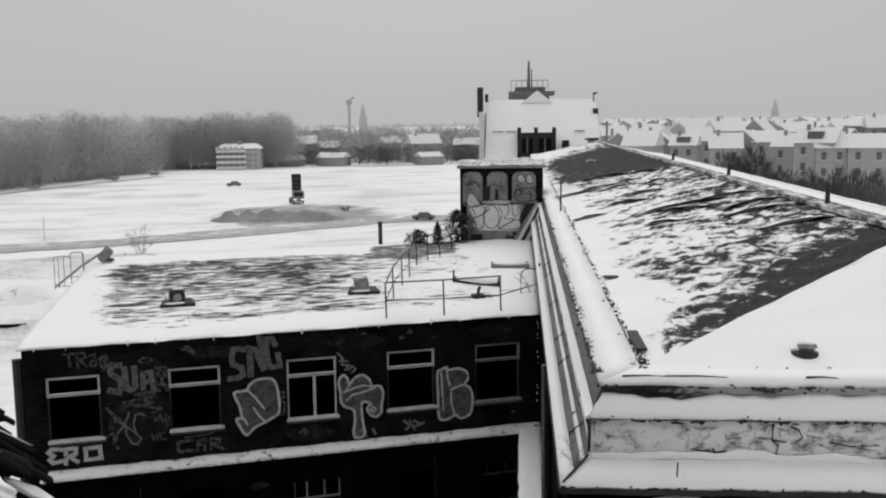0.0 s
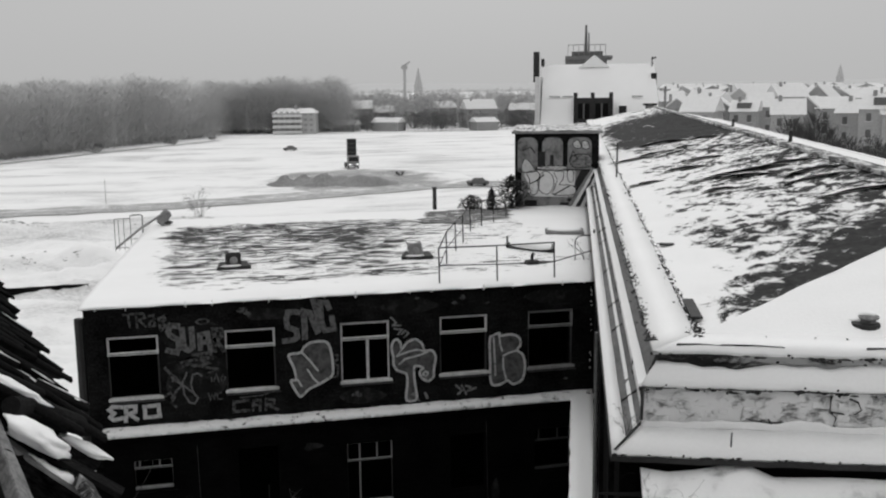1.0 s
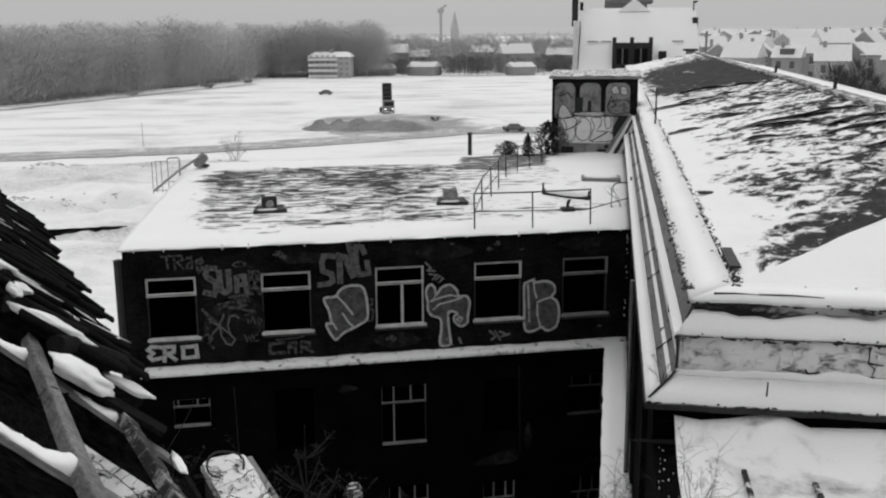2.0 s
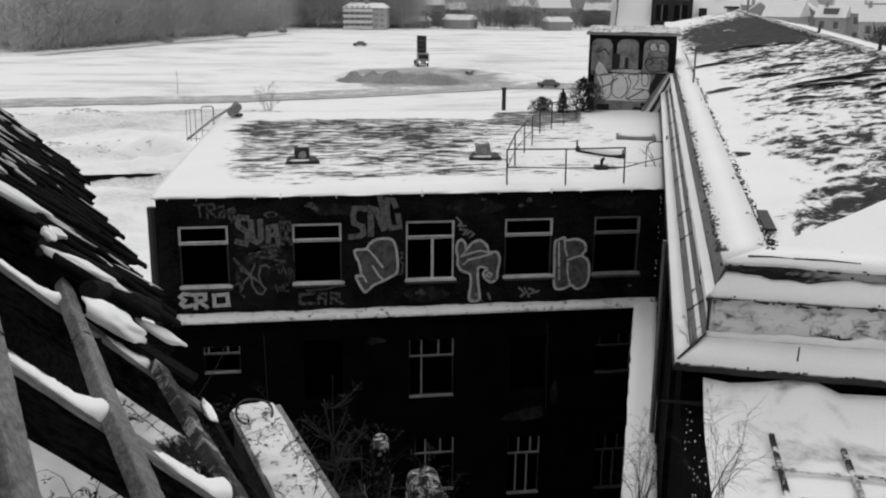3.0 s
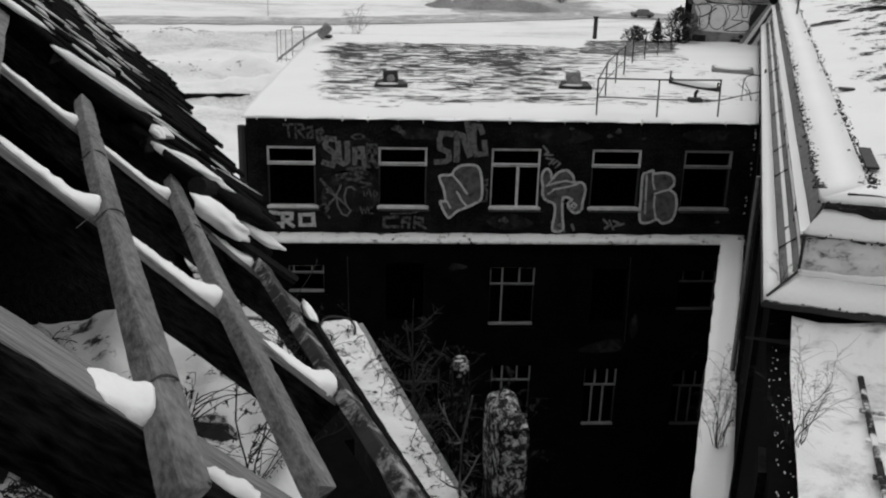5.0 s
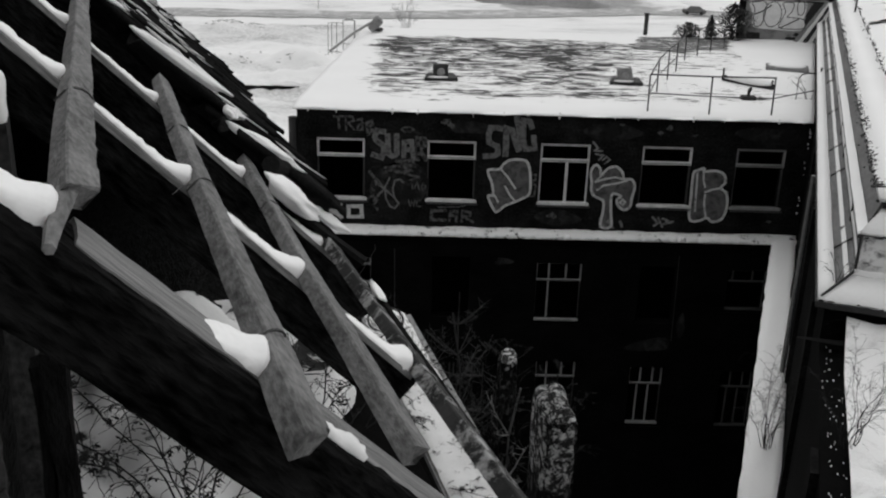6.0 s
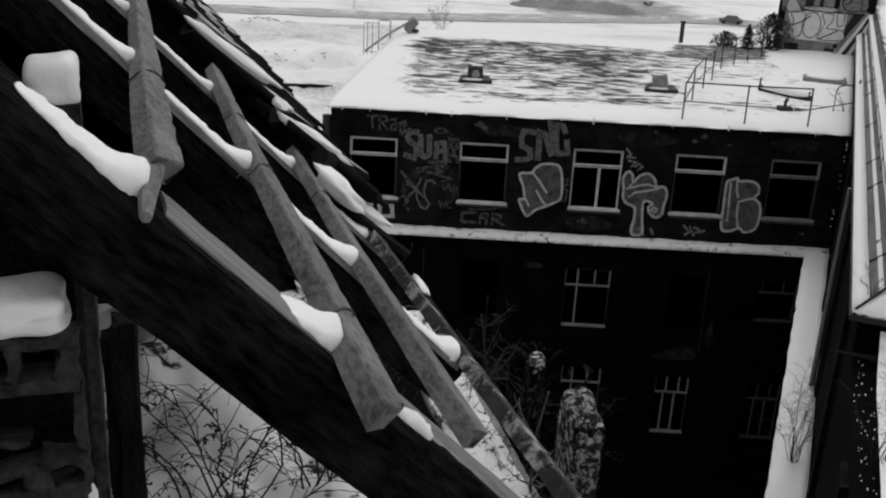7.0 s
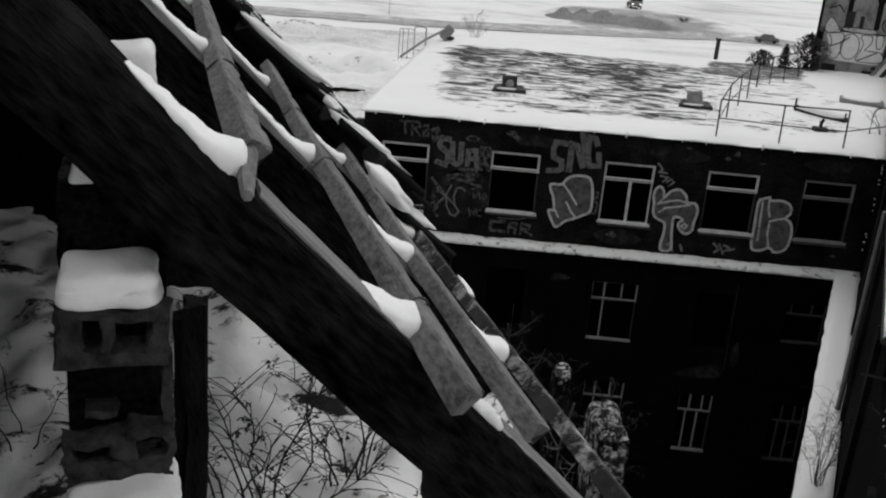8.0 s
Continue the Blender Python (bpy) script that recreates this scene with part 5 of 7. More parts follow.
for cx, cz, rx, rz, y_ in ((7.4, 6.4, 0.12, 0.35, WY - 0.456), (2.3, 8.2, 0.25, 0.12, WY - 0.456),
                           (-0.62, 10.15, 0.72, 0.75, WY - 0.0025), (3.75, 9.35, 0.6, 0.25, WY - 0.0025), (-0.6, 11.2, 0.8, 0.5, WY - 0.0025), (9.2, 11.85, 0.9, 0.2, WY - 0.0025), (5.1, 11.75, 0.8, 0.25, WY - 0.0025), (1.2, 11.8, 0.6, 0.2, WY - 0.0025)):
    part("pale_stain", fill(bmesh.new(), smooth_loop([(cx + rx * (0.7 + 0.5 * rg.random()) * math.cos(a), cz + rz * (0.7 + 0.5 * rg.random()) * math.sin(a)) for a in (2 * math.pi * k / 9 for k in range(9))], 3), y_, 0.002), STAIN, wing)
for x in (-0.7, 7.12):
    part("cable", tube([(x, WY - 0.47, 8.5), (x + 0.05, WY - 0.47, 5.9)], 0.009, 0.009, 5), DARK_METAL, wing)
for k in range(15):
    x = WX1 - 0.06 - 0.05 * rg.random()
    part("snow_fleck", blob(0.012 + 0.014 * rg.random(), 0.015, 0.015 + 0.02 * rg.random(), k, 0.4, (x, WY - 0.01, 9.2 + 2.9 * rg.random()), 1), SNOW_OLD, wing)

# ---- on the wing roof ----
ZT = ZR + 0.1


def roof_vent(m, lean, tone, label):
    v = thing("roof_vent", label, "roof vent", m, "roof vents")
    base = bmesh.new()
    bmesh.ops.convex_hull(base, input=[base.verts.new(p) for p in ((-0.54, -0.36, -0.05), (0.5, -0.36, -0.05), (-0.5, 0.36, -0.05), (0.5, 0.36, -0.05), (-0.5, -0.34, 0.1), (0.5, -0.34, 0.12), (-0.36, 0.3, 0.17), (0.4, 0.3, 0.17))])
    part("base", crumble(base, 3.0, 0.02, 3), DARK_METAL, v)
    part("curb_snow", blob(0.3, 0.12, 0.03, 3, 0.4, (-0.1, -0.28, 0.13), 2), SNOW_OLD, v)
    hood = part("hood", crumble(box(-0.22, 0.22, -0.2, 0.2, 0.08, 0.5, None, 0.03), 5.0, 0.03, 4), tone, v)
    hood.matrix_basis = pose(0, 0, 0, 0, lean, 0)
    knob = part("cowl", blob(0.13, 0.06, 0.12, 6, 0.3, (0.0, -0.2, 0.27), 2), FRAME_DARK, v)
    knob.matrix_basis = pose(0, 0, 0, 0, lean, 0)
    part("cap_snow", blob(0.16, 0.14, 0.02, 8, 0.3, (0.04 + 0.01 * lean, 0.02, 0.505), 2), SNOW_OLD, v)
    return v


roof_vent(pose(0.48, 27.3, ZT, 0, 0, 4), 0, DARK_METAL, "squat dark ventilator on a wider base, snow round its foot")
roof_vent(pose(6.2, 27.5, ZT, 0, 0, -5), -9, CONCRETE, "leaning grey ventilator on a dark wedge-shaped base")

railing = thing("roof_railing", "bent dark steel railing along the roof walkway", "railing", pose(0, 0, ZT))
posts = [(9.38, 23.36), (7.66, 23.26), (6.02, 23.35), (6.89, 26.2), (7.7, 28.38), (8.37, 30.05), (9.28, 32.58), (10.02, 33.69), (10.79, 34.72), (11.66, 35.97)]
for i, (x, y) in enumerate(posts):
    part("post", tube([(x, y, -0.05), (x - 0.02, y, 1.0)], 0.022, 0.022, 6), DARK_METAL, railing)
part("top_rail", tube([(x, y, 1.0) for x, y in posts[:3]], 0.022, 0.022, 6), DARK_METAL, railing)
part("top_rail", tube([(x, y, 1.0) for x, y in posts[2:]], 0.022, 0.022, 6), DARK_METAL, railing)
part("mid_rail", tube([(11.3, 25.1, 0.42), (9.38, 23.36, 0.45), (7.66, 23.26, 0.47), (6.02, 23.35, 0.5)], 0.016, 0.016, 6), DARK_METAL, railing)
part("mid_rail", tube([(x, y, 0.5) for x, y in posts[2:6]], 0.016, 0.016, 6), DARK_METAL, railing)
hoop = thing("rail_hoop", "rounded steel hoop at the end of the railing", "railing", pose(10.86, 25.67, ZT))
part("bar", tube([(0, 0, -0.05), (0, 0, 0.6), (0.06, -0.03, 0.74), (0.2, -0.1, 0.8), (0.9, -0.45, 0.82)], 0.02, 0.02, 6), DARK_METAL, hoop)
part("post", tube([(0.5, -0.3, -0.1), (0.5, -0.3, 1.0)], 0.03, 0.03, 6), DARK_METAL, hoop)

pipe = thing("duct_pipe", "fat duct lying on the roof, capped with snow", "duct", pose(10.1, 27.75, ZT, 0, 0, -50))
part("body", tube([(-0.85, 0, 0.09), (0.85, 0, 0.09)], 0.1, 0.1, 12), DARK_METAL, pipe)
part("snow_cap", blob(0.86, 0.19, 0.12, 5, 0.25, (0.03, -0.02, 0.18), 3), SNOW, pipe, smooth=True)
part("collar", tube([(-0.92, 0, 0.1), (-0.84, 0, 0.12)], 0.11, 0.11, 12), DARK_METAL, pipe)
part("bracket", box(-0.95, -0.92, -0.03, 0.03, -0.05, 0.42), DARK_METAL, pipe)
part("bracket", box(0.8, 0.83, -0.03, 0.03, -0.05, 0.3), DARK_METAL, pipe)
cap = thing("roof_outlet", "small black roof outlet with a cowl", "roof outlet", pose(9.36, 25.35, ZT))
part("base", box(-0.2, 0.2, -0.15, 0.15, -0.05, 0.14, None, 0.02), DARK_METAL, cap)
part("cowl", tube([(0, 0, 0.1), (0, 0, 0.3), (0.06, 0, 0.36)], 0.06, 0.05, 8), DARK_METAL, cap)
hatch = thing("roof_hatch", "flat roof hatch under snow", "roof hatch", pose(12.5, 31.2, ZT, 0, 0, -18))
part("lid", box(-0.7, 0.7, -0.5, 0.5, -0.05, 0.12, None, 0.02), CONCRETE, hatch)
part("snow", blob(0.68, 0.48, 0.06, 6, 0.1, (0.02, 0.03, 0.13), 2), SNOW, hatch, smooth=True)

# bare felt along the back edge, by the bushes
BARE = [(7.8, 35.0), (9.1, 38.5), (10.9, 38.8), (12.8, 39.15), (11.5, 35.3), (9.6, 34.3)]


def inside(x, y, poly):
    hit = False
    for (x0, y0), (x1, y1) in zip(poly, poly[1:] + poly[:1]):
        if (y0 > y) != (y1 > y) and x < x0 + (x1 - x0) * (y - y0) / (y1 - y0):
            hit = not hit
    return hit


bare = sheet(7.8, 13.3, 33.0, 39.2, 70, 110, lambda x, y: wing_roof_height(x, y) + 0.025)
gone = [f for f in bare.faces if not inside(f.calc_center_median().x + 0.7 * rough_noise(f.calc_center_median().x, f.calc_center_median().y * 3, 1.3, 4.0), f.calc_center_median().y + 0.5 * rough_noise(f.calc_center_median().x, f.calc_center_median().y, 1.7, 9.0), BARE)]
bmesh.ops.delete(bare, geom=gone, context="FACES")
part("bare_felt", bare, BARE_FELT, wing, "bare grey roofing felt between snow streaks", smooth=True)

ladder = thing("ladder_cage", "rusty ladder cage rising over the roof edge", "ladder", pose(-3.45, 37.9, 11.3))
for x, y in ((-0.55, 0.1), (-0.42, 0.3), (-0.22, 0.35), (0.05, 0.2), (0.08, -0.1), (0.55, 0.0), (0.5, 0.3)):
    part("upright", tube([(x, y, 0), (x, y, 1.28 if x < 0 else 1.4)], 0.014, 0.014, 5), CONCRETE, ladder)
for zz in (0.1, 1.28):
    part("hoop", tube([(-0.55, 0.1, zz), (-0.42, 0.3, zz), (-0.22, 0.35, zz), (0.05, 0.2, zz), (0.08, -0.1, zz)], 0.014, 0.014, 5), CONCRETE, ladder)
part("hoop", tube([(0.08, -0.1, 1.4), (0.16, -0.05, 1.47), (0.45, 0.0, 1.47), (0.55, 0.0, 1.4), (0.5, 0.3, 1.4), (0.05, 0.2, 1.4)], 0.014, 0.014, 5), CONCRETE, ladder)
part("rung", tube([(0.08, -0.1, 0.5), (0.55, 0.0, 0.5)], 0.012, 0.012, 5), CONCRETE, ladder)
stay = thing("chute_pipe", "slanting pipe with a bulky grey head at the roof corner", "pipe", pose(-2.15, 37.7, ZT))
part("pipe", tube([(-1.15, -6.0, 0.12), (-0.6, -2.6, 0.3), (-0.05, -0.1, 0.42)], 0.04, 0.05, 8), CONCRETE, stay)
hd = part("head", box(-0.17, 0.17, -0.18, 0.2, 0.0, 0.6, None, 0.05), CONCRETE, stay)
hd.matrix_basis = pose(-0.1, 0, 0.1, 12, 38, 15)
part("cap", blob(0.2, 0.2, 0.08, 4, 0.3, (0.22, 0, 0.12), 2), DARK_METAL, stay)

# ---- stair hut ----
HUTM = SIDE @ pose(-3.28, 16.3, 12.2)
hut = thing("stair_hut", "square rooftop stair hut with arched panels, covered in spray paint", "hut", HUTM)
part("wall", box(0, 3.75, 0, 3.2, -12.5, 3.35), BRICK, hut)
part("roof_slab", box(-0.14, 3.9, -0.15, 3.35, 3.35, 3.46, None, 0.02), CONCRETE, hut)
part("roof_snow", sheet(-0.12, 3.88, -0.13, 3.3, 20, 14, lambda x, y: 3.48 + 0.13 * min(1, (y + 0.2) / 0.8) + 0.06 * rough_noise(x, y, 2.2, 2.0)), LITTER, hut, smooth=True)


def arch(x0, x1, z0, z1, y, t, r=0.3):
    n = 6
    pts = [(x0, z0), (x1, z0)]
    pts += [(x1 - r + r * math.cos(a), z1 - r + r * math.sin(a)) for a in (math.pi / 2 * k / n for k in range(n + 1))]
    pts += [(x0 + r + r * math.cos(a), z1 - r + r * math.sin(a)) for a in (math.pi / 2 + math.pi / 2 * k / n for k in range(n + 1))]
    return fill(bmesh.new(), pts, y, t)


for x0, x1 in ((0.12, 1.02), (1.22, 2.15), (2.36, 3.42)):
    part("panel", arch(x0, x1, 1.75, 3.18, -0.03, 0.03), HUT_PANEL, hut)
part("panel", box(0.3, 3.2, -0.025, 0, 0.1, 1.7), HUT_PANEL, hut)
part("door_gap", box(1.06, 1.36, -0.045, -0.03, 1.85, 2.55), PAINT_BLACK, hut)
part("door_gap", box(1.58, 1.74, -0.045, -0.03, 1.85, 2.4), PAINT_BLACK, hut)
part("door_gap", box(0.45, 1.0, -0.04, -0.025, 0.0, 0.35), PAINT_BLACK, hut)
part("door_gap", box(2.05, 2.45, -0.04, -0.025, 0.0, 0.25), PAINT_BLACK, hut)
pale = mat("white_spray_paint", 0.68, 0.8, 0.2, 3.0, 0.1, 25.0)
part("graffiti", fill(bmesh.new(), smooth_loop([(0.46, 1.62), (1.5, 1.68), (2.62, 1.62), (2.66, 1.0), (2.6, 0.55), (1.6, 0.52), (0.7, 0.58), (0.6, 1.1)], 3), -0.047, 0.008), pale, hut)
for loop, m_ in (([(0.52, 1.6), (0.95, 1.66), (1.12, 1.5), (1.08, 1.0), (0.98, 0.66), (0.74, 0.62), (0.66, 1.0), (0.66, 1.32)], pale),
                 ([(1.4 + 0.36 * math.cos(a), 1.14 + 0.52 * math.sin(a)) for a in (2 * math.pi * k / 9 for k in range(9))], pale),
                 ([(1.76, 1.62), (2.18, 1.64), (2.16, 1.3), (2.0, 1.06), (2.62, 1.02), (2.72, 0.66), (2.2, 0.58), (1.72, 0.62), (1.82, 1.0), (1.9, 1.3)], pale),
                 ([(2.35, 1.65), (2.6, 1.68), (2.62, 1.25), (2.42, 1.2)], pale),
                 ([(0.3, 1.85), (0.42, 2.2), (0.6, 2.15), (0.8, 1.9), (0.9, 1.65), (0.4, 1.62)], PAINT_PALE),
                 ([(2.6, 2.95), (2.85, 3.05), (2.95, 2.75), (2.7, 2.7)], PAINT_PALE), ([(3.0, 3.0), (3.25, 2.98), (3.3, 2.7), (3.05, 2.68)], PAINT_PALE),
                 ([(1.1, 1.75), (2.2, 1.72), (2.2, 1.9), (1.1, 1.88)], PAINT_PALE),
                 ([(2.5, 2.35), (3.3, 2.4), (3.4, 1.9), (2.6, 1.85)], PAINT_MID)):
    sl = smooth_loop(loop, 3)
    part("graffiti", fill(bmesh.new(), sl, -0.05, 0.012), m_, hut)
    part("graffiti", stroke(bmesh.new(), sl + sl[:1], 0.032, -0.055), PAINT_BLACK, hut)
for pts in ([(0.7, 1.1), (1.0, 1.25), (1.3, 1.5)], [(1.8, 0.62), (2.45, 1.0)], [(2.45, 2.1), (2.6, 2.6), (2.8, 2.2)], [(0.35, 2.6), (0.7, 2.75), (0.9, 2.5)]):
    part("graffiti", stroke(bmesh.new(), pts, 0.05, -0.057), PAINT_BLACK, hut)
for k in range(14):
    x, z_ = rg.uniform(0.15, 3.5), rg.uniform(0.15, 1.9)
    loop = smooth_loop([(x + 0.13 * (0.5 + rg.random()) * math.cos(a), z_ + 0.1 * (0.5 + rg.random()) * math.sin(a)) for a in (2 * math.pi * q / 7 for q in range(7))], 2)
    part("paint_blot", fill(bmesh.new(), loop, -0.038, 0.006), (PAINT_DIM, PAINT_MID, PAINT_BLACK, PAINT_PALE)[k % 4], hut)
part("dark_corner", fill(bmesh.new(), [(2.72, 0.02), (2.72, 1.2), (2.95, 1.7), (3.7, 1.72), (3.7, 0.02)], -0.036, 0.006), PAINT_BLACK, hut)
# Separate slanting bars added for the long building's gutter ends
ramp = thing("gutter_strips", "slanting snow-lined gutter ends of the long building before the hut", "stair", HUTM)
for k, (w_, m_) in enumerate(((0.1, CONCRETE), (0.16, SNOW_OLD), (0.12, DARK_METAL), (0.2, SNOW_OLD), (0.1, CONCRETE))):
    o_ = 0.2 * k
    part("gutter_strip", crumble(bar((2.35 + o_, -0.42 - 0.03 * k, -0.05), (3.5 + 0.35 * o_, -0.12 - 0.03 * k, 1.8 - 0.25 * o_), w_, 0.12, (1, 0, -0.6)), k * 1.3, 0.05, 6), m_, ramp)
fir = thing("conifer", "small dark evergreen beside the hut", "tree", pose(11.72, 38.3, ZT))


def evergreen(h, r, seed):
    """An uneven crown of drooping sprays."""
    rnd = random.Random(seed)
    bm = bmesh.new()
    for k in range(620):
        f = rnd.random() ** 0.8
        a = rnd.random() * 6.28
        lump = 0.75 + 0.5 * noise.noise(Vector((math.cos(a) * 2, math.sin(a) * 2, f * 5 + seed)))
        rr = r * (1 - f) ** 0.7 * lump * (0.25 + 0.85 * rnd.random())
        z = h * f + rnd.uniform(-0.12, 0.12)
        q = Vector((rr * math.cos(a), rr * math.sin(a), z))
        w = Vector((math.cos(a), math.sin(a), rnd.uniform(-0.5, 0.5))) * 0.1
        s = Vector((-math.sin(a), math.cos(a), rnd.uniform(-0.4, 0.4))) * 0.045
        bm.faces.new([bm.verts.new(v) for v in (q - w, q + s, q + w, q - s)])
    return bm


def round_bush(h, r, seed, n=1500):
    """A lumpy rounded crown of short sprays, open towards its rim."""
    rnd = random.Random(seed)
    bm = bmesh.new()
    for k in range(n):
        a, f = rnd.random() * 6.28, rnd.random()
        lump = 0.8 + 0.55 * noise.noise(Vector((math.cos(a) * 1.6, math.sin(a) * 1.6, f * 3 + seed)))
        rr = r * math.sqrt(max(0.06, 1 - (1.7 * f - 0.6) ** 2)) * lump * math.sqrt(rnd.random())
        q = Vector((rr * math.cos(a), rr * math.sin(a), h * f * (0.85 + 0.25 * lump)))
        w = Vector((math.cos(a), math.sin(a), rnd.uniform(-0.3, 1.0))) * 0.09
        s = Vector((-math.sin(a), math.cos(a), rnd.uniform(-0.4, 0.4))) * 0.035
        bm.faces.new([bm.verts.new(v) for v in (q - w, q + s, q + w, q - s)])
    return bm


NEEDLE = mat("dark_needles", 0.04, 0.9, 0.4, 3.0, 0.0, 20.0)
part("trunk", tube([(0, 0, -0.2), (0, 0, 0.8)], 0.05, 0.02, 6), TWIG, fir)
part("crown", evergreen(0.9, 0.42, 3), NEEDLE, fir)
bush = thing("evergreen_bush", "low dark evergreen bush against the hut", "shrub", pose(12.8, 38.9, ZT))
part("crown", round_bush(1.35, 0.95, 7, 1300), NEEDLE, bush)
part("trunk", tube([(0, 0, -0.2), (0, 0, 0.5)], 0.05, 0.03, 6), TWIG, bush)
bush2 = thing("evergreen_bush", "small straggling evergreen at the roof's back edge", "shrub", pose(11.0, 39.0, ZT))
part("crown", round_bush(0.55, 0.75, 12, 500), SCRUB, bush2)

# ---- on the long building ----
hipvent = thing("hip_vent", "low mushroom vent in a melted ring of snow", "roof vent", SIDE @ pose(3.33, -14.55, 14.47))
part("collar", tube([(0, 0, -0.06), (0, 0, 0.03)], 0.2, 0.18, 16), DARK_METAL, hipvent)
part("stack", tube([(0.03, 0, 0.0), (0.03, 0, 0.09)], 0.1, 0.1, 12), ZINC, hipvent)
part("cap", blob(0.14, 0.14, 0.05, 3, 0.1, (0.03, 0, 0.11), 2), CONCRETE, hipvent)
part("snow", blob(0.12, 0.11, 0.035, 5, 0.35, (0.02, 0.02, 0.15), 2), SNOW, hipvent, smooth=True)
part("snow", blob(0.16, 0.08, 0.03, 7, 0.3, (-0.05, 0.13, 0.03), 2), SNOW, hipvent, smooth=True)
for s_, n_, hh in ((-4.0, 6.75, 0.55), (8.0, 6.9, 0.45), (21.0, 6.9, 0.4)):
    rp = thing("ridge_post", "short dark post on the roof ridge", "post", SIDE @ pose(n_, s_, RZ + 0.05), "ridge posts")
    part("shaft", tube([(0, 0, -0.05), (0.06, 0.1, hh)], 0.04, 0.035, 6), DARK_METAL, rp)
    part("shaft", tube([(0.1, 0.1, -0.05), (0.12, 0.2, hh * 0.9)], 0.03, 0.03, 6), DARK_METAL, rp)
rc = thing("ridge_chimney", "squat capped chimney at the end of the ridge", "chimney", SIDE @ pose(6.3, 66.3, 15.4))
part("stack", box(-0.4, 0.4, -0.3, 0.3, -0.4, 0.3, None, 0.02), CONCRETE, rc)
part("cap", box(-0.65, 0.65, -0.4, 0.4, 0.3, 0.48, None, 0.03), DARK_METAL, rc)
pp = thing("edge_post", "thin dark post at the roof edge", "post", SIDE @ pose(0.9, 7.6, 14.4))
part("shaft", tube([(0, 0, -0.05), (0.01, 0, 1.25)], 0.035, 0.03, 6), DARK_METAL, pp)
rnd_ = random.Random(17)
for k in range(22):
    n_, s_ = 1.6 + 4.4 * rnd_.random(), -6 + 26 * rnd_.random()
    zz = 14.36 + (RZ - 14.36) * (n_ - 0.95) / (RN - 0.95)
    lf = thing("torn_felt", "torn strip of roofing felt curling up through the snow", "roofing scrap", SIDE @ pose(n_, s_, zz + 0.015, 0, -10, rnd_.uniform(-22, 22)), "torn felt")
    ln = 0.4 + 0.7 * rnd_.random()
    part("flap", sheet(-ln, ln, -0.16, 0.16, 10, 4, lambda x, y: 0.01 + 0.1 * max(0.0, (0.16 - y) / 0.32) ** 1.5 * (1 - (x / ln) ** 2) + 0.01 * rough_noise(x, y, 5.0, ln)), DARK_METAL, lf)
    part("snow", blob(ln * 0.85, 0.2, 0.03, k, 0.35, (0, 0.2, 0.02), 2), SNOW, lf, smooth=True)
for n_, s_, w_, l_ in ((1.14, -13.7, 0.16, 0.6), (1.3, -7.8, 0.3, 0.1)):
    sp = thing("roof_plate", "dark metal plate lying on the snowy roof edge", "roof plate", SIDE @ pose(n_, s_, 14.47))
    part("sheet", box(-w_ / 2, w_ / 2, -l_, l_, -0.03, 0.005, None, 0.003), DARK_METAL, sp)
rnd2 = random.Random(23)
gravel = bmesh.new()
for k in range(1500):
    s_ = S0 + 0.9 + 40 * rnd2.random() ** 1.8
    d_, zz = (1.05, 14.40) if k % 2 else (0.46, 14.34)
    blob(0.012 + 0.025 * rnd2.random() ** 3, 0.015 + 0.05 * rnd2.random() ** 3, 0.008 + 0.014 * rnd2.random(), k, 0.5, (d_ + 0.06 * rnd2.gauss(0, 0.8), s_, zz), 1, gravel)
for k in range(420):
    lo_, zz = ((0.42, 14.27), (0.95, 14.36), (0.25, 13.88), (-0.08, 13.08))[k % 4]
    n_ = lo_ + 6.5 * rnd2.random()
    blob(0.015 + 0.06 * rnd2.random() ** 4, 0.012, 0.008 + 0.014 * rnd2.random(), k, 0.5, (n_, S0 + lo_ - 0.01, zz + 0.02 * rnd2.gauss(0, 1)), 1, gravel)
flecks = bmesh.new()
for k in range(70):
    blob(0.004 + 0.007 * rnd2.random() ** 2, 0.008 + 0.025 * rnd2.random() ** 2, 0.006 + 0.008 * rnd2.random(), k, 0.5, (0.04 + 0.22 * rnd2.random(), -22 + 5.9 * rnd2.random(), 12.56), 1, flecks)
roof_flecks = part("snow_flecks", flecks, SNOW)
roof_flecks.matrix_world = SIDE
tagged(roof_flecks, "flecks of snow along the dark wall head", "snow", kind="stuff")
edge_grit = part("moss_crust", gravel, DARK_METAL)
edge_grit.matrix_world = SIDE
tagged(edge_grit, "crust of dark moss and grit along the roof edges", "moss", kind="stuff")
grid = thing("roof_grating", "rusty bars showing through the snow of the lower roof", "grating", SIDE @ pose(0, 0, 12.66))
for n_ in (1.03, 1.78):
    part("bar", box(n_ - 0.03, n_ + 0.03, -20.5, -17.0 - 0.3 * (n_ - 1), -0.03, 0.025, None, 0.008), RUSTY_BURIED, grid)
for s_ in (-17.85, -18.5, -19.2):
    part("bar", box(0.95, 3.2, s_ - 0.025, s_ + 0.025, -0.02, 0.012), RUSTY_BURIED, grid)
plant("bare_shrub", "leafless bush rising beside the lower roof edge", SIDE @ pose(-0.28, -12.6, ZL + 0.1), 31, 2.2, 0.6, 14, 16, r=0.007, buds=False)
plant("bare_shrub", "leafless bush rising beside the lower roof edge", SIDE @ pose(0.25, -18.8, 12.65), 35, 1.1, 0.6, 16, 16, r=0.004, buds=False)
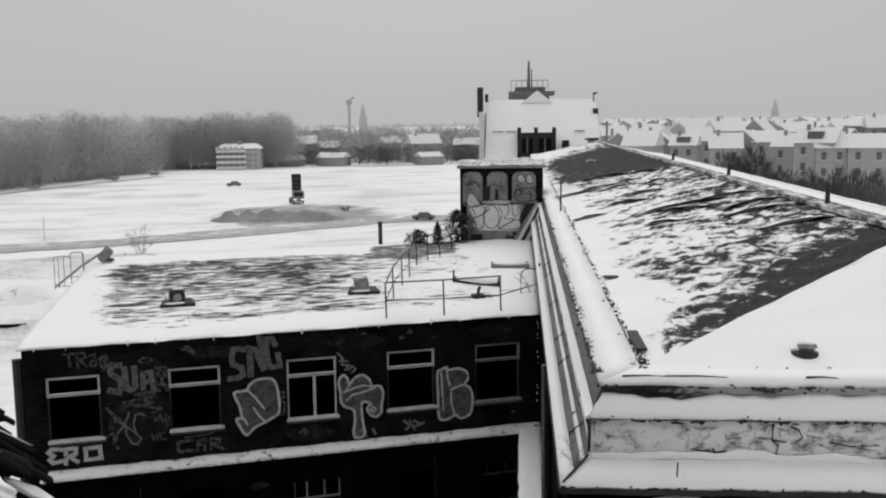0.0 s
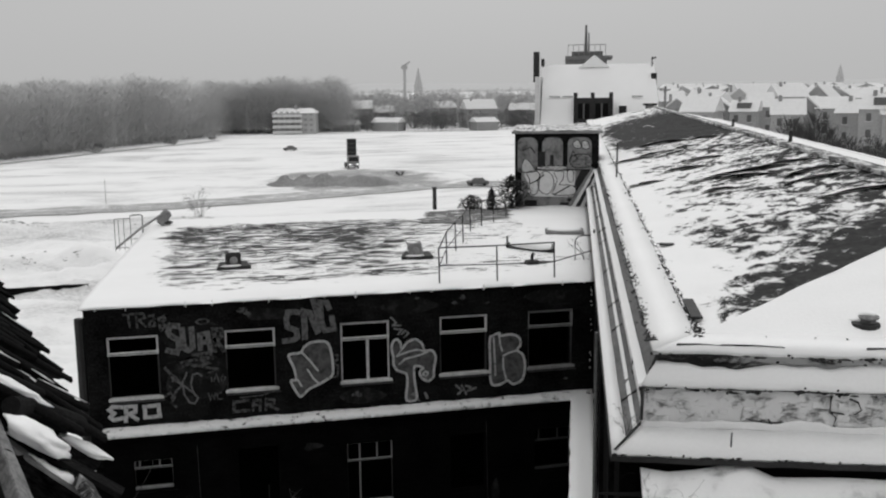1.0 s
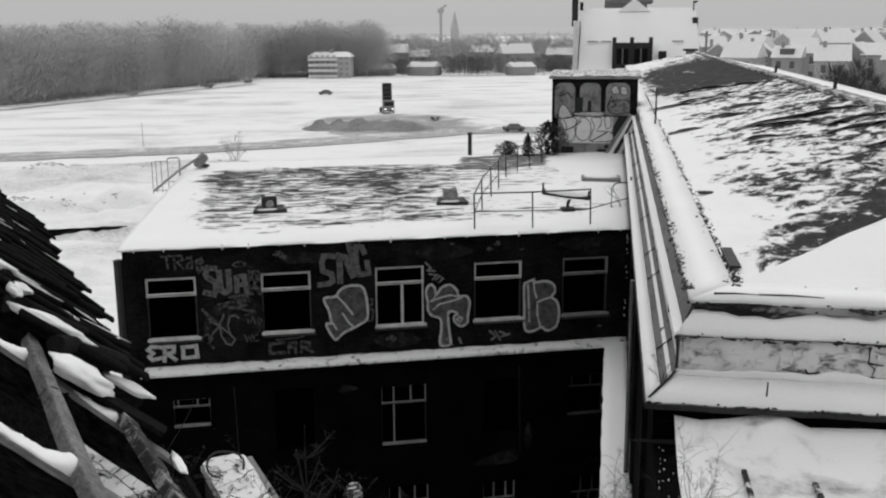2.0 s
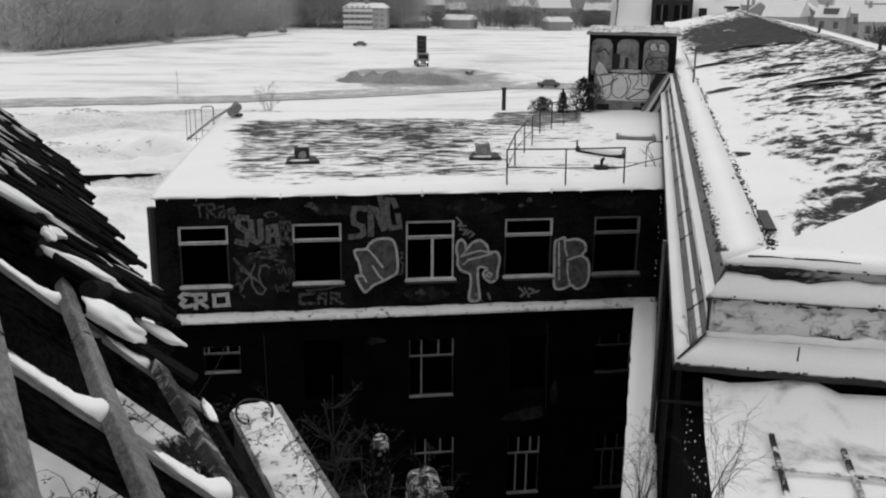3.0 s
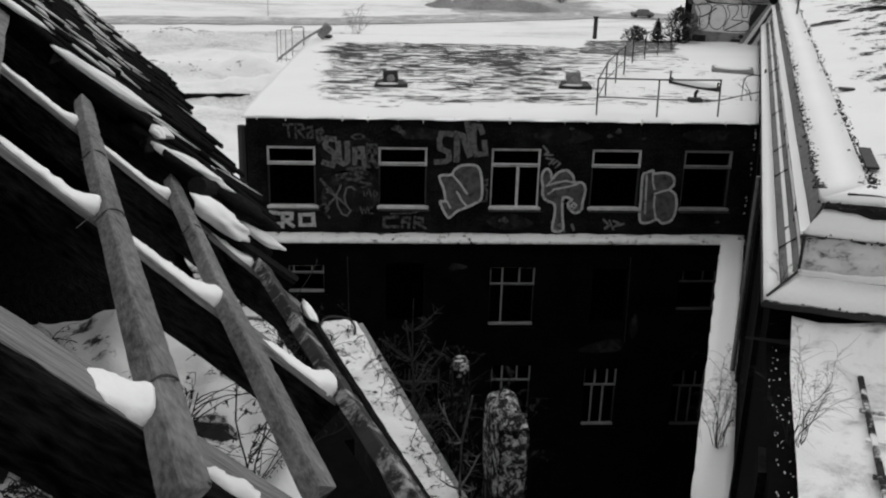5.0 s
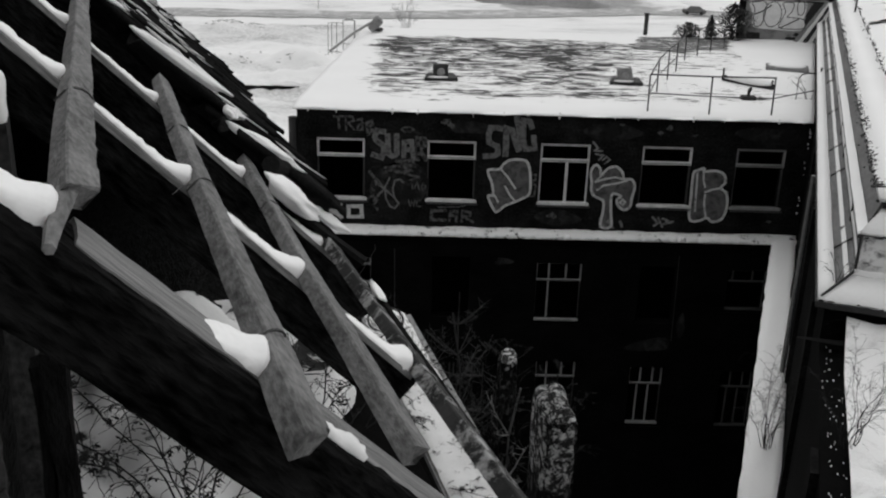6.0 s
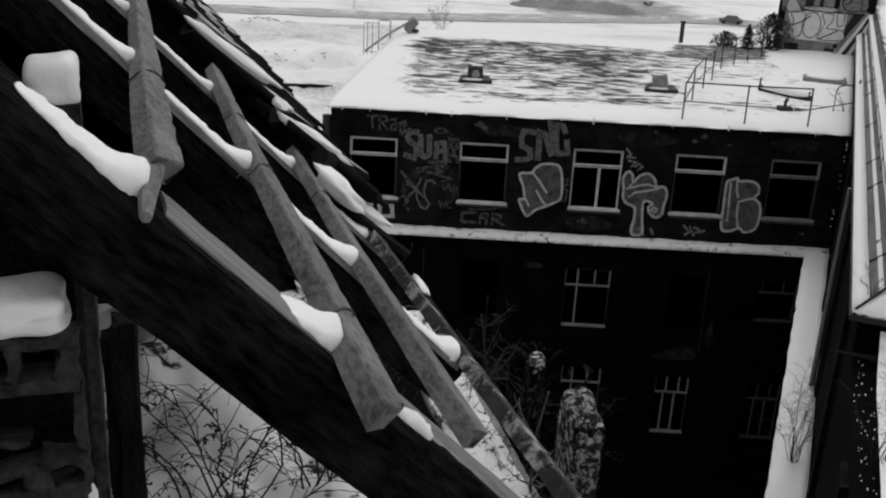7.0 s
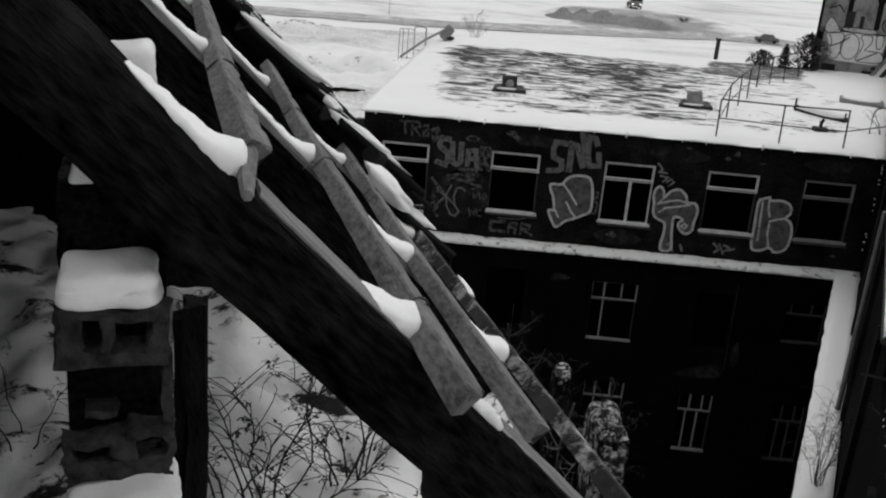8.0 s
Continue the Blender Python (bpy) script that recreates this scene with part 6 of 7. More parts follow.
# Near-black strips laid in for the shaded gap below the gutter
part("gutter_shade_strip", blob(1.3, 0.17, 0.03, 4, 0.45, (1.35, S0 - 0.25, 12.665), 3), VOID, side, "dark strip standing in for the shade under the gutter")
part("gutter_shade_strip", blob(0.7, 0.1, 0.025, 9, 0.5, (3.4, S0 - 0.2, 12.665), 3), VOID, side, "dark strip standing in for the shade under the gutter")
plant("bare_shrub", "leafless bush at the corner of the eaves", SIDE @ pose(0.12, -15.75, 13.2), 41, 0.5, 0.3, 5, 9, r=0.005, buds=False)
plant("bare_shrub", "leafless bush against the roof hoop", pose(11.2, 25.6, ZT), 44, 0.8, 0.5, 5, 9, r=0.008, buds=False)
stick = thing("eaves_stick", "thin broken stick standing in the eaves snow", "stick", SIDE @ pose(1.39, -16.0, 13.12))
part("stem", tube([(0, 0, 0), (0.01, 0, 0.28)], 0.012, 0.01, 5), DARK_METAL, stick)
part("foot", tube([(0, -0.03, 0.02), (-0.1, -0.1, -0.12)], 0.012, 0.008, 5), DARK_METAL, stick)
for k in range(7):
    s_ = -33 + 4.6 * k
    part("pilaster", box(-0.06, 0.02, s_, s_ + 0.5, ZL + 0.02, 12.5), BRICK, side)
part("downpipe", tube([(-0.12, -9.5, ZL), (-0.12, -9.5, 13.0)], 0.05, 0.05, 8), ZINC, side)

# ---- courtyard ----
annex = thing("annex_wall", "thick ruined wall with snow along its top and creepers", "wall", pose(-0.35, 11.8, 0, 0, 0, 14.5))
part("masonry", box(-0.42, 0.3, -7.0, 0.4, -0.5, 10.95), BRICK, annex)
part("coping", box(-0.46, 0.36, -7.0, 0.45, 10.95, 11.03), CONCRETE, annex)
part("snow", sheet(-0.43, 0.25, -7.0, 0.42, 14, 90, lambda x, y: 11.05 + 0.08 * (1 - ((x + 0.09) / 0.36) ** 4) + 0.06 * rough_noise(x, y, 2.6, 5.0) + 0.02 * rough_noise(x, y, 9.0, 5.0)), TWIG_SNOW, annex, smooth=True)
for k in range(7):
    plant("creeper", "dead creeper sprawling over the snowy wall top", pose(-0.3 + 0.17 * k, 11.4 - 0.8 * k, 10.9), 50 + k, 0.6, 0.8, 7, 16, r=0.007)
pier2 = thing("snowy_pier", "round-shouldered masonry pier with snow caught in dead ivy", "masonry pier", pose(1.55, 7.0, 0, 0, 0, 8))
part("masonry", crumble(box(-0.15, 0.19, -0.34, 0.34, 8.0, 12.25), 4.4, 0.06, 8), IVY_COLUMN, pier2)
part("footing", box(-0.16, 0.2, -0.35, 0.35, -0.5, 8.0), BRICK_SHADED, pier2)
part("snow", snow_block(-0.17, 0.21, -0.37, 0.36, 11.25, 12.4, 7, 0.2), TWIGGY, pier2, "snow caught in dead ivy", smooth=True)
pier3 = thing("snowy_pier", "small masonry pier dusted with snow", "masonry pier", pose(1.22, 8.95, 0))
part("masonry", crumble(box(-0.12, 0.1, -0.16, 0.16, 8.0, 11.9), 7.7, 0.09, 9), IVY_COLUMN, pier3)
part("footing", box(-0.09, 0.09, -0.15, 0.15, -0.5, 8.0), BRICK_SHADED, pier3)
part("snow", snow_block(-0.1, 0.1, -0.17, 0.17, 11.8, 11.97, 8, 0.3), TWIGGY, pier3, smooth=True)
wire = thing("wire_hoop", "rusty wire hoop lying on the ruined wall top", "hoop", pose(-0.5, 11.7, 11.2, 25, 8, 0))
part("ring", tube([(0.28 * math.cos(a), 0.28 * math.sin(a), 0.02 * math.sin(3 * a)) for a in (2 * math.pi * k / 24 for k in range(25))], 0.018, 0.018, 6), DARK_METAL, wire)
for k in range(3):
    plant("creeper", "dead creeper over the snowy wall head", NEAR @ pose(0.75 + 0.12 * k, 3.1 + 0.7 * k, 14.2), 120 + k, 0.4, 0.5, 5, 12, r=0.004)
for k, (x, y, z_, hh) in enumerate(((1.5, 6.7, 12.3, 0.4), (1.55, 7.3, 12.3, 0.35), (1.2, 8.9, 11.9, 0.4), (0.95, 8.2, 11.2, 1.2), (1.9, 8.0, 10.8, 1.4))):
    plant("creeper", "dead creeper clinging to a snowy pier", pose(x, y, z_), 90 + k, hh, 0.45, 6, 14, r=0.006)


def small_tree(name, label, m, seed, height, r, limbs, twigs, spread, material):
    ob = thing(name, label, "tree", m)
    rnd = random.Random(seed)
    pts = [Vector((0.06 * height * noise.noise(Vector((f * 3, seed, 0))) * f, 0.06 * height * noise.noise(Vector((seed, f * 3, 0))) * f, height * f)) for f in [i / 10 for i in range(11)]]
    part("trunk", tube(pts, r, r * 0.25, 6), material, ob)
    spray = bmesh.new()
    for k in range(limbs):
        bm = bmesh.new()
        f = 0.3 + 0.68 * rnd.random()
        q = pts[int(f * 10)]
        a = rnd.random() * 6.28
        ln = spread * (1.15 - f) * (0.6 + 0.7 * rnd.random())
        e = q + Vector((ln * math.cos(a), ln * math.sin(a), ln * (0.5 + 0.6 * rnd.random())))
        mid = q.lerp(e, 0.5) - Vector((0, 0, 0.08 * ln))
        tube([q, mid, e], r * 0.35, r * 0.1, 4, bm)
        for t in range(twigs):
            g = mid.lerp(e, rnd.random())
            b = rnd.random() * 6.28
            l2 = ln * (0.2 + 0.35 * rnd.random())
            tube([g, g + Vector((l2 * math.cos(b), l2 * math.sin(b), l2 * rnd.random()))], r * 0.12, r * 0.06, 3, spray)
        part("limb", bm, material, ob)
    tagged(part("twig_spray", spray, material, ob), kind="stuff")
    return ob


BIRCH = mat("pale_birch_bark", 0.12, 0.9, 0.7, 6.0, 0.2, 30.0, stretch=(1, 1, 0.3))
small_tree("birch", "slim birch growing in the dark courtyard", pose(1.2, 7.2, 6.0, 0, 0, 0), 5, 6.4, 0.045, 34, 7, 1.3, BIRCH)
small_tree("birch", "slim bare tree against the dark wall", pose(0.6, 12.5, 0, 0, 0, 0), 8, 11.0, 0.07, 60, 9, 2.6, FROSTED)
small_tree("birch", "slim bare tree at the foot of the wing", pose(1.0, 19.5, 0, 0, 0, 0), 12, 8.5, 0.06, 56, 9, 2.4, FROSTED)
tagged(part("courtyard", sheet(-8, 11, 0, 22.5, 30, 30, lambda x, y: 0.3 + 0.1 * rough_noise(x, y, 0.5)), SNOW_OLD, smooth=True), "snowy courtyard floor", "ground", kind="structure")

# ---- the house at the far end of the long building ----
HM = pose(35.22, 88.68, -5.84, 0, 0, -20.5) @ Matrix.Scale(1.33, 4)
house = thing("gabled_house", "plain house with a steep snowy roof, dark dormer and chimneys", "house", HM)
part("wall", box(-3.7, 5.45, 0.6, 9.4, -0.5, 15.0), PLASTER, house)
rfm = bmesh.new()
vs = [rfm.verts.new(p) for p in ((-3.2, 0, 14.55), (5.55, 0, 14.55), (5.4, 4.8, 19.25), (-3.12, 4.8, 19.25), (-3.2, 9.8, 14.55), (5.55, 9.8, 14.55))]
for f in ((0, 1, 2, 3), (3, 2, 5, 4), (0, 3, 4), (1, 5, 2), (0, 4, 5, 1)):
    rfm.faces.new([vs[i] for i in f])
part("roof", rfm, SNOW, house, "steep roof under even snow")
gb = bmesh.new()
vs = [gb.verts.new(p) for p in ((-0.4, 4.4, 19.0), (2.0, 4.4, 19.0), (0.8, 4.4, 19.95), (-0.4, 5.2, 19.0), (2.0, 5.2, 19.0), (0.8, 5.2, 19.95))]
bmesh.ops.convex_hull(gb, input=vs)
part("ridge_gable", gb, SNOW, house)
dm = part("dormer", box(-0.75, 2.1, 0.35, 2.6, 14.6, 16.7), DARK_METAL, house, "charred dark dormer")
for x in (-0.75, 0.5, 1.85):
    part("dormer_post", box(x, x + 0.28, 0.3, 0.6, 14.6, 17.1), DARK_METAL, dm)
for x0, x1 in ((-0.42, 0.42), (0.85, 1.78)):
    part("dormer_window", box(x0, x1, 0.33, 0.345, 15.2, 16.3), VOID, dm)
    part("dormer_bar", box((x0 + x1) / 2 - 0.05, (x0 + x1) / 2 + 0.05, 0.3, 0.33, 15.2, 16.3), FAR_DARK, dm)
part("roof_light", box(2.6, 3.15, 0.9, 1.3, 15.2, 16.1), DARK_METAL, house)
for x in (-2.6, -1.6, 3.6):
    part("snow_guard", box(x, x + 0.8, 2.05, 2.15, 16.75, 16.83), CONCRETE, house)
part("chimney", box(-3.85, -3.4, 3.2, 3.8, 17.9, 20.2), DARK_METAL, house)
part("chimney", box(-3.3, -3.05, 4.6, 4.9, 19.1, 19.7), DARK_METAL, house)
part("chimney", box(5.1, 5.5, 3.6, 4.1, 16.8, 18.5), DARK_METAL, house)
part("aerial", tube([(5.2, 4.6, 18.5), (5.2, 4.6, 19.75)], 0.05, 0.04, 6), DARK_METAL, house)
part("aerial", tube([(5.15, 4.6, 19.6), (5.5, 4.6, 19.7)], 0.09, 0.06, 6), DARK_METAL, house)
part("side_wall", box(-3.6, -3.25, 0.2, 9.0, 14.5, 18.3), PALE_RENDER, house)
part("downpipe", tube([(5.85, 0, 10), (5.85, 0, 17.5)], 0.08, 0.08, 6), CONCRETE, house)
tower = thing("water_tower", "dark flat-topped tower with a railing and a mast", "tower", pose(42.22, 106.65, -5.84, 0, 0, -20.5) @ Matrix.Scale(1.33, 4))
TK = 1.16
part("shaft", box(-1.8 * TK, 1.9 * TK, 0, 4, -0.5, 19.3), FAR_DARK, tower)
part("head", box(-1.75, 1.85, -0.2, 4.2, 19.25, 19.85), FAR_DARK, tower)
part("deck", box(-1.5 * TK, 2.0 * TK, -0.5, 4.4, 19.85, 20.15), FAR_DARK, tower)
part("lantern", box(-1.2, 1.5, 0.3, 3.6, 20.15, 20.55), FAR_DARK, tower)
for k in range(8):
    x = -1.5 + 0.46 * k
    part("rail_post", tube([(x, -0.3, 20.15), (x, -0.3, 21.1)], 0.025, 0.025, 4), CONCRETE, tower)
part("rail", tube([(-1.5, -0.3, 21.1), (1.75, -0.3, 21.1)], 0.03, 0.03, 4), CONCRETE, tower)
part("mast", tube([(0.05, 1.5, 20.4), (0.05, 1.5, 22.9)], 0.16, 0.09, 6), FAR_DARK, tower)
part("mast_rod", tube([(0.3, 1.5, 20.4), (0.3, 1.5, 22.2)], 0.06, 0.05, 6), FAR_DARK, tower)


# ---- field ----
TRACKED = patchy("slushy_track", 0.32, (1, 1, 1), 0.5, 0.42, 0.72, (), 0.6)

def ribbon(pts, w, lift, n=24):
    bm = bmesh.new()
    path = []
    for (x0, y0), (x1, y1) in zip(pts, pts[1:]):
        path += [(x0 + (x1 - x0) * k / n, y0 + (y1 - y0) * k / n) for k in range(n)]
    path.append(pts[-1])
    prev = None
    for i, (x, y) in enumerate(path):
        x2, y2 = path[min(i + 1, len(path) - 1)]
        x1, y1 = path[max(i - 1, 0)]
        d = Vector((x2 - x1, y2 - y1, 0)).normalized()
        s = Vector((-d.y, d.x, 0)) * w / 2 * (1 + 0.25 * rough_noise(x, y, 0.2))
        row = [bm.verts.new((x + s.x * f, y + s.y * f, ground_height(x + s.x * f, y + s.y * f) + lift)) for f in (-1, -0.4, 0.4, 1)]
        if prev:
            for k in range(3):
                bm.faces.new((prev[k], prev[k + 1], row[k + 1], row[k]))
        prev = row
    return bm


tagged(part("field_track", ribbon([(-90, 139), (-50, 145), (-22.6, 148), (-7, 149.3), (9.4, 154.3), (23.6, 160.1), (38.6, 166.1), (47, 165.5), (60, 160), (80, 150)], 4.8, 0.09), TRACKED), "slushy grey track across the snow", "track", kind="structure")
tagged(part("track_verge", ribbon([(-90, 141), (-50, 147), (-22.6, 150), (-7, 152), (9.4, 158.3), (23.6, 164), (38.6, 170), (47, 169), (60, 163), (80, 152)], 10, 0.05), TRODDEN), "trodden dirty snow beside the track", "track", kind="structure")
tagged(part("field_track", ribbon([(-58, 242), (-38, 278), (-14, 319), (0, 343)], 3.0, 0.12), TRACKED), "grey lane along the edge of the field", "track", kind="structure")


def mound(name, label, cx, cy, rx, ry, hgt, seed, material=SOIL):
    bm = sheet(-1, 1, -1, 1, 36, 24, lambda x, y: 0.0)
    for v in bm.verts:
        r = math.hypot(v.co.x, v.co.y)
        x, y = cx + v.co.x * rx, cy + v.co.y * ry
        k = max(0.0, 1 - r) ** 0.8 * (0.75 + 0.6 * noise.noise(Vector((v.co.x * 1.9, v.co.y * 1.6, seed))) + 0.14 * noise.noise(Vector((v.co.x * 8, v.co.y * 7, seed))))
        v.co = Vector((x, y, ground_height(x, y) - 0.12 + hgt * max(0.0, k)))
    return tagged(part(name, bm, material, smooth=True), label, "soil heap")


mound("earth_mound", "dug dark soil heap on the snowy field", 19.5, 178, 6.5, 7, 2.5, 2.0)
mound("earth_mound", "dug dark soil heap on the snowy field", 25.5, 176, 8, 8, 2.2, 6.0)
mound("earth_mound", "small dark soil heap on the snowy field", 12.4, 180, 4.2, 5, 2.2, 9.0)
mound("earth_mound", "low dark soil heap on the snowy field", 16.0, 184, 3.0, 4, 1.9, 12.0)
mound("earth_apron", "trodden soil spread round the heaps", 27.5, 186, 23, 30, 0.7, 4.0, DIRTY_SNOW)
LAMP = bpy.data.materials.new("headlight_glow")
LAMP.use_nodes = True
LAMP.node_tree.nodes["Principled BSDF"].inputs["Emission Color"].default_value = (1, 1, 1, 1)
LAMP.node_tree.nodes["Principled BSDF"].inputs["Emission Strength"].default_value = 1.5
truck = thing("tipper_truck", "tipper truck with its bed raised and headlights on", "truck", pose(28.4, 208, 0.1))
part("chassis", box(-1.1, 1.1, 0.5, 7.5, 0.6, 1.0), DARK_METAL, truck)
cab = part("cab", box(-1.2, 1.2, 0, 2.1, 0.7, 2.9, None, 0.12), CONCRETE, truck)
part("windscreen", box(-1.0, 1.0, -0.02, 0.0, 1.7, 2.6), GLASS, cab)
for x in (-0.8, 0.8):
    part("headlight", box(x - 0.2, x + 0.2, -0.06, 0.0, 0.95, 1.15), LAMP, cab)
bed = part("bed", box(-0.95, 0.95, 2.3, 3.9, 1.3, 6.4, None, 0.08), DARK_METAL, truck)
for k in range(5):
    part("rib", box(-1.0, 1.0, 2.22, 2.3, 1.6 + 0.95 * k, 1.7 + 0.95 * k), FAR_DARK, bed)
for y in (1.2, 5.2, 6.6):
    for x in (-1.05, 1.05):
        part("wheel", tube([(x - 0.14, y, 0.5), (x + 0.14, y, 0.5)], 0.5, 0.5, 14), DARK_METAL, truck)


def parked_car(m, label, length=3.9):
    c = thing("parked_car", label, "car", m, "parked cars")
    L = length / 2
    part("body", box(-L, L, -0.8, 0.8, 0.25, 0.85, None, 0.15), FAR_DARK, c)
    cb = bmesh.new()
    bmesh.ops.convex_hull(cb, input=[cb.verts.new(p) for p in ((-L * 0.6, -0.72, 0.84), (L * 0.75, -0.72, 0.84), (L * 0.45, -0.6, 1.4), (-L * 0.3, -0.6, 1.4), (-L * 0.6, 0.72, 0.84), (L * 0.75, 0.72, 0.84), (L * 0.45, 0.6, 1.4), (-L * 0.3, 0.6, 1.4))])
    part("cabin", cb, FAR_DARK, c)
    part("roof_snow", blob(L * 0.45, 0.6, 0.08, 3, 0.1, (L * 0.08, 0, 1.42), 2), SNOW_OLD, c)
    for x in (-L * 0.6, L * 0.6):
        for y in (-0.78, 0.78):
            part("wheel", tube([(x, y - 0.1, 0.3), (x, y + 0.1, 0.3)], 0.3, 0.3, 12), DARK_METAL, c)
    return c


parked_car(pose(44.9, 165.8, 0.1, 0, 0, -10), "dark parked car beside the field track")
parked_car(pose(19.7, 277, 0.1, 0, 0, -5), "small car standing far out on the snow")
fp = thing("gate_post", "dark square post standing in the snow", "post", pose(29.6, 132, 0))
part("shaft", box(-0.25, 0.25, -0.2, 0.2, -0.2, 3.4, None, 0.03), DARK_METAL, fp)
part("cap", box(-0.35, 0.35, -0.28, 0.28, 3.4, 3.6, None, 0.04), DARK_METAL, fp)
pole = thing("thin_pole", "thin pole standing in the snow", "pole", pose(-17.5, 158, 0))
part("shaft", tube([(0, 0, -0.2), (0, 0, 3.8)], 0.05, 0.04, 6), FAR_PALE, pole)
# Takes a pale render grey, haze painted in instead of dark twigs
plant("young_bush", "bare many-stemmed bush by the field track", pose(-2.9, 131.6, 0), 15, 5.2, 2.2, 12, 18, r=0.035, buds=False, material=FACADE_GREY)
plant("low_bush", "low dark bush on the field", pose(35, 188.5, 0), 61, 1.3, 1.2, 9, 10, r=0.05, material=SCRUB)
low = thing("boundary_wall", "low dark wall with snow banked over it", "wall", pose(-14, 85.4, 0, 0, 0, 3))
part("masonry", box(-16, 2.6, -0.15, 0.15, -0.9, 1.05), BRICK, low)
part("snow", sheet(-16, 2.6, -0.2, 2.2, 60, 6, lambda x, y: 1.12 + 0.12 * rough_noise(x, y, 0.8) - 0.45 * max(0, y)), SNOW, low, smooth=True)
for i, (x, y, r) in enumerate(((-34, 291, 4.2), (-14, 325, 2.8), (-2, 352, 1.8))):
    plant("hedge_clump", "dark leafless hedge clump at the field edge", pose(x, y, 0), 70 + i, r * 0.6, r * 1.1, 16, 10, r=0.1, material=VILLAGE_TREES)



# grey flecks standing in for soft shadows along the wind-cut snow banks
rgr = random.Random(77)
grass = bmesh.new()
for k in range(1500):
    x = -34 + 34 * rgr.random()
    y = (126 + 3 * rough_noise(x, 0.0, 0.09, 1.0) + rgr.gauss(0, 1.2)) if k % 2 else (101 + 4 * rough_noise(x, 0.0, 0.07, 6.0) + rgr.gauss(0, 1.6))
    if rough_noise(x, y, 0.22, 5.0) < -0.02:
        continue
    blob(0.06 + 0.4 * rgr.random() ** 3, 0.08, 0.03 + 0.06 * rgr.random(), k, 0.5, (x, y, ground_height(x, y) + 0.02), 1, grass)
tagged(part("bank_shade_flecks", grass, BANK_SHADE), "grey flecks standing in for shading along the snow banks", "grass", kind="stuff")

# ---- woods, village and town ----
def bare_trees(rows, seed, tall, thick=0.35, strands=34, material=None, spread=0.2, upright=1.0):
    """Many leafless trees: trunks and rounded fans of twigs."""
    rnd = random.Random(seed)
    verts, faces = [], []

    def spike(p, q, w):
        a = rnd.random() * 3.14
        sx, sy = w * math.cos(a), w * math.sin(a)
        i = len(verts)
        verts.extend([(p[0] - sx, p[1] - sy, p[2]), (p[0] + sx, p[1] + sy, p[2]), (q[0] + sx * 0.3, q[1] + sy * 0.3, q[2]), (q[0] - sx * 0.3, q[1] - sy * 0.3, q[2])])
        faces.append((i, i + 1, i + 2, i + 3))

    for x, y in rows:
        h = tall * (0.74 + 0.3 * rnd.random() + 0.22 * noise.noise(Vector((x * 0.06, y * 0.06, seed))))
        spike((x, y, -0.5), (x + rnd.uniform(-1, 1), y, h * 0.8), thick * 1.0)
        wide = spread * h
        for k in range(strands):
            f = rnd.random()
            z0 = h * (0.1 + 0.82 * f)
            bulge = wide * math.sqrt(max(0.02, 1 - (2 * f - 0.9) ** 2))
            a, r = rnd.random() * 6.28, bulge * math.sqrt(rnd.random())
            ln = h * (0.05 + 0.09 * rnd.random())
            cx, cy = x + r * math.cos(a), y + r * math.sin(a)
            up = upright if upright > 0.99 else upright + 0.5 * rnd.random()
            out = 0.5 if upright > 0.99 else 0.9
            spike((cx, cy, z0 - ln * 0.4 * up), (cx + out * ln * math.cos(a), cy + out * ln * math.sin(a), z0 + ln * 0.6 * up), thick * 0.8)
    me = bpy.data.meshes.new("woodland")
    me.from_pydata(verts, [], faces)
    me.materials.append(material or WOODS)
    return new("woodland", me)


rw = random.Random(40)
left_rows, mid_rows = [], []
for k in range(1100):
    f = rw.random()
    depth = 75 * rw.random() ** 1.5
    x, y = -64 + 64 * f, 250 + 124 * f
    left_rows.append((x - depth * 0.65 + rw.uniform(-3, 3), y + depth * 0.75))
for k in range(620):
    x = -4 + 56 * rw.random()
    left_rows.append((x, 386 + 55 * rw.random() ** 1.3))
for k in range(520):
    x = 40 + 130 * rw.random()
    y = 400 + 120 * rw.random()
    mid_rows.append((x, y))
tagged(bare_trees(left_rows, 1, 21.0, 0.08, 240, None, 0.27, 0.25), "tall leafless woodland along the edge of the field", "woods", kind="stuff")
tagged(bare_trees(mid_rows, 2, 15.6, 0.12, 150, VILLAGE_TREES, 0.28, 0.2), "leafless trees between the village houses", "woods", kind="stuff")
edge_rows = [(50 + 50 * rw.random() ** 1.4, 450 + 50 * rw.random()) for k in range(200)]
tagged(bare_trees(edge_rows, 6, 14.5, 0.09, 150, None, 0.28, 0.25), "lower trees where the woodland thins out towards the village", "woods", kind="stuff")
brush_rows = [(48 + 92 * rw.random(), 380 + 10 * rw.random()) for k in range(60)] + [(48 + 92 * rw.random(), 404 + 14 * rw.random()) for k in range(60)]
front_rows = [(-64 + 64 * f + rw.uniform(-2, 2) - 1.5, 252 + 124 * f + rw.uniform(-1, 2)) for f in [rw.random() for k in range(260)]]
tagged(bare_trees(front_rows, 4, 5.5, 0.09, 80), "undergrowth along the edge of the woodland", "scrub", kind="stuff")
tagged(bare_trees(brush_rows, 3, 8.5, 0.12, 260, VILLAGE_SCRUB, 0.42, 0.15), "dark scrub along the far side of the field", "scrub", kind="stuff")

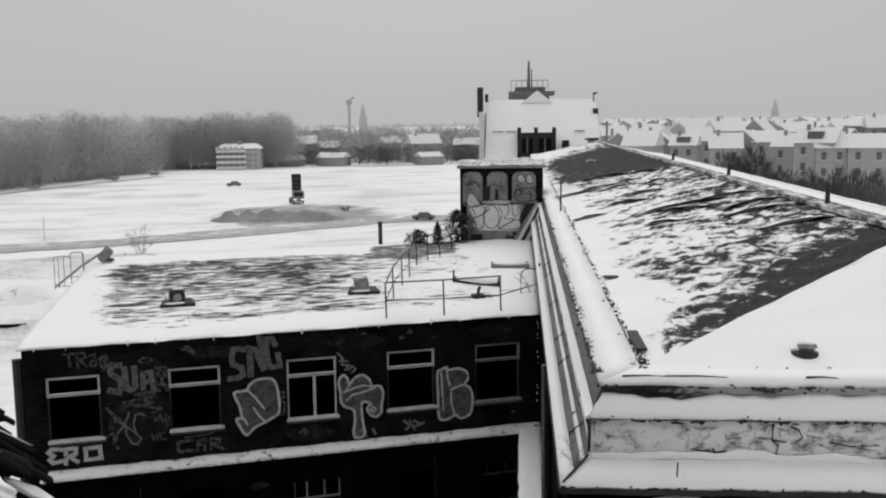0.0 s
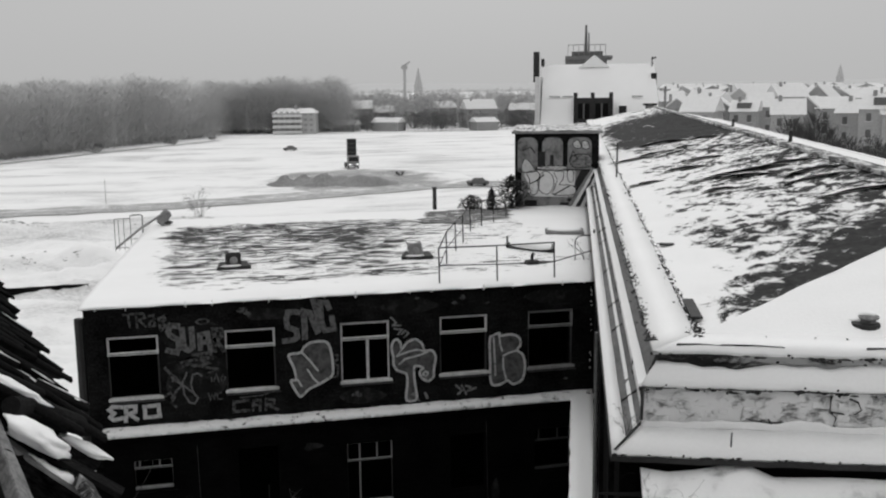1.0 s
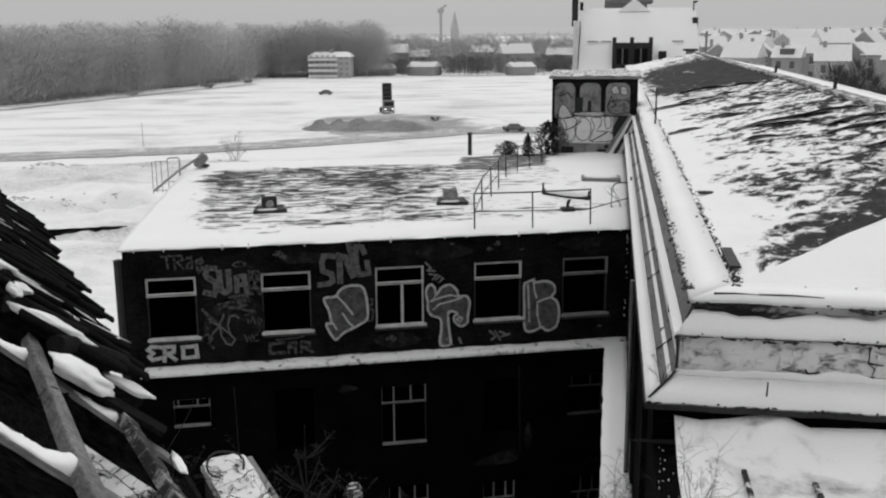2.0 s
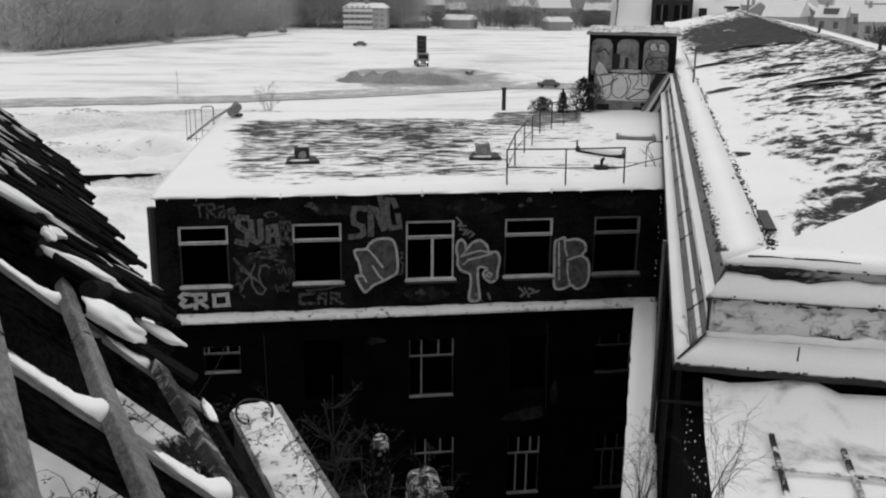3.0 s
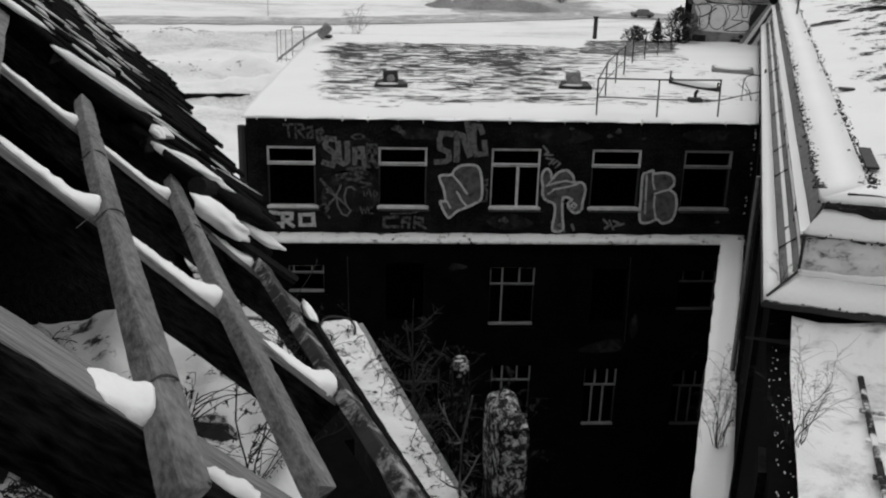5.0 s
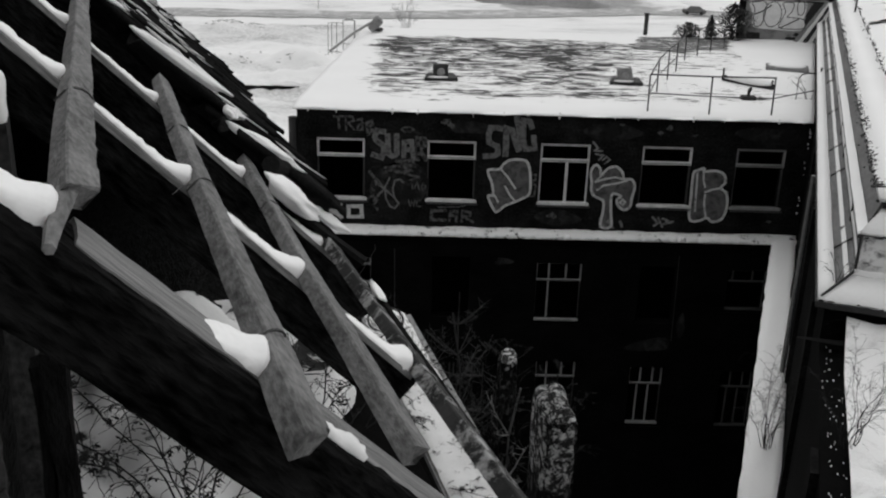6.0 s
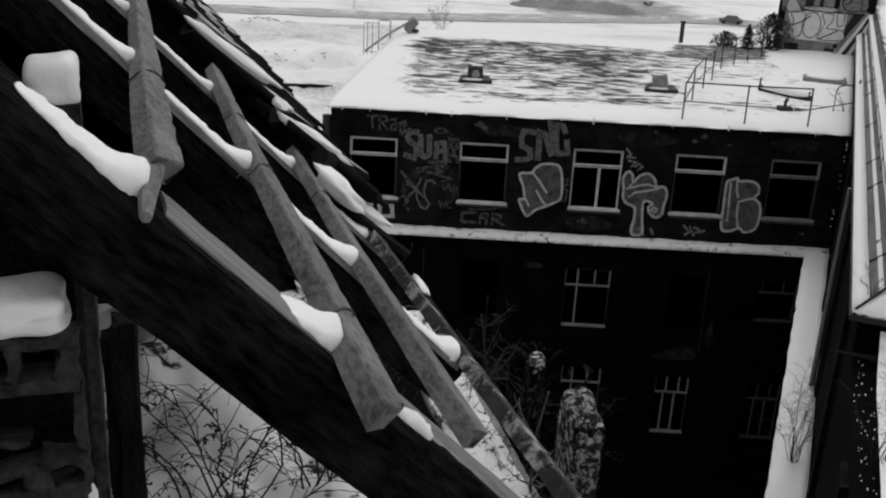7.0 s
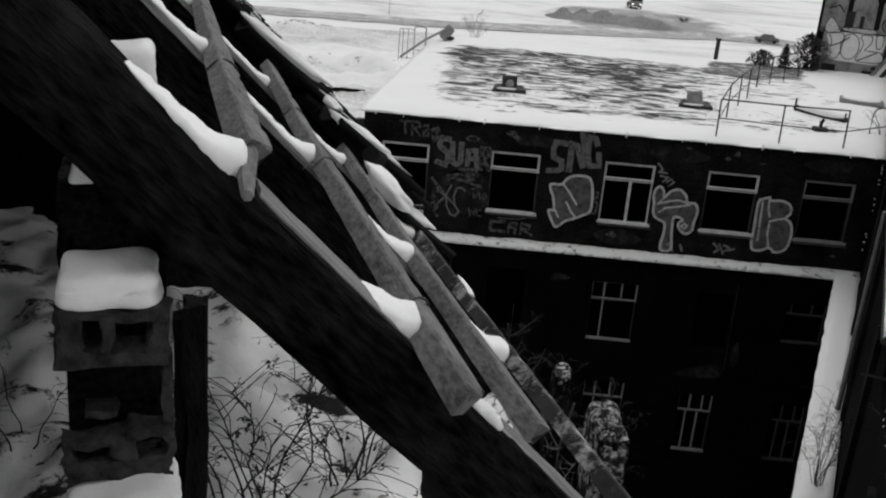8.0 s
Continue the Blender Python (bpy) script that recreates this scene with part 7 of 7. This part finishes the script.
hz = random.Random(91)
far_wood = [(80 + 900 * hz.random() - 300, 620 + 700 * hz.random()) for k in range(420)]
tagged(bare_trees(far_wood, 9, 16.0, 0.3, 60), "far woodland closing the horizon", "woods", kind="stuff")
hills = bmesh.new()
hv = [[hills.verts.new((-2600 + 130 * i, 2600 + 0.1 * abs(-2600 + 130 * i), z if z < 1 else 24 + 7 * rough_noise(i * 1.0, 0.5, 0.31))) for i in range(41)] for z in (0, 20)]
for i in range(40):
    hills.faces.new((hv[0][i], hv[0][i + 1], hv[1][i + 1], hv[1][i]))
tagged(part("backdrop", hills, HAZE), "low grey line of distant hills, its glow standing in for haze", "backdrop", kind="structure")

block = thing("apartment_block", "pale four-storey block with balcony bands and snowy roof", "building", pose(28.6, 376, 0, 0, 0, -12))
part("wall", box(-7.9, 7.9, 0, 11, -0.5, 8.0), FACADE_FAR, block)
hip = bmesh.new()
bmesh.ops.convex_hull(hip, input=[hip.verts.new(p) for p in ((-8.6, -0.7, 8.0), (8.6, -0.7, 8.0), (8.6, 11.7, 8.0), (-8.6, 11.7, 8.0), (-6.3, 5.5, 9.8), (6.3, 5.5, 9.8))])
part("roof", hip, SNOW, block)
part("stair_head", box(-0.5, 0.8, 4, 6, 9.0, 10.9), FACADE_GREY, block)
for k in range(4):
    part("balcony", box(-8.2, 2.9, -1.2, 0, 0.3 + 2.1 * k, 1.3 + 2.1 * k), PALE_RENDER, block)
    for j in range(5):
        part("window", box(-7.6 + 2.1 * j, -6.3 + 2.1 * j, -0.06, 0.0, 1.4 + 2.1 * k, 2.3 + 2.1 * k), FACADE_GREY, block)
    for j in range(2):
        part("window", box(3.6 + 2.2 * j, 4.8 + 2.2 * j, -0.06, 0.0, 1.1 + 2.0 * k, 2.0 + 2.0 * k), FACADE_GREY, block)


def town_house(m, w, dep, eave, ridge, label, windows=True, gable=False, material=None, dormer=False):
    """A tall narrow house under a snowy saddle roof; front faces local -y."""
    material = material or FACADE_FAR
    t = thing("town_house", label, "house", m, "houses of the town")
    part("wall", box(-w / 2, w / 2, 0, dep, -0.5, eave), material, t)
    bm = bmesh.new()
    o = 0.35
    if gable:
        pts = ((-w / 2 - o, -o, eave), (w / 2 + o, -o, eave), (0, -o, ridge), (-w / 2 - o, dep + o, eave), (w / 2 + o, dep + o, eave), (0, dep + o, ridge))
    else:
        pts = ((-w / 2 - o, -o, eave), (-w / 2 - o, dep + o, eave), (-w / 2 - o, dep / 2, ridge), (w / 2 + o, -o, eave), (w / 2 + o, dep + o, eave), (w / 2 + o, dep / 2, ridge))
    bmesh.ops.convex_hull(bm, input=[bm.verts.new(p) for p in pts])
    part("roof", bm, SNOW_OLD, t)
    if gable:
        g = bmesh.new()
        g.faces.new([g.verts.new(p) for p in ((-w / 2, -o - 0.05, eave), (w / 2, -o - 0.05, eave), (0, -o - 0.05, ridge - 0.3))])
        part("gable", g, material, t)
    if rt.random() < 0.6:
        part("chimney", box(-w * 0.3, -w * 0.3 + 0.6, dep * 0.4, dep * 0.4 + 0.7, ridge - 1.2, ridge + 0.6), FACADE_GREY, t)
    if dormer:
        part("dormer", box(-1.3, 1.3, dep * 0.1, dep * 0.4, eave + 0.2, eave + (ridge - eave) * 0.75), FAR_DARK, t)
    if windows:
        for fl in range(int((eave - 4) // 2.9)):
            z1 = eave - 0.7 - 2.9 * fl
            for j in range(max(2, int(w // 2.6))):
                x = -w / 2 + (j + 0.5) * w / max(2, int(w // 2.6))
                wd = part("window", box(x - 0.45, x + 0.4, -0.06, 0.02, z1 - 1.4, z1), FAR_DARK, t)
                part("sill", box(x - 0.6, x + 0.6, -0.14, -0.06, z1 - 1.5, z1 - 1.4), SNOW_OLD, wd)
    return t


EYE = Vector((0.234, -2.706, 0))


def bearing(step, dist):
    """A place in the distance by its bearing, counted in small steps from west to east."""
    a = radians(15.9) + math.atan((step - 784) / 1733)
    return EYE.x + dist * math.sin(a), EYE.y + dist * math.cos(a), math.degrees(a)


rt = random.Random(77)
FRONT = ["pale town house with a snowy saddle roof", "grey gabled town house under snow", "pale town house with a dark dormer"]
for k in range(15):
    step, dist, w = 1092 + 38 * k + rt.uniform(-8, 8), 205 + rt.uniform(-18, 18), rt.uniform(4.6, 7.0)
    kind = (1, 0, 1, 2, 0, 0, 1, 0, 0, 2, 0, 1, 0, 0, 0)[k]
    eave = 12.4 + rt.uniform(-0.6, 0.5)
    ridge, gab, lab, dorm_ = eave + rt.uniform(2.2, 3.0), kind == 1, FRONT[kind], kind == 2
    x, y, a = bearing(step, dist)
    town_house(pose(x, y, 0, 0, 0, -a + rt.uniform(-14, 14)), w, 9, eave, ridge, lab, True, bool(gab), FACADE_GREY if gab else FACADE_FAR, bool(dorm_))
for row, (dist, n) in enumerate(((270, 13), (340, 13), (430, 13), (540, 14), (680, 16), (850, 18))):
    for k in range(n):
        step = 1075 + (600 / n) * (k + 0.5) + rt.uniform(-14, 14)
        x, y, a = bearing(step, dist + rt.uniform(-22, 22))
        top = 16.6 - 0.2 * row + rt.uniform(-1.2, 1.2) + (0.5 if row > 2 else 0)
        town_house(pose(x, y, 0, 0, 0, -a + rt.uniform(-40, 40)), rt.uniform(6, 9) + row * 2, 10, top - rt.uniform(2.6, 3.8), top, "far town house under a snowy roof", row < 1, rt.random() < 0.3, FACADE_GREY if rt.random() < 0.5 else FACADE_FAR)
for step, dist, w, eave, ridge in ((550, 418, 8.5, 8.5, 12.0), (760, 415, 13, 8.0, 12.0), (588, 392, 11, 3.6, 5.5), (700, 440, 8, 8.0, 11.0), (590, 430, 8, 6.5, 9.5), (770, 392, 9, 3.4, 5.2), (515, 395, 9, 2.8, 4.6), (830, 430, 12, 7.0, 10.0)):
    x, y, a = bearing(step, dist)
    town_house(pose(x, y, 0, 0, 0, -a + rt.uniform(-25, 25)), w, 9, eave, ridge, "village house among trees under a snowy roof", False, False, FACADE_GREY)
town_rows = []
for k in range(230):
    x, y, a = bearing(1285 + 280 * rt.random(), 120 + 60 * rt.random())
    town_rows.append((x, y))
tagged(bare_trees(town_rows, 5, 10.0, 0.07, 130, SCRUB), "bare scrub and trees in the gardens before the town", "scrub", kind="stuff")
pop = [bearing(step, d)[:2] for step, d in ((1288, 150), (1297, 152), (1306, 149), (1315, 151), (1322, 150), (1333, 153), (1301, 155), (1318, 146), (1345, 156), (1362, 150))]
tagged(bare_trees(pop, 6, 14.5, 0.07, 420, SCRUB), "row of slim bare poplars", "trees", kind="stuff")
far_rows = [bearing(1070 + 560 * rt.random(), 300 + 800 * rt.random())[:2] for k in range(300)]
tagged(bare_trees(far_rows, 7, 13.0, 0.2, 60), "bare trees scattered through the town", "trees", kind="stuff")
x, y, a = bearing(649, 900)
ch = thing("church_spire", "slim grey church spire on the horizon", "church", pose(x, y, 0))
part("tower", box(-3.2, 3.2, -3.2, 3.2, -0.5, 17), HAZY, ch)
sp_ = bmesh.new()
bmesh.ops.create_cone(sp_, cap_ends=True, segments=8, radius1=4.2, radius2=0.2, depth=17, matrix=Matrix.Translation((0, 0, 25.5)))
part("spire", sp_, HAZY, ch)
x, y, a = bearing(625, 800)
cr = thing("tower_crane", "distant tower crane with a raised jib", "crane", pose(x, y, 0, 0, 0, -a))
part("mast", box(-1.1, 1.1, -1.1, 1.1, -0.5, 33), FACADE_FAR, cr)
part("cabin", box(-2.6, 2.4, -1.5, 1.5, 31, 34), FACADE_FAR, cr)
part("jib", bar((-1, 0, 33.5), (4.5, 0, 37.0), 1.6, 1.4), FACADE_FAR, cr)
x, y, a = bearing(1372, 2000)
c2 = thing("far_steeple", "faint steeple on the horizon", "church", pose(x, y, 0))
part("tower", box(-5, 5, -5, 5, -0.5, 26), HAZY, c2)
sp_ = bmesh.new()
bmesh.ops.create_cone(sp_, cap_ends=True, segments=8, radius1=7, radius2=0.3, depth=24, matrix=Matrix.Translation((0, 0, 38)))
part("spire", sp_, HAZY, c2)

# ---- tiles of the near roof, last ----
TM = mesh_of(pantile(), "roof_tile", TILE, True)
tr_ = random.Random(31)
count = 0
verts_, faces_, snow_bits = [], [], []
for r in range(14):
    for c in range(38):
        h, d = 0.7 + 0.262 * c + tr_.uniform(-0.01, 0.01), -1.12 + 0.335 * r
        if not tiled(h, d + 0.15) or tr_.random() < 0.05:
            continue
        ragged = d + 0.5 > lower_edge(h)
        m = tile_pose(h, d + (tr_.uniform(-0.05, 0.05) if ragged else 0), 0.045 + (tr_.uniform(0, 0.03) if ragged else 0.006 * tr_.random()), tr_.uniform(-3, 3) * (4 if ragged else 1), tr_.uniform(-3, 5))
        if count < 300:
            ob = new("roof_tile", TM)
            ob.parent = roof_near
            ob.matrix_basis = m
            count += 1
        else:
            i0 = len(verts_)
            verts_.extend([tuple(m @ v.co) for v in TM.vertices])
            faces_.extend([tuple(i0 + i for i in p.vertices) for p in TM.polygons])
        depth_in = lower_edge(h) - d
        share = max(0.0, min(0.85, 0.15 + 0.9 * (depth_in - 0.45) + 0.8 * rough_noise(h, d * 0.6, 0.9, 3.0)))
        for f in (0.02, 0.2, 0.4, 0.62, 0.82):
            if tr_.random() < 0.55 * share:
                f += tr_.uniform(-0.06, 0.06)
                y_ = tr_.uniform(-0.06, 0.1)
                q = m @ pose((f - 0.5) * 0.29, y_, 0.028 * math.sin(2 * math.pi * (f * 0.95 + 0.1)) + 0.015 + 0.07 * y_ + 0.008, 4)
                snow_bits.append((q, 0.0025 + 0.0055 * tr_.random() ** 2, 0.03 + 0.14 * tr_.random()))
        if tr_.random() < 0.08:
            q = m @ pose(tr_.uniform(-0.1, 0.1), 0.16, 0.04)
            snow_bits.append((q, 0.012 + 0.02 * tr_.random(), 0.02 + 0.03 * tr_.random()))
me_ = bpy.data.meshes.new("far_tiles")
me_.from_pydata(verts_, [], faces_)
me_.materials.append(TILE)
ft = new("far_tiles", me_)
ft.parent = roof_near
tagged(ft, kind="stuff")

sb = bmesh.new()
for k, (q, w_, l_) in enumerate(snow_bits):
    lump = bmesh.new()
    blob(w_, l_, 0.004 + 0.002 * (k % 3), k, 0.5, (0, 0, 0), 1, lump)
    bmesh.ops.transform(lump, matrix=q, verts=lump.verts)
    tmp = bpy.data.meshes.new("lump")
    lump.to_mesh(tmp)
    lump.free()
    sb.from_mesh(tmp)
    bpy.data.meshes.remove(tmp)
ts = part("snow_scraps", sb, SNOW_OLD, roof_near, "scraps of snow between the tiles", smooth=True)
tagged(ts, kind="stuff")
